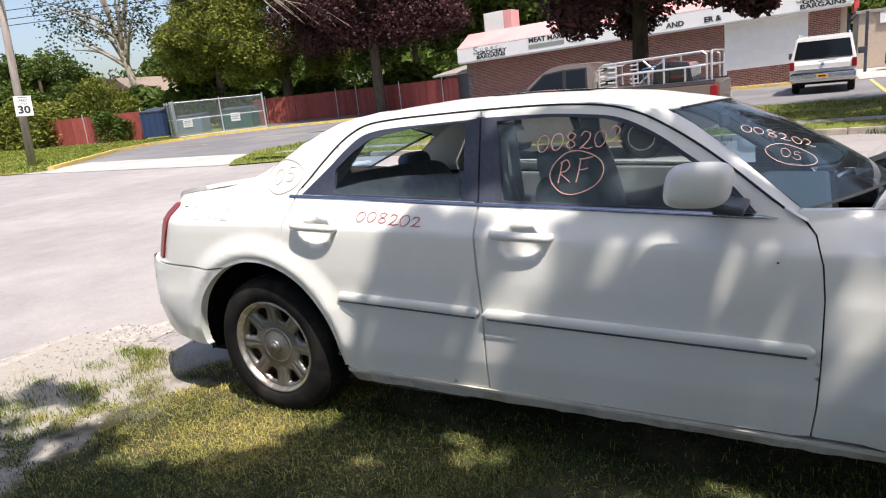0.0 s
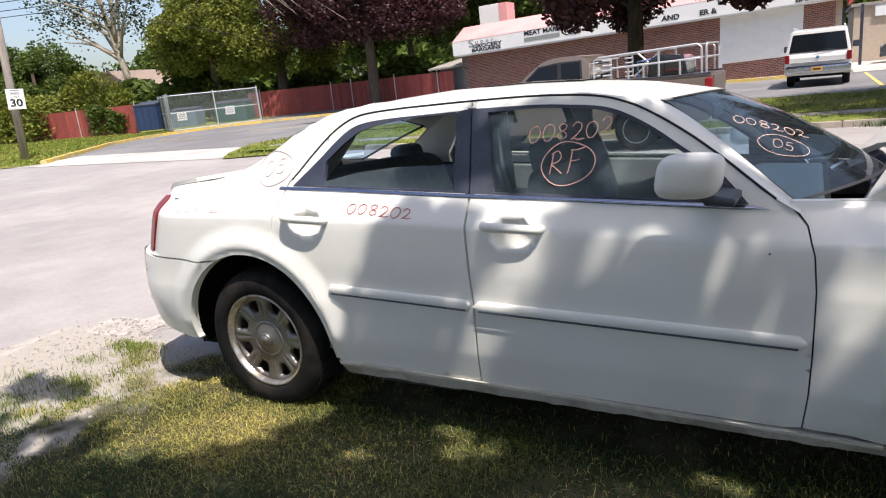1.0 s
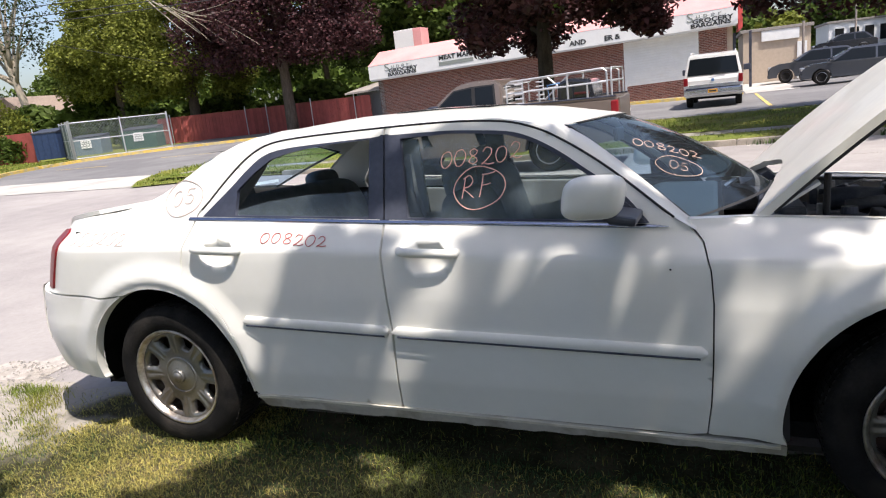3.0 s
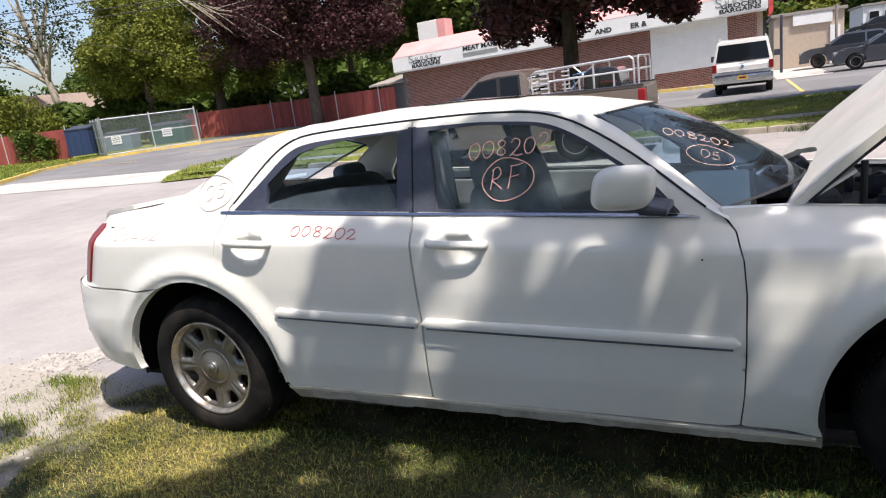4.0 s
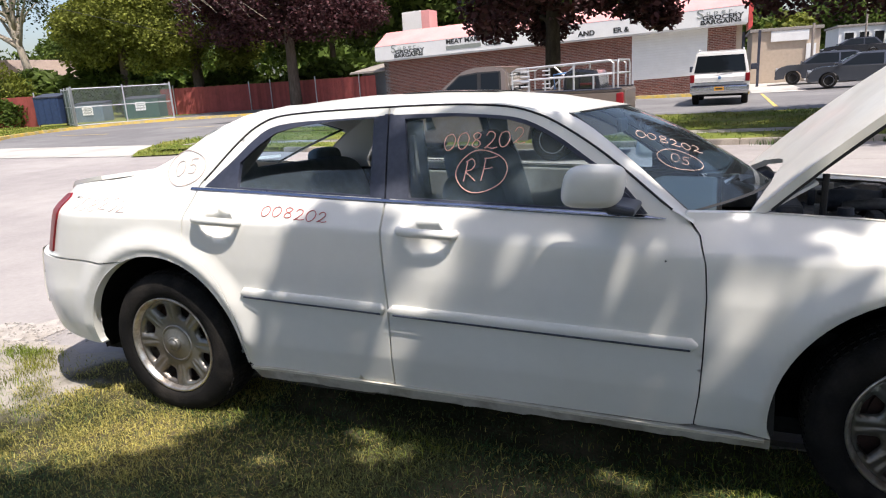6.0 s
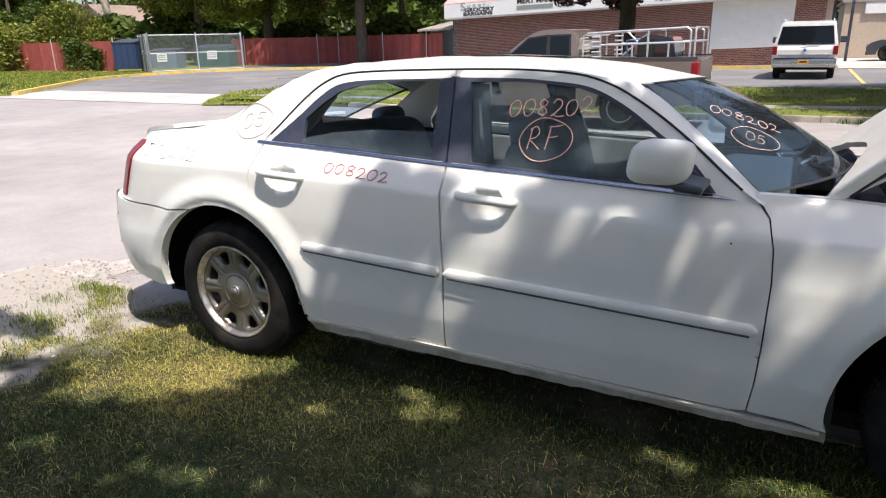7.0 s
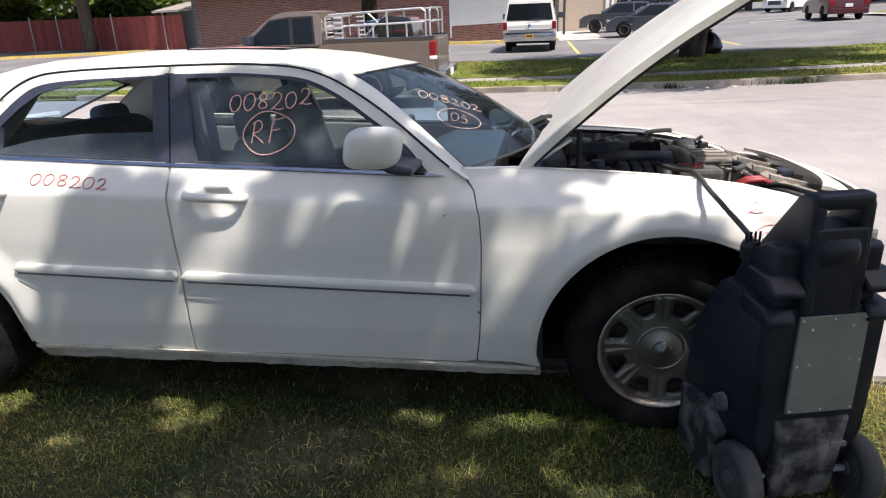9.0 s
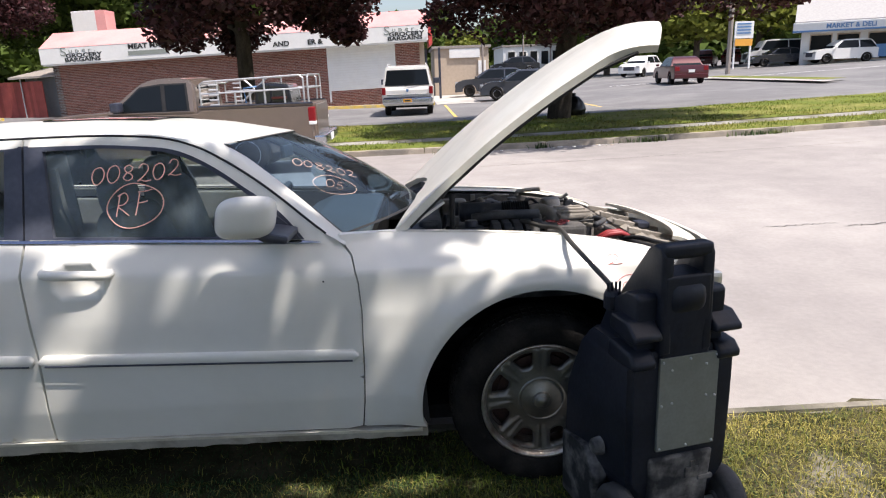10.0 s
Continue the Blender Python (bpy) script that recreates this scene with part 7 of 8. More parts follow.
def make_suv():
    v = thing("sport_utility_vehicle", "white full-size sport utility vehicle parked facing the store", "car", at=(2.42, 26.75, rise(2.42, 26.75)), turn=88)
    L, W, H, h = 5.0, 1.98, 1.92, 0.99
    top = [(-2.45, 0.50), (-2.47, 0.98), (-2.42, 1.12), (0.9, 1.12), (1.2, 1.10), (2.2, 1.02), (2.42, 0.9), (2.48, 0.55)]
    bm = prism(body_outline(top, (-1.5, 1.55), 0.45, 0.36), -h, h, "y")
    bmesh.ops.bevel(bm, geom=[e for e in bm.edges if abs(e.verts[0].co.y - e.verts[1].co.y) < 1e-5], offset=0.05, segments=2, affect='EDGES', clamp_overlap=True)
    part("body", bm, WHITE_CAR, v)
    c = part("cabin", tapered([(-2.42, 1.10), (-2.30, 1.86), (-1.0, H), (0.3, 1.88), (1.0, 1.10)], 0.97, 0.80, 1.1, H), WHITE_CAR, v)
    pane_on("rear_window", [(-2.425, -0.86, 1.16), (-2.325, -0.76, 1.74), (-2.325, 0.76, 1.74), (-2.425, 0.86, 1.16)], c)
    for s in (-1, 1):
        for a, b in ((-2.15, -1.2), (-1.1, -0.1), (0.0, 0.75)):
            q = [(a, s * 0.967, 1.17), (b, s * 0.967, 1.17), (min(b, 0.5), s * 0.845, 1.74), (a, s * 0.845, 1.74)]
            pane_on("side_window", q if s < 0 else q[::-1], c)
        for x in (-1.5, 1.55):
            road_wheel(v, x, s * 0.84, 0.38, None, s)
        part("tail_lamp", box(-2.49, -2.36, s * 0.985, s * 0.84, 0.82, 1.10, 0.02), TAIL_RED, v, "red tail lamp")
        part("roof_rail", tube([(-2.1, s * 0.74, 1.92), (-1.9, s * 0.74, 1.96), (-0.2, s * 0.74, 1.96), (0.0, s * 0.74, 1.92)], 0.02, 6), WHITE_CAR, v)
        part("door_mirror", box(0.75, 0.93, s * 1.0, s * 1.26, 1.15, 1.38, 0.04), BLACK_TRIM, v)
    part("rear_bumper", box(-2.62, -2.40, -0.97, 0.97, 0.48, 0.70, 0.05), CHROME, v, "bright rear bumper")
    part("bumper_step", box(-2.63, -2.45, -0.90, 0.90, 0.70, 0.725, 0.005), BLACK_TRIM, v)
    p = part("number_plate", box(-2.64, -2.62, -0.16, 0.16, 0.53, 0.66), ORANGE_PLATE, v, "orange number plate")
    part("plate_bar", box(-2.645, -2.64, -0.11, 0.11, 0.57, 0.62), INK, p)
    part("tailgate_trim", box(-2.49, -2.465, -0.80, 0.80, 0.80, 0.83, 0.004), CHROME, v)
    part("badge", lathe([(0.0, -2.495), (0.05, -2.495), (0.055, -2.48)], 16, "x", (0, 0.0, 0.97)), BLUE_SIGN, v)
    part("rear_wiper", tube([(-2.47, 0.1, 1.14), (-2.46, -0.2, 1.20), (-2.45, -0.45, 1.18)], 0.012, 5), BLACK_RUBBER, v)
    part("underbody", box(-2.3, 2.2, -0.8, 0.8, 0.32, 0.45), WELL, v)
    return v


make_suv()


def make_truck():
    t = thing("pickup_truck", "tan extended-cab pickup truck parked at the far kerb", "truck", at=(-0.19, 0.0, 0.0))
    y0, y1 = 9.0, 10.72
    # body sides run along x, the front to the left
    def side_panel(outline):
        bm = prism(outline, y0, y1, "y")
        bmesh.ops.bevel(bm, geom=[e for e in bm.edges if abs(e.verts[0].co.y - e.verts[1].co.y) < 1e-5 and min(v.co.z for v in e.verts) > 0.5], offset=0.05, segments=3, affect='EDGES', clamp_overlap=True)
        return bm
    def arch(cx):
        return [(cx + 0.42 * math.cos(radians(a)), max(0.36, 0.36 + 0.42 * math.sin(radians(a)))) for a in range(0, 181, 20)]
    lower = [(1.08, 0.45), (1.14, 0.60), (1.13, 1.14), (-0.72, 1.14), (-0.78, 1.08), (-2.25, 1.10), (-3.7, 1.02), (-3.95, 0.86), (-4.0, 0.45)] + arch(-2.89)[::-1] + arch(-0.02)[::-1]
    b = part("body", side_panel(lower), TAN_PAINT, t)
    b.data.shade_smooth()
    b.data.set_sharp_from_angle(angle=radians(38))
    yc = (y0 + y1) / 2
    cab = tapered([(-0.78, 1.05), (-0.785, 1.451), (-0.81, 1.538), (-0.87, 1.585), (-1.0, 1.616), (-1.2, 1.625), (-1.42, 1.616), (-1.58, 1.585), (-1.72, 1.512), (-2.30, 1.05)], 0.84, 0.70, 1.05, 1.625)
    c = part("cab", cab, TAN_PAINT, t, matrix=Matrix.Translation((0, yc, 0)))
    c.data.shade_smooth()
    c.data.set_sharp_from_angle(angle=radians(38))
    wid = lambda z: 0.84 - 0.14 * (z - 1.05) / 0.575
    for s in (-1, 1):
        for pts in ([(-1.32, 1.12), (-2.08, 1.12), (-1.66, 1.477), (-1.34, 1.512)], [(-0.92, 1.12), (-1.25, 1.12), (-1.27, 1.512), (-0.95, 1.520)]):
            q = [(x, yc + s * (wid(z) + 0.012), z) for x, z in pts]
            pane_on("side_window", q if s > 0 else q[::-1], c)
        surround = [(x, yc + s * (wid(z) + 0.002), z) for x, z in [(-0.88, 1.095), (-2.13, 1.095), (-1.68, 1.498), (-1.34, 1.538), (-0.92, 1.542)]]
        pane_on("window_surround", surround if s > 0 else surround[::-1], c, BLACK_RUBBER)
        part("door_mirror", box(-2.06, -1.92, yc + s * 0.86, yc + s * 1.08, 1.12, 1.27, 0.03), BLACK_TRIM, t)
        for x in (-0.02, -2.89):
            road_wheel(t, x, yc + s * 0.76, 0.35, None, s)
        lamp = part("tail_lamp", box(1.03, 1.15, yc + s * 0.868, yc + s * 0.72, 0.80, 1.09, 0.03, 3), TAIL_RED, t, "red tail lamp")
        part("reversing_lens", box(1.04, 1.152, yc + s * 0.872, yc + s * 0.73, 0.80, 0.86, 0.01), WHITE_PAINT, lamp)
        # black sheet that stands for the shade inside the arch
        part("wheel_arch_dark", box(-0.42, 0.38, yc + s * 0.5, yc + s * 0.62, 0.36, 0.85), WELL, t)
    pane_on("windscreen", [(-2.22, yc + 0.75, 1.12), (-1.68, yc + 0.66, 1.538), (-1.68, yc - 0.66, 1.538), (-2.22, yc - 0.75, 1.12)], c)
    pane_on("rear_window", [(-0.785, yc - 0.6, 1.2), (-0.80, yc - 0.58, 1.494), (-0.80, yc + 0.58, 1.494), (-0.785, yc + 0.6, 1.2)], c)
    part("tailgate", box(1.13, 1.165, yc - 0.70, yc + 0.70, 0.62, 1.12, 0.012), TAN_PAINT, t, "brown tailgate")
    part("rear_bumper", box(1.10, 1.30, yc - 0.84, yc + 0.84, 0.46, 0.62, 0.03), CHROME, t, "bright step bumper")
    part("number_plate", box(1.30, 1.31, yc - 0.15, yc + 0.15, 0.48, 0.6), WHITE_PAINT, t)
    part("bed_rail", box(-0.74, 1.12, y0 + 0.02, y0 + 0.10, 1.14, 1.165, 0.008), BLACK_TRIM, t)
    part("bed_rail", box(-0.74, 1.12, y1 - 0.10, y1 - 0.02, 1.14, 1.165, 0.008), BLACK_TRIM, t)
    rack = thing("pipe_rack", "white tubular pipe rack over the truck bed", "rack", at=(-0.19, 0.0, 0.0))
    tubes = []
    for y in (y0 + 0.10, y1 - 0.10):
        tubes += [[(-0.70, y, 1.16), (-0.70, y, 1.50), (-0.62, y, 1.545), (0.92, y, 1.60), (0.98, y, 1.55), (0.98, y, 1.16)], [(-0.68, y, 1.35), (0.98, y, 1.39)],
                  [(0.34, y, 1.16), (0.34, y, 1.575)], [(-0.14, y, 1.16), (-0.14, y, 1.37)], [(-0.42, y, 1.16), (-0.42, y, 1.55)], [(0.1, y, 1.16), (0.1, y, 1.37)], [(0.66, y, 1.16), (0.66, y, 1.38)]]
        tubes += [[(-0.55, y - 0.02, 1.17 + 0.08 * k), (-0.40, y - 0.02, 1.17 + 0.08 * k)] for k in range(5)]
    tubes += [[(1.05, y0 + 0.1, 1.16), (1.05, y0 + 0.1, 1.55), (1.05, y0 + 0.18, 1.60), (1.05, y1 - 0.18, 1.60), (1.05, y1 - 0.1, 1.55), (1.05, y1 - 0.1, 1.16)], [(1.05, y0 + 0.1, 1.39), (1.05, y1 - 0.1, 1.39)]]
    for x, z in ((-0.68, 1.51), (-0.14, 1.56), (0.34, 1.575), (0.94, 1.59)):
        tubes.append([(x, y0 + 0.1, z), (x, y1 - 0.1, z)])
    tubes += [[(-0.14, y0 + 0.5, 1.18), (0.3, y0 + 0.5, 1.56)], [(0.30, y0 + 0.6, 1.18), (-0.10, y0 + 0.6, 1.56)]]
    for q in tubes:
        part("pipe", tube(q, 0.017, 6), GALV, rack)
    load = thing("covered_load", "dark machine under a blue cover in the truck bed", "load", at=(-0.19, 0.0, 0.0))
    part("cover", prism([(0.10, 1.10), (0.12, 1.43), (0.30, 1.50), (0.68, 1.45), (0.74, 1.10)], y0 + 0.35, y1 - 0.35, "y", 0.05), NAVY, load)
    part("red_panel", box(0.40, 0.66, y0 + 0.30, y0 + 0.36, 1.22, 1.26, 0.01), MAROON, load)
    part("strap", tube([(0.02, y0 + 0.14, 1.18), (0.0, y0 + 0.14, 1.42), (0.2, y0 + 0.2, 1.44)], 0.015, 5), BLUE_SIGN, load)
    return t


make_truck()

# ---- trees ----


def leaf_mesh(name, centres, size, mat, parent, seed, label="", flat=0.5):
    """Many small leaves, each a folded diamond, strewn at the given places."""
    rng = np.random.default_rng(seed)
    c = np.asarray(centres, float)
    n = len(c)
    a, t = rng.uniform(0, 2 * np.pi, n), rng.normal(0, flat, n)
    u = np.stack([np.cos(a) * np.cos(t), np.sin(a) * np.cos(t), np.sin(t)], 1)
    r = rng.normal(0, 1, (n, 3))
    w = np.cross(u, r)
    w /= np.linalg.norm(w, axis=1)[:, None]
    s = (size * rng.uniform(0.6, 1.35, n))[:, None]
    up = np.cross(u, w) * s * 0.16
    v = np.stack([c - u * s, c + w * s * 0.62 + up, c + u * s, c - w * s * 0.62 + up], 1).reshape(-1, 3)
    i = np.arange(n) * 4
    f = np.concatenate([np.stack([i, i + 1, i + 2], 1), np.stack([i, i + 2, i + 3], 1)])
    me = bpy.data.meshes.new(name)
    me.vertices.add(len(v))
    me.vertices.foreach_set("co", v.ravel())
    me.loops.add(len(f) * 3)
    me.loops.foreach_set("vertex_index", f.ravel())
    me.polygons.add(len(f))
    me.polygons.foreach_set("loop_start", np.arange(len(f)) * 3)
    me.update()
    me.materials.append(mat)
    ob = new(name, me)
    ob.parent = parent
    return tagged(ob, label, kind="stuff")


def make_tree(label, base, height, crown, mat, seed, leaves=9000, size=0.16, bark=None, trunk=0.28, clumps=46, lean=(0, 0), limbs=7, low=0.35, gap=None, squash=1.0, category="tree", lumps=0.16, fork=(0.22, 0.5), skirt=False):
    """A tapered trunk, limbs, and a crown of leaf clumps. crown: half-widths in x, y and z, and its centre's height."""
    rng = np.random.default_rng(seed)
    cx, cy, cz, ch = crown
    t = thing("tree", label, category, "", at=base)
    path = [(0, 0, -0.3), (lean[0] * 0.2, lean[1] * 0.2, height * 0.25), (lean[0] * 0.6, lean[1] * 0.6, height * 0.5), (lean[0], lean[1], height * 0.8)]
    tk = part("trunk", tube(curve_through(path, 4), trunk, 10, radii=list(np.linspace(trunk * 1.15, trunk * 0.35, 13))), bark or BARK, t, smooth=True)
    heads = []
    for k in range(clumps):
        d = rng.normal(0, 1, 3)
        d /= np.linalg.norm(d)
        q = d * rng.uniform(0.45, 1.0) ** 0.6
        if skirt and q[2] < 0:      # wide flat underside
            q[:2] /= max(0.5, math.sqrt(1 - min(q[2] ** 2, 0.9)))
        elif q[2] < -low * 1.6:
            q[2] *= 0.4
        heads.append((lean[0] + q[0] * cx, lean[1] + q[1] * cy, ch + q[2] * cz))
    for k in range(limbs):
        h = heads[k * len(heads) // limbs]
        z0 = height * rng.uniform(*fork)
        s = (lean[0] * z0 / height, lean[1] * z0 / height, z0)
        mid = ((s[0] + h[0]) / 2 + rng.uniform(-0.3, 0.3), (s[1] + h[1]) / 2, (s[2] + h[2]) / 2 + 0.3)
        part("limb", tube(curve_through([s, mid, h], 4), 0.05, 7, radii=list(np.linspace(trunk * 0.42, 0.03, 9))), bark or BARK, t, smooth=True)
    pts = []
    per = leaves // clumps
    for h in heads:
        rad = lumps * (cx + cy + cz) * rng.uniform(0.6, 1.25)
        q = rng.normal(0, 1, (per, 3))
        q /= np.linalg.norm(q, axis=1)[:, None]
        q *= rng.uniform(0.15, 1, (per, 1)) ** 0.5 * rad * np.array([1, 1, 0.7 * squash])
        pts.append(q + h)
    pts = np.concatenate(pts)
    if gap is not None:
        pts = pts[gap(pts + np.array(base))]
    leaf_mesh("crown", pts, size, mat, t, seed, "crown of many small leaves")
    return t


make_tree("broad dark-purple-leaved maple in the grass strip", (-1.85, 16.3, 0.1), 8.4, (3.3, 4.2, 2.5, 4.8), LEAF_PURPLE, 11, 72000, 0.085, BARK_DARK, trunk=0.22, clumps=130, lean=(0.3, -0.8), low=1.0, lumps=0.09, skirt=True)
make_tree("broad dark-purple-leaved maple by the rubbish bag", (6.55, 16.5, 0.15), 8.4, (4.2, 5.4, 2.6, 4.7), LEAF_PURPLE, 12, 84000, 0.085, BARK_DARK, trunk=0.30, clumps=150, lean=(1.0, -1.1), low=1.0, lumps=0.09, skirt=True)
make_tree("tall purple-leaved maple behind the red fence", (-22.8, 35.0, 0.0), 13, (6.2, 4.5, 4.9, 7.4), LEAF_PURPLE, 13, 60000, 0.11, trunk=0.36, clumps=110, lumps=0.11)
dead = thing("dead_bough", "pale leafless bough caught in the purple maple", "branch", at=(-22.8, 35.0, 0.0))
_r = random.Random(21)
for k in range(9):
    a, b = (-5.6 + 0.35 * k, -4.6 + 0.1 * k, 8.6 - 0.15 * k), (-2.4 + 0.55 * k, -4.9, 5.9 + 0.25 * k * (1 if k % 2 else -0.4))
    mid = [(a[j] + b[j]) / 2 + _r.uniform(-0.35, 0.35) for j in range(3)]
    part("twig", tube(curve_through([a, mid, b], 4), 0.03, 5, radii=list(np.linspace(0.055 if k < 3 else 0.03, 0.012, 9))), BARK_PALE, dead, smooth=True)
make_tree("dense green maple behind the bin enclosure", (-33.5, 38.5, 0.0), 14, (5.8, 4.5, 5.8, 7.0), LEAF_OLIVE, 14, 60000, 0.115, trunk=0.4, clumps=110, lumps=0.10)
make_tree("dense green tree with pale leaf edges", (-39.0, 37.0, 0.0), 12, (4.2, 3.6, 4.6, 6.6), LEAF_OLIVE, 15, 40000, 0.115, trunk=0.35, clumps=80, lumps=0.10)
make_tree("half-bare old tree with thin foliage", (-48.0, 36.5, 0.0), 15, (5.5, 4.0, 5.6, 10.5), LEAF_DARK, 16, 3200, 0.13, BARK_PALE, 0.36, clumps=46, limbs=20, lean=(-2.4, 0), fork=(0.36, 0.62))
make_tree("dark green tree behind the store", (-17.0, 47.0, 0.0), 13, (6, 5, 5, 7.5), LEAF_GREEN, 17, 9000, 0.3, clumps=50)
make_tree("dark green tree behind the store stack", (-9.0, 50.0, 0.0), 13, (6, 5, 5, 7.5), LEAF_GREEN, 18, 9000, 0.3, clumps=50)
make_tree("tall green tree behind the fence", (-27.5, 48.0, 0.0), 15, (7, 5, 6.5, 8.0), LEAF_GREEN, 19, 26000, 0.19, clumps=70, lumps=0.12)
make_tree("tall green tree behind the house", (-56.0, 52.0, 0.0), 13, (8, 5, 4.5, 6.0), LEAF_GREEN, 20, 20000, 0.20, clumps=70, lumps=0.12)
make_tree("green tree at the roadside", (-61.0, 36.0, 0.0), 9, (5.5, 4.5, 3.4, 4.6), LEAF_GREEN, 21, 26000, 0.16, clumps=70, lumps=0.12)
for k, (x, y, s) in enumerate(((27.5, 58, 1.0), (21.0, 63, 0.9), (35, 62, 1.2), (16.0, 84, 0.7), (9.0, 88, 0.62), (4.5, 84, 0.55), (44, 60, 1.1))):
    make_tree("rounded green tree beyond the main road", (x, y, 0.6), 9 * s, (5 * s, 4 * s, 3.6 * s, 5.2 * s), LEAF_GREEN if k % 2 else LEAF_OLIVE, 30 + k, 5000, 0.34, clumps=40)


def foliage_bank(name, label, boxes, mat, seed, n, size):
    """Hedges and far woods: heaps of leaves along stretches of ground."""
    rng = np.random.default_rng(seed)
    pts = []
    for (x0, y0, x1, y1, h, d) in boxes:
        ln = math.hypot(x1 - x0, y1 - y0)
        t = rng.uniform(0, 1, n)
        hump = h * (0.55 + 0.45 * np.abs(np.sin(t * ln / 2.3 + seed)) * np.abs(np.cos(t * ln / 5.1)))
        z = rng.uniform(0, 1, n) ** 0.7 * hump
        pts.append(np.stack([x0 + (x1 - x0) * t + rng.normal(0, 0.2, n), y0 + (y1 - y0) * t + rng.uniform(-d, d, n) * (1 - 0.6 * z / h), z], 1))
    ob = leaf_mesh(name, np.concatenate(pts), size, mat, None, seed)
    return tagged(ob, label, "foliage", kind="stuff")


foliage_bank("vine_hedge", "overgrown green vine hedge beside the lawn", [(-58, 27.5, -38.4, 28.2, 4.4, 1.2), (-62, 24.3, -43.4, 25.1, 3.4, 0.9)], LEAF_OLIVE, 51, 14000, 0.13)
foliage_bank("fence_vine", "green vine climbing the red fence", [(-39.5, 26.1, -36.5, 26.35, 2.1, 0.25)], LEAF_GREEN, 52, 1200, 0.13)
foliage_bank("far_hedge", "dark green shrub belt behind the fence", [(-60, 34, -36, 38, 4.5, 2), (-36, 41, -16, 40, 3.6, 1.5)], LEAF_GREEN, 53, 8000, 0.28)
foliage_bank("far_woods", "distant belt of green woods", [(-260, 130, -40, 110, 15, 8), (-60, 95, 60, 110, 11, 8), (40, 105, 240, 70, 13, 8)], LEAF_GREEN, 54, 14000, 1.0)
house = thing("bungalow", "pale house with a brown hipped roof among trees", "house", at=(-58, 44, 0))
part("wall", box(-4, 4, -3, 3, -0.3, 2.9), BEIGE, house)
part("roof", prism([(-4.6, 2.9), (4.6, 2.9), (1.5, 5.2), (-1.5, 5.2)], -3.4, 3.4, "y"), material("brown_shingle", (0.26, 0.20, 0.16), 0.9, vary=0.15), house)

# unseen trees, added only to hold back sky light from the shaded side
for k, (x, y, s) in enumerate(((-9, -17, 0.8), (15, -17, 0.9), (-18, -16, 0.9))):
    make_tree("unseen green tree added behind the near verge to block sky light", (x, y, 0.0), 10 * s, (4.4 * s, 3.2, 4.2 * s, 5.0 * s), LEAF_GREEN, 60 + k, 5000, 0.34, clumps=44, low=1.0)

# shade tree on the near verge: its crown lets patches of sun through
GAPS = [(-0.39, -0.62, 0.16, 0.05), (-0.20, -0.93, 0.14, 0.06), (0.54, -0.82, 0.12, 0.05), (-0.95, -0.62, 0.16, 0.05), (1.18, -0.03, 0.17, 0.085), (1.04, 0.04, 0.10, 0.06), (1.85, -0.23, 0.12, 0.035), (2.16, 0.03, 0.13, 0.05), (2.58, 0.03, 0.26, 0.07), (2.80, -0.35, 0.15, 0.06), (2.30, -0.52, 0.07, 0.03), (4.2, 0.2, 0.5, 0.4), (4.6, -0.2, 0.7, 0.55), (4.0, 0.1, 0.35, 0.30), (5.6, -0.6, 0.8, 0.4)]
SIDE_GAPS = [(1.85, 0.70, 0.06, 0.22), (1.77, 0.50, 0.06, 0.11), (0.62, 0.62, 0.016, 0.20), (0.74, 0.66, 0.014, 0.22), (0.87, 0.72, 0.016, 0.20), (0.98, 0.62, 0.014, 0.18), (1.10, 0.55, 0.012, 0.18), (1.16, 0.80, 0.014, 0.16), (2.12, 0.50, 0.016, 0.16), (2.24, 0.58, 0.014, 0.18), (1.30, 0.62, 0.020, 0.30), (2.58, 0.80, 0.03, 0.16), (2.72, 0.78, 0.02, 0.14), (2.29, 0.76, 0.022, 0.16), (1.72, 0.86, 0.02, 0.12), (1.60, 0.70, 0.02, 0.12), (-1.05, -0.45, 0.50, 0.26), (-0.45, -0.22, 0.30, 0.18), (-0.30, -0.62, 0.10, 0.07), (4.2, 0.2, 0.5, 0.4), (1.48, 0.92, 0.075, 0.16), (1.38, 0.68, 0.055, 0.22), (1.28, 0.42, 0.05, 0.16), (0.78, 0.94, 0.13, 0.05), (0.68, 0.80, 0.045, 0.14), (0.84, 0.80, 0.025, 0.14), (2.17, 0.88, 0.03, 0.14), (2.06, 0.62, 0.025, 0.14), (2.57, 0.92, 0.09, 0.06), (2.46, 0.72, 0.035, 0.16), (2.42, 0.48, 0.03, 0.14), (2.74, 0.92, 0.07, 0.07), (1.90, 0.98, 0.10, 0.03), (2.98, 0.88, 0.22, 0.13), (3.30, 0.86, 0.22, 0.14), (2.95, 0.98, 0.5, 0.05)]


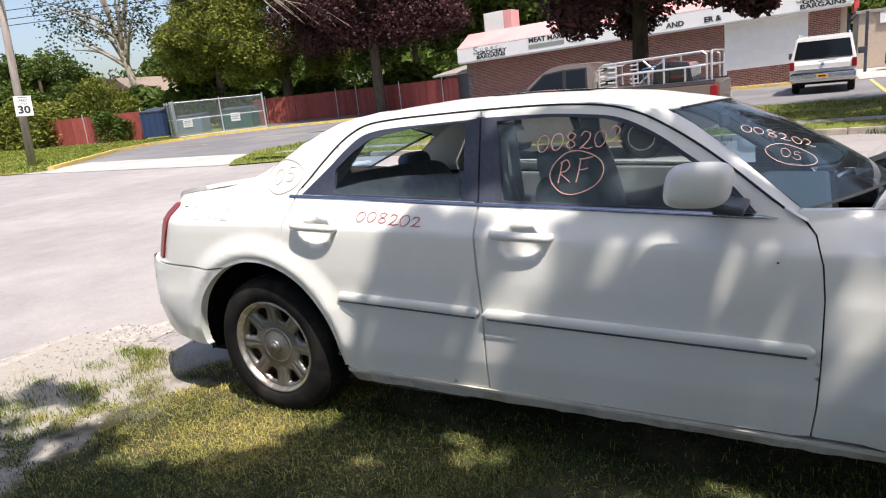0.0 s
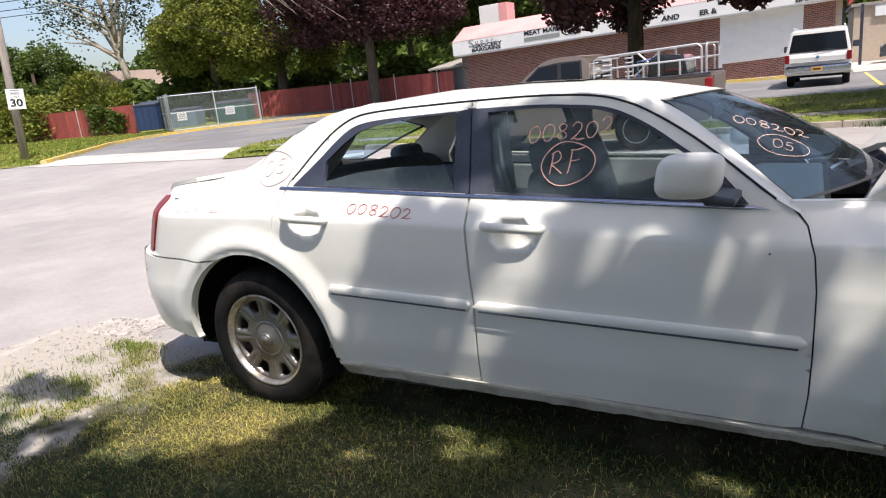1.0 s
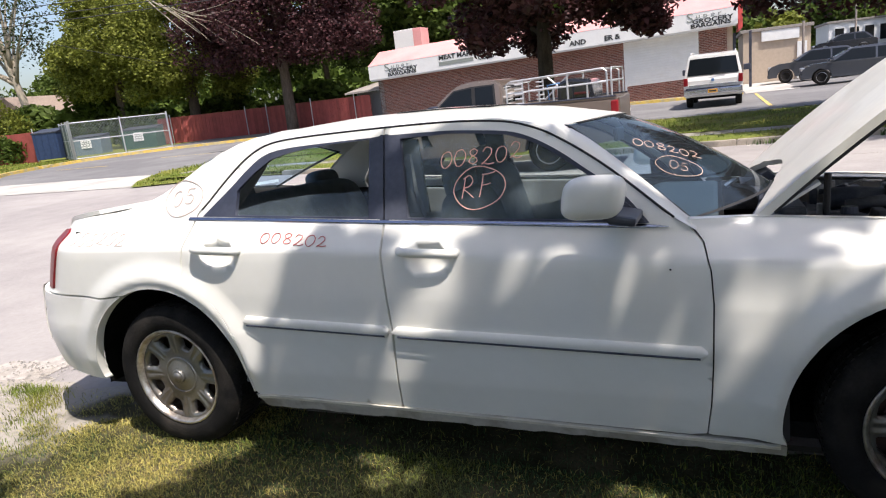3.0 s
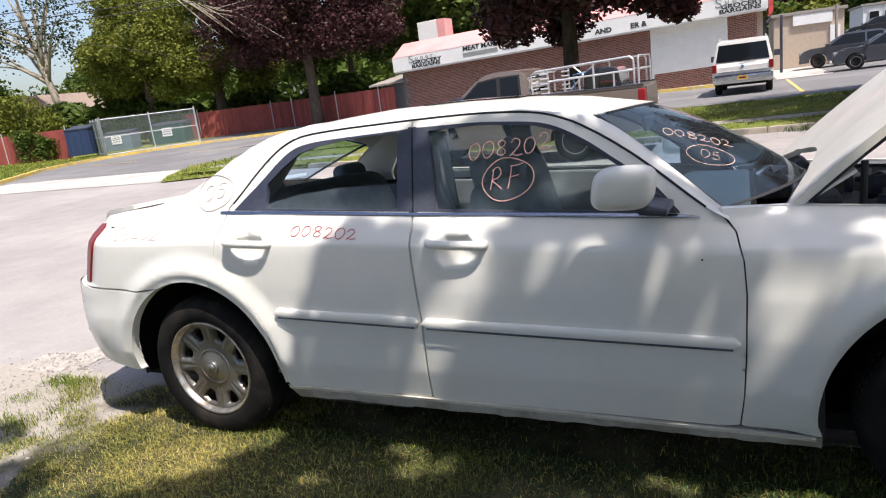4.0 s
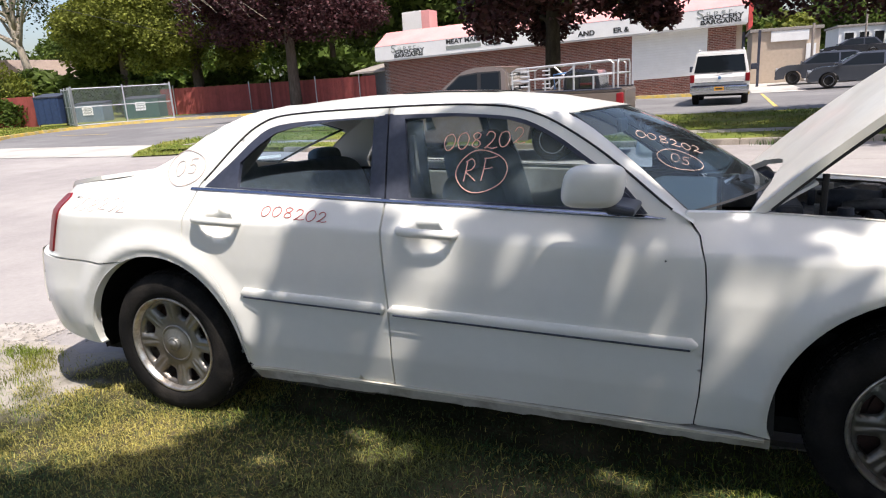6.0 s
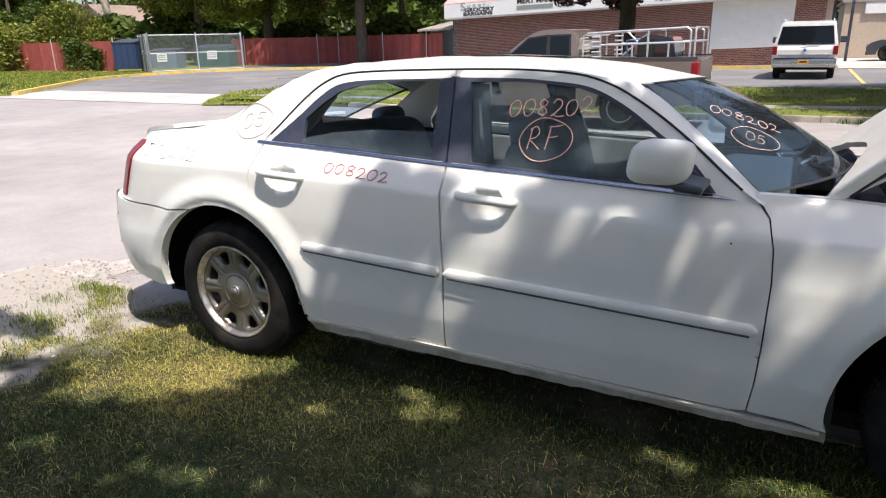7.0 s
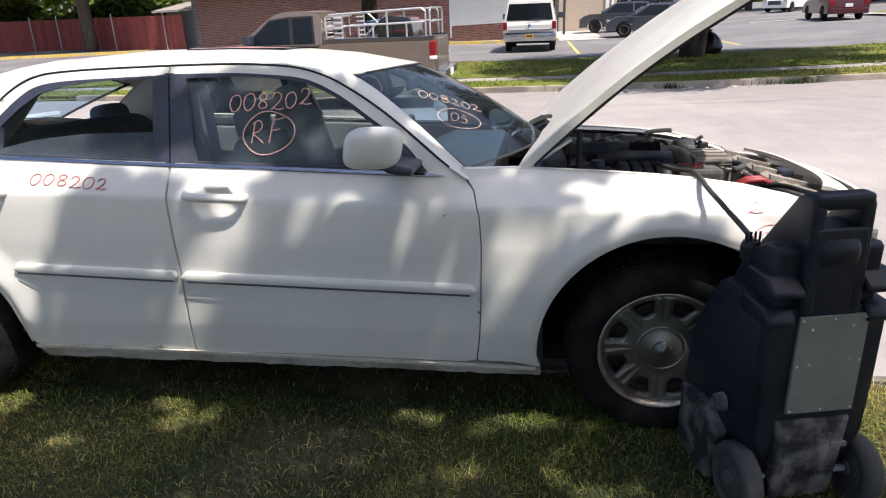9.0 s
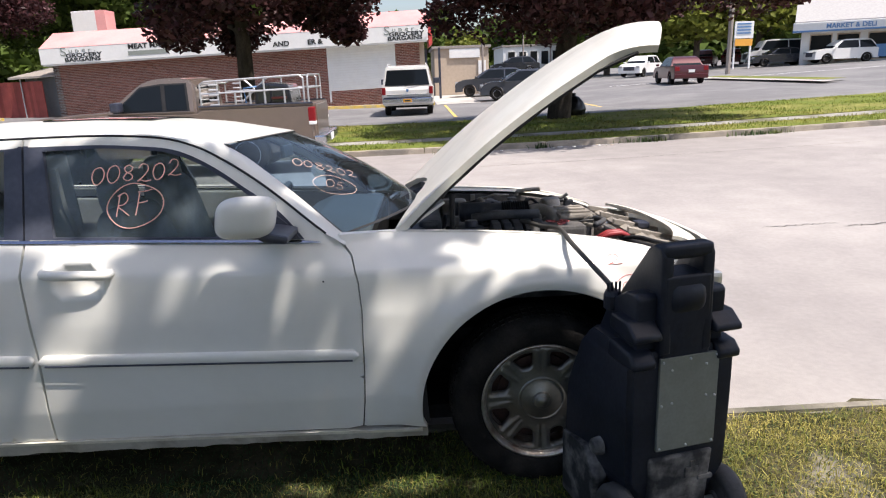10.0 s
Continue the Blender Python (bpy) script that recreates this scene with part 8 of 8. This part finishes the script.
def sunlit(p):
    """True for leaves that do not stand in the way of a sun patch."""
    s = np.array(SUN_WAY)
    keep = np.ones(len(p), bool)
    g = p - s * (p[:, 2:3] / s[2])
    g[:, 0] += 0.025 * np.sin(g[:, 1] * 31) + 0.015 * np.sin(g[:, 0] * 47 + 1)
    g[:, 1] += 0.02 * np.sin(g[:, 0] * 27 + 2) + 0.01 * np.sin(g[:, 1] * 53)
    for x, y, a, b in GAPS:
        keep &= ((g[:, 0] - x) / (a * 1.15)) ** 2 + ((g[:, 1] - y) / (b * 1.3)) ** 2 > 1
    f = p - s * ((p[:, 1:2] - 0.01) / s[1])
    for x, z, a, b in SIDE_GAPS:
        keep &= ((f[:, 0] - x - 0.41 * (f[:, 2] - z)) / (a * 1.5)) ** 2 + ((f[:, 2] - z) / (b * 1.2)) ** 2 > 1
    keep &= ~((f[:, 0] > 2.80 + 0.05 * np.sin(f[:, 2] * 23)) & (f[:, 0] < 3.72) & (f[:, 2] > 0.66 + 0.05 * np.sin(f[:, 0] * 9)) & (f[:, 2] < 1.6))
    # open sky over the street, the roof and the rear of the car
    top = p - s * ((p[:, 2:3] - 1.05) / s[2])
    keep &= ~((top[:, 1] > np.where(top[:, 0] < 1.6, 0.06, 0.14) + 0.06 * np.sin(top[:, 0] * 3.1)) & (top[:, 1] < 14) & ((top[:, 0] < 0.35) | (top[:, 0] > 2.0) | (top[:, 1] > 0.9) | (top[:, 1] < 0.20)))
    high = p - s * ((p[:, 2:3] - 1.40) / s[2])
    keep &= ~((high[:, 1] > 0.255) & (high[:, 1] < 2.2) & (high[:, 0] > 0.2) & (high[:, 0] < 2.2))
    keep &= ~((f[:, 0] < 0.46 + 0.25 * (f[:, 2] - 0.6)) & (f[:, 2] > 0.05) & (f[:, 2] < 2.0) & (f[:, 0] > -6))
    edge = -0.56 + 0.06 * np.sin(g[:, 0] * 6.1) + 0.03 * np.sin(g[:, 0] * 17) + 1.3 * np.clip(g[:, 0], 0, 1)
    keep &= ~((g[:, 0] < 0.40) & (g[:, 1] > edge) & ((g[:, 0] > -0.62) | (np.sin(g[:, 0] * 5 + 2 * g[:, 1]) * np.sin(g[:, 1] * 9 + 0.5) < 0.30) | (g[:, 1] > -0.15)))
    return keep


rng = np.random.default_rng(77)
shade = thing("tree", "leafy street tree on the near verge shading the car", "tree", at=(4.9, -7.2, 0.0))
part("trunk", tube(curve_through([(0, 0, -0.2), (0.05, 0.1, 1.6), (0.0, 0.5, 4.0), (-0.3, 1.2, 6.4)], 4), 0.3, 12, radii=list(np.linspace(0.34, 0.12, 13))), BARK, shade, smooth=True)
n = 24000
tgt = np.stack([rng.uniform(-3.2, 8.0, n), rng.uniform(-5.0, 0.7, n), np.zeros(n)], 1)
hgt = rng.uniform(5.2, 7.2, n)
leafs = tgt + np.array(SUN_WAY) * (hgt / SUN_WAY.z)[:, None]
leafs = leafs[sunlit(leafs)]
leaf_mesh("crown", leafs - np.array([4.9, -7.2, 0.0]), 0.115, LEAF_GREEN, shade, 78, "wide crown of many small leaves", 0.3)
for k in range(9):
    q = leafs[(k * 977) % len(leafs)] - np.array([4.9, -7.2, 0.0])
    part("limb", tube(curve_through([(0.0, 0.35, 3.4 + 0.18 * k), (q[0] * 0.5, q[1] * 0.5 + 0.2, 5.2), tuple(q + np.array([0, 0, 0.2]))], 4), 0.05, 7, radii=list(np.linspace(0.10, 0.02, 9))), BARK, shade, smooth=True)

# ---- grass, pebbles ----


def blade_field(name, label, xy, zbase, height, width, mat, seed, lean=0.5):
    """Grass as curved blades of two pieces, strewn at the given places."""
    rng = np.random.default_rng(seed)
    n = len(xy)
    h = height * rng.uniform(0.45, 1.25, n)
    a = rng.uniform(0, 2 * np.pi, n)
    d = np.stack([np.cos(a), np.sin(a), np.zeros(n)], 1)
    s = np.stack([-np.sin(a), np.cos(a), np.zeros(n)], 1) * (width * rng.uniform(0.6, 1.3, n))[:, None]
    b = np.concatenate([xy, np.asarray(zbase).reshape(-1, 1) * np.ones((n, 1))], 1)
    k = np.abs(rng.normal(0, lean, n))[:, None]
    up = np.array([0, 0, 1.0])
    m = b + up * (h * 0.6)[:, None] + d * (h[:, None] * 0.25 * k)
    e = b + up * (h / (1 + 0.4 * k[:, 0]))[:, None] + d * (h[:, None] * 0.75 * k)
    v = np.stack([b - s, b + s, m + s * 0.8, m - s * 0.8, e], 1).reshape(-1, 3)
    i = np.arange(n) * 5
    f = np.concatenate([np.stack([i, i + 1, i + 2], 1), np.stack([i, i + 2, i + 3], 1), np.stack([i + 3, i + 2, i + 4], 1)])
    me = bpy.data.meshes.new(name)
    me.vertices.add(len(v))
    me.vertices.foreach_set("co", v.ravel())
    me.loops.add(len(f) * 3)
    me.loops.foreach_set("vertex_index", f.ravel())
    me.polygons.add(len(f))
    me.polygons.foreach_set("loop_start", np.arange(len(f)) * 3)
    me.update()
    me.materials.append(mat)
    return tagged(new(name, me), label, "grass", kind="stuff")


def noisy(x, y, s, seed):
    return np.array([noise.noise((a * s + seed, b * s, seed * 1.7)) for a, b in zip(x, y)])


rng = np.random.default_rng(5)
n = 430000
x, y = rng.uniform(-2.2, 6.5, n), rng.uniform(-1.9, 0.43, n)
edge = -1.42 + 0.35 * np.sin(y * 2.3 + 1.0) - 0.25 * (0.4 - y)
bare = noisy(x[::1] , y[::1], 1.4, 3.0)
dens = np.clip(0.95 + 0.6 * bare, 0.15, 1.2) * np.clip((x - edge) / 0.8 + 0.05, 0.012, 1.0) * np.where(y > 0.40, 0.5, 1.0)
# thinned beneath the car so bare dark soil deepens its shade
dens *= np.where((y > 0.14) & (x > 0.45) & (x < 2.6), 0.15, 1.0)
dens *= np.where((x < -0.55) & (y > 0.15), 0.35, 1.0)
dens *= np.where(((x - 4.16) / 0.40) ** 2 + ((y + 0.04) / 0.22) ** 2 < 0.7 + 0.7 * bare, 0.45, 1.0)
sparse = np.clip((0.15 - x) / 1.0, 0.0, 1.0)
dens *= 1 + sparse * (np.clip(0.45 + 4.5 * noisy(x, y, 5.5, 9.0), 0.03, 2.4) - 1)
keep = rng.uniform(0, 1, n) < dens
xy = np.stack([x, y], 1)[keep]
# the brightened dry blades gather in the sunlit parts, fewer in the shaded strip
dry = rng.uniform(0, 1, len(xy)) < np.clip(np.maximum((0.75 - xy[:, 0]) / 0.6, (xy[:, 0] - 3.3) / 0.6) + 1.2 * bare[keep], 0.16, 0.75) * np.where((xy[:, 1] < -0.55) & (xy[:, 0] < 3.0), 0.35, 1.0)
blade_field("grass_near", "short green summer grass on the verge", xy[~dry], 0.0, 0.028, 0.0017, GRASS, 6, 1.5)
blade_field("grass_dry", "short yellowed grass towards the drive", xy[dry], 0.0, 0.030, 0.0017, GRASS_DRY_LIT, 12, 1.5)
tuft = []
for cx, cy, r, m in ((-1.42, 0.34, 0.10, 800), (-1.25, 0.20, 0.09, 400), (2.5, 0.02, 0.3, 700), (2.9, -0.02, 0.3, 600), (1.1, 0.06, 0.2, 260), (1.35, 0.05, 0.05, 60), (2.6, -0.3, 0.2, 300), (-1.62, 0.36, 0.06, 160), (-1.35, -0.15, 0.10, 500), (-1.55, -0.45, 0.12, 500), (-1.15, 0.05, 0.10, 220), (-1.25, -0.55, 0.14, 300), (-1.75, -0.2, 0.10, 160), (-1.05, -0.3, 0.15, 350), (-1.6, 0.1, 0.07, 120), (0.3, 0.02, 0.25, 300), (3.9, 0.2, 0.5, 900)):
    tuft.append(np.stack([rng.normal(cx, r, m), rng.normal(cy, r * 0.6, m)], 1))
tuft = np.concatenate(tuft)
tuft = tuft[tuft[:, 1] < 0.43]
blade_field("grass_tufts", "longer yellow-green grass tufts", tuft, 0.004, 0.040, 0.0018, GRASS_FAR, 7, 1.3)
n = 95000
xv = rng.uniform(-11.3, 32, n)
yv = np.where(rng.uniform(0, 1, n) < 0.24, rng.uniform(11.4, 12.38, n), rng.uniform(12.92, 17.6, n))
pick = rng.uniform(0, 1, n) < np.clip(0.55 + 1.3 * noisy(xv, yv, 0.9, 4.0), 0.08, 1.0)
xv, yv = xv[pick], yv[pick]
zz = np.array([rise(a, b) for a, b in zip(xv, yv)]) + 0.095
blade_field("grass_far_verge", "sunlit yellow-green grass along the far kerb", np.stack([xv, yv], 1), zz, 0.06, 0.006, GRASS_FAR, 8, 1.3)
m = 900
px, py = rng.normal(-1.80, 0.28, m), rng.uniform(-0.9, 0.75, m)
vs, fs = [], []
for k in range(m):
    r = rng.uniform(0.004, 0.014)
    s = len(vs)
    for dx, dy, dz in ((1, 0, 0), (0, 1, 0), (-1, 0, 0), (0, -1, 0), (0, 0, 0.7)):
        vs.append((px[k] + r * dx * rng.uniform(0.7, 1.2), py[k] + r * dy * rng.uniform(0.7, 1.2), 0.008 + r * dz))
    fs += [(s, s + 1, s + 4), (s + 1, s + 2, s + 4), (s + 2, s + 3, s + 4), (s + 3, s, s + 4)]
tagged(mesh_ob("gravel", vs, fs, STONE, None), "loose grey gravel on the dusty edge", "gravel", kind="stuff")

n = 40000
xl, yl = rng.uniform(-50, -20.6, n), rng.uniform(10.5, 25.5, n)
ok = inside(xl, yl, LAWN)
blade_field("grass_far_lawn", "rough sunlit lawn grass by the drive", np.stack([xl, yl], 1)[ok], 0.02, 0.10, 0.020, GRASS_FAR, 10, 1.2)
n = 5000
xl, yl = rng.uniform(-13.6, -7.4, n), rng.uniform(10.5, 17.4, n)
ok = (yl > 10.4 + np.abs(xl + 11.2) * np.where(xl < -11.2, 1.45, 0.24)) & ((xl < -11.3) | (yl < 11.5))
blade_field("grass_corner", "yellow-green grass on the verge corner", np.stack([xl, yl], 1)[ok], 0.03, 0.09, 0.012, GRASS_FAR, 11, 1.2)

# weeds growing from the far kerb's joints, and scraps of litter in its gutter
weeds, wz = [], []
for cx, r, k in ((7.2, 0.25, 130), (9.6, 0.3, 160), (3.4, 0.2, 90), (12.9, 0.25, 120), (5.1, 0.12, 60), (0.4, 0.2, 80), (16.0, 0.3, 120)):
    q = np.stack([rng.normal(cx, r, k), rng.normal(11.12, 0.05, k)], 1)
    weeds.append(q)
weeds = np.concatenate(weeds)
blade_field("kerb_weeds", "green weeds growing along the far kerb", weeds, np.array([rise(a, b) for a, b in weeds]), 0.13, 0.008, GRASS, 9, 1.0)
rl = random.Random(12)
for k in range(16):
    lx, ly = rl.choice((3.1, 3.6, 5.6, 6.4, 4.4)) + rl.uniform(-0.35, 0.35), 11.02 + rl.uniform(-0.12, 0.06)
    bm = bmesh.new()
    bmesh.ops.create_icosphere(bm, subdivisions=1, radius=1.0)
    for v in bm.verts:
        v.co = Vector((v.co.x * rl.uniform(0.02, 0.05), v.co.y * rl.uniform(0.02, 0.04), v.co.z * 0.012)) + Vector((lx, ly, rise(lx, ly) + 0.012))
    me = bpy.data.meshes.new("litter")
    bm.to_mesh(me)
    bm.free()
    me.materials.append(rl.choice((WHITE_PAINT, BEIGE, STONE)))
    tagged(new("litter", me), "small crumpled scrap of pale litter by the kerb", "litter", "kerb litter")
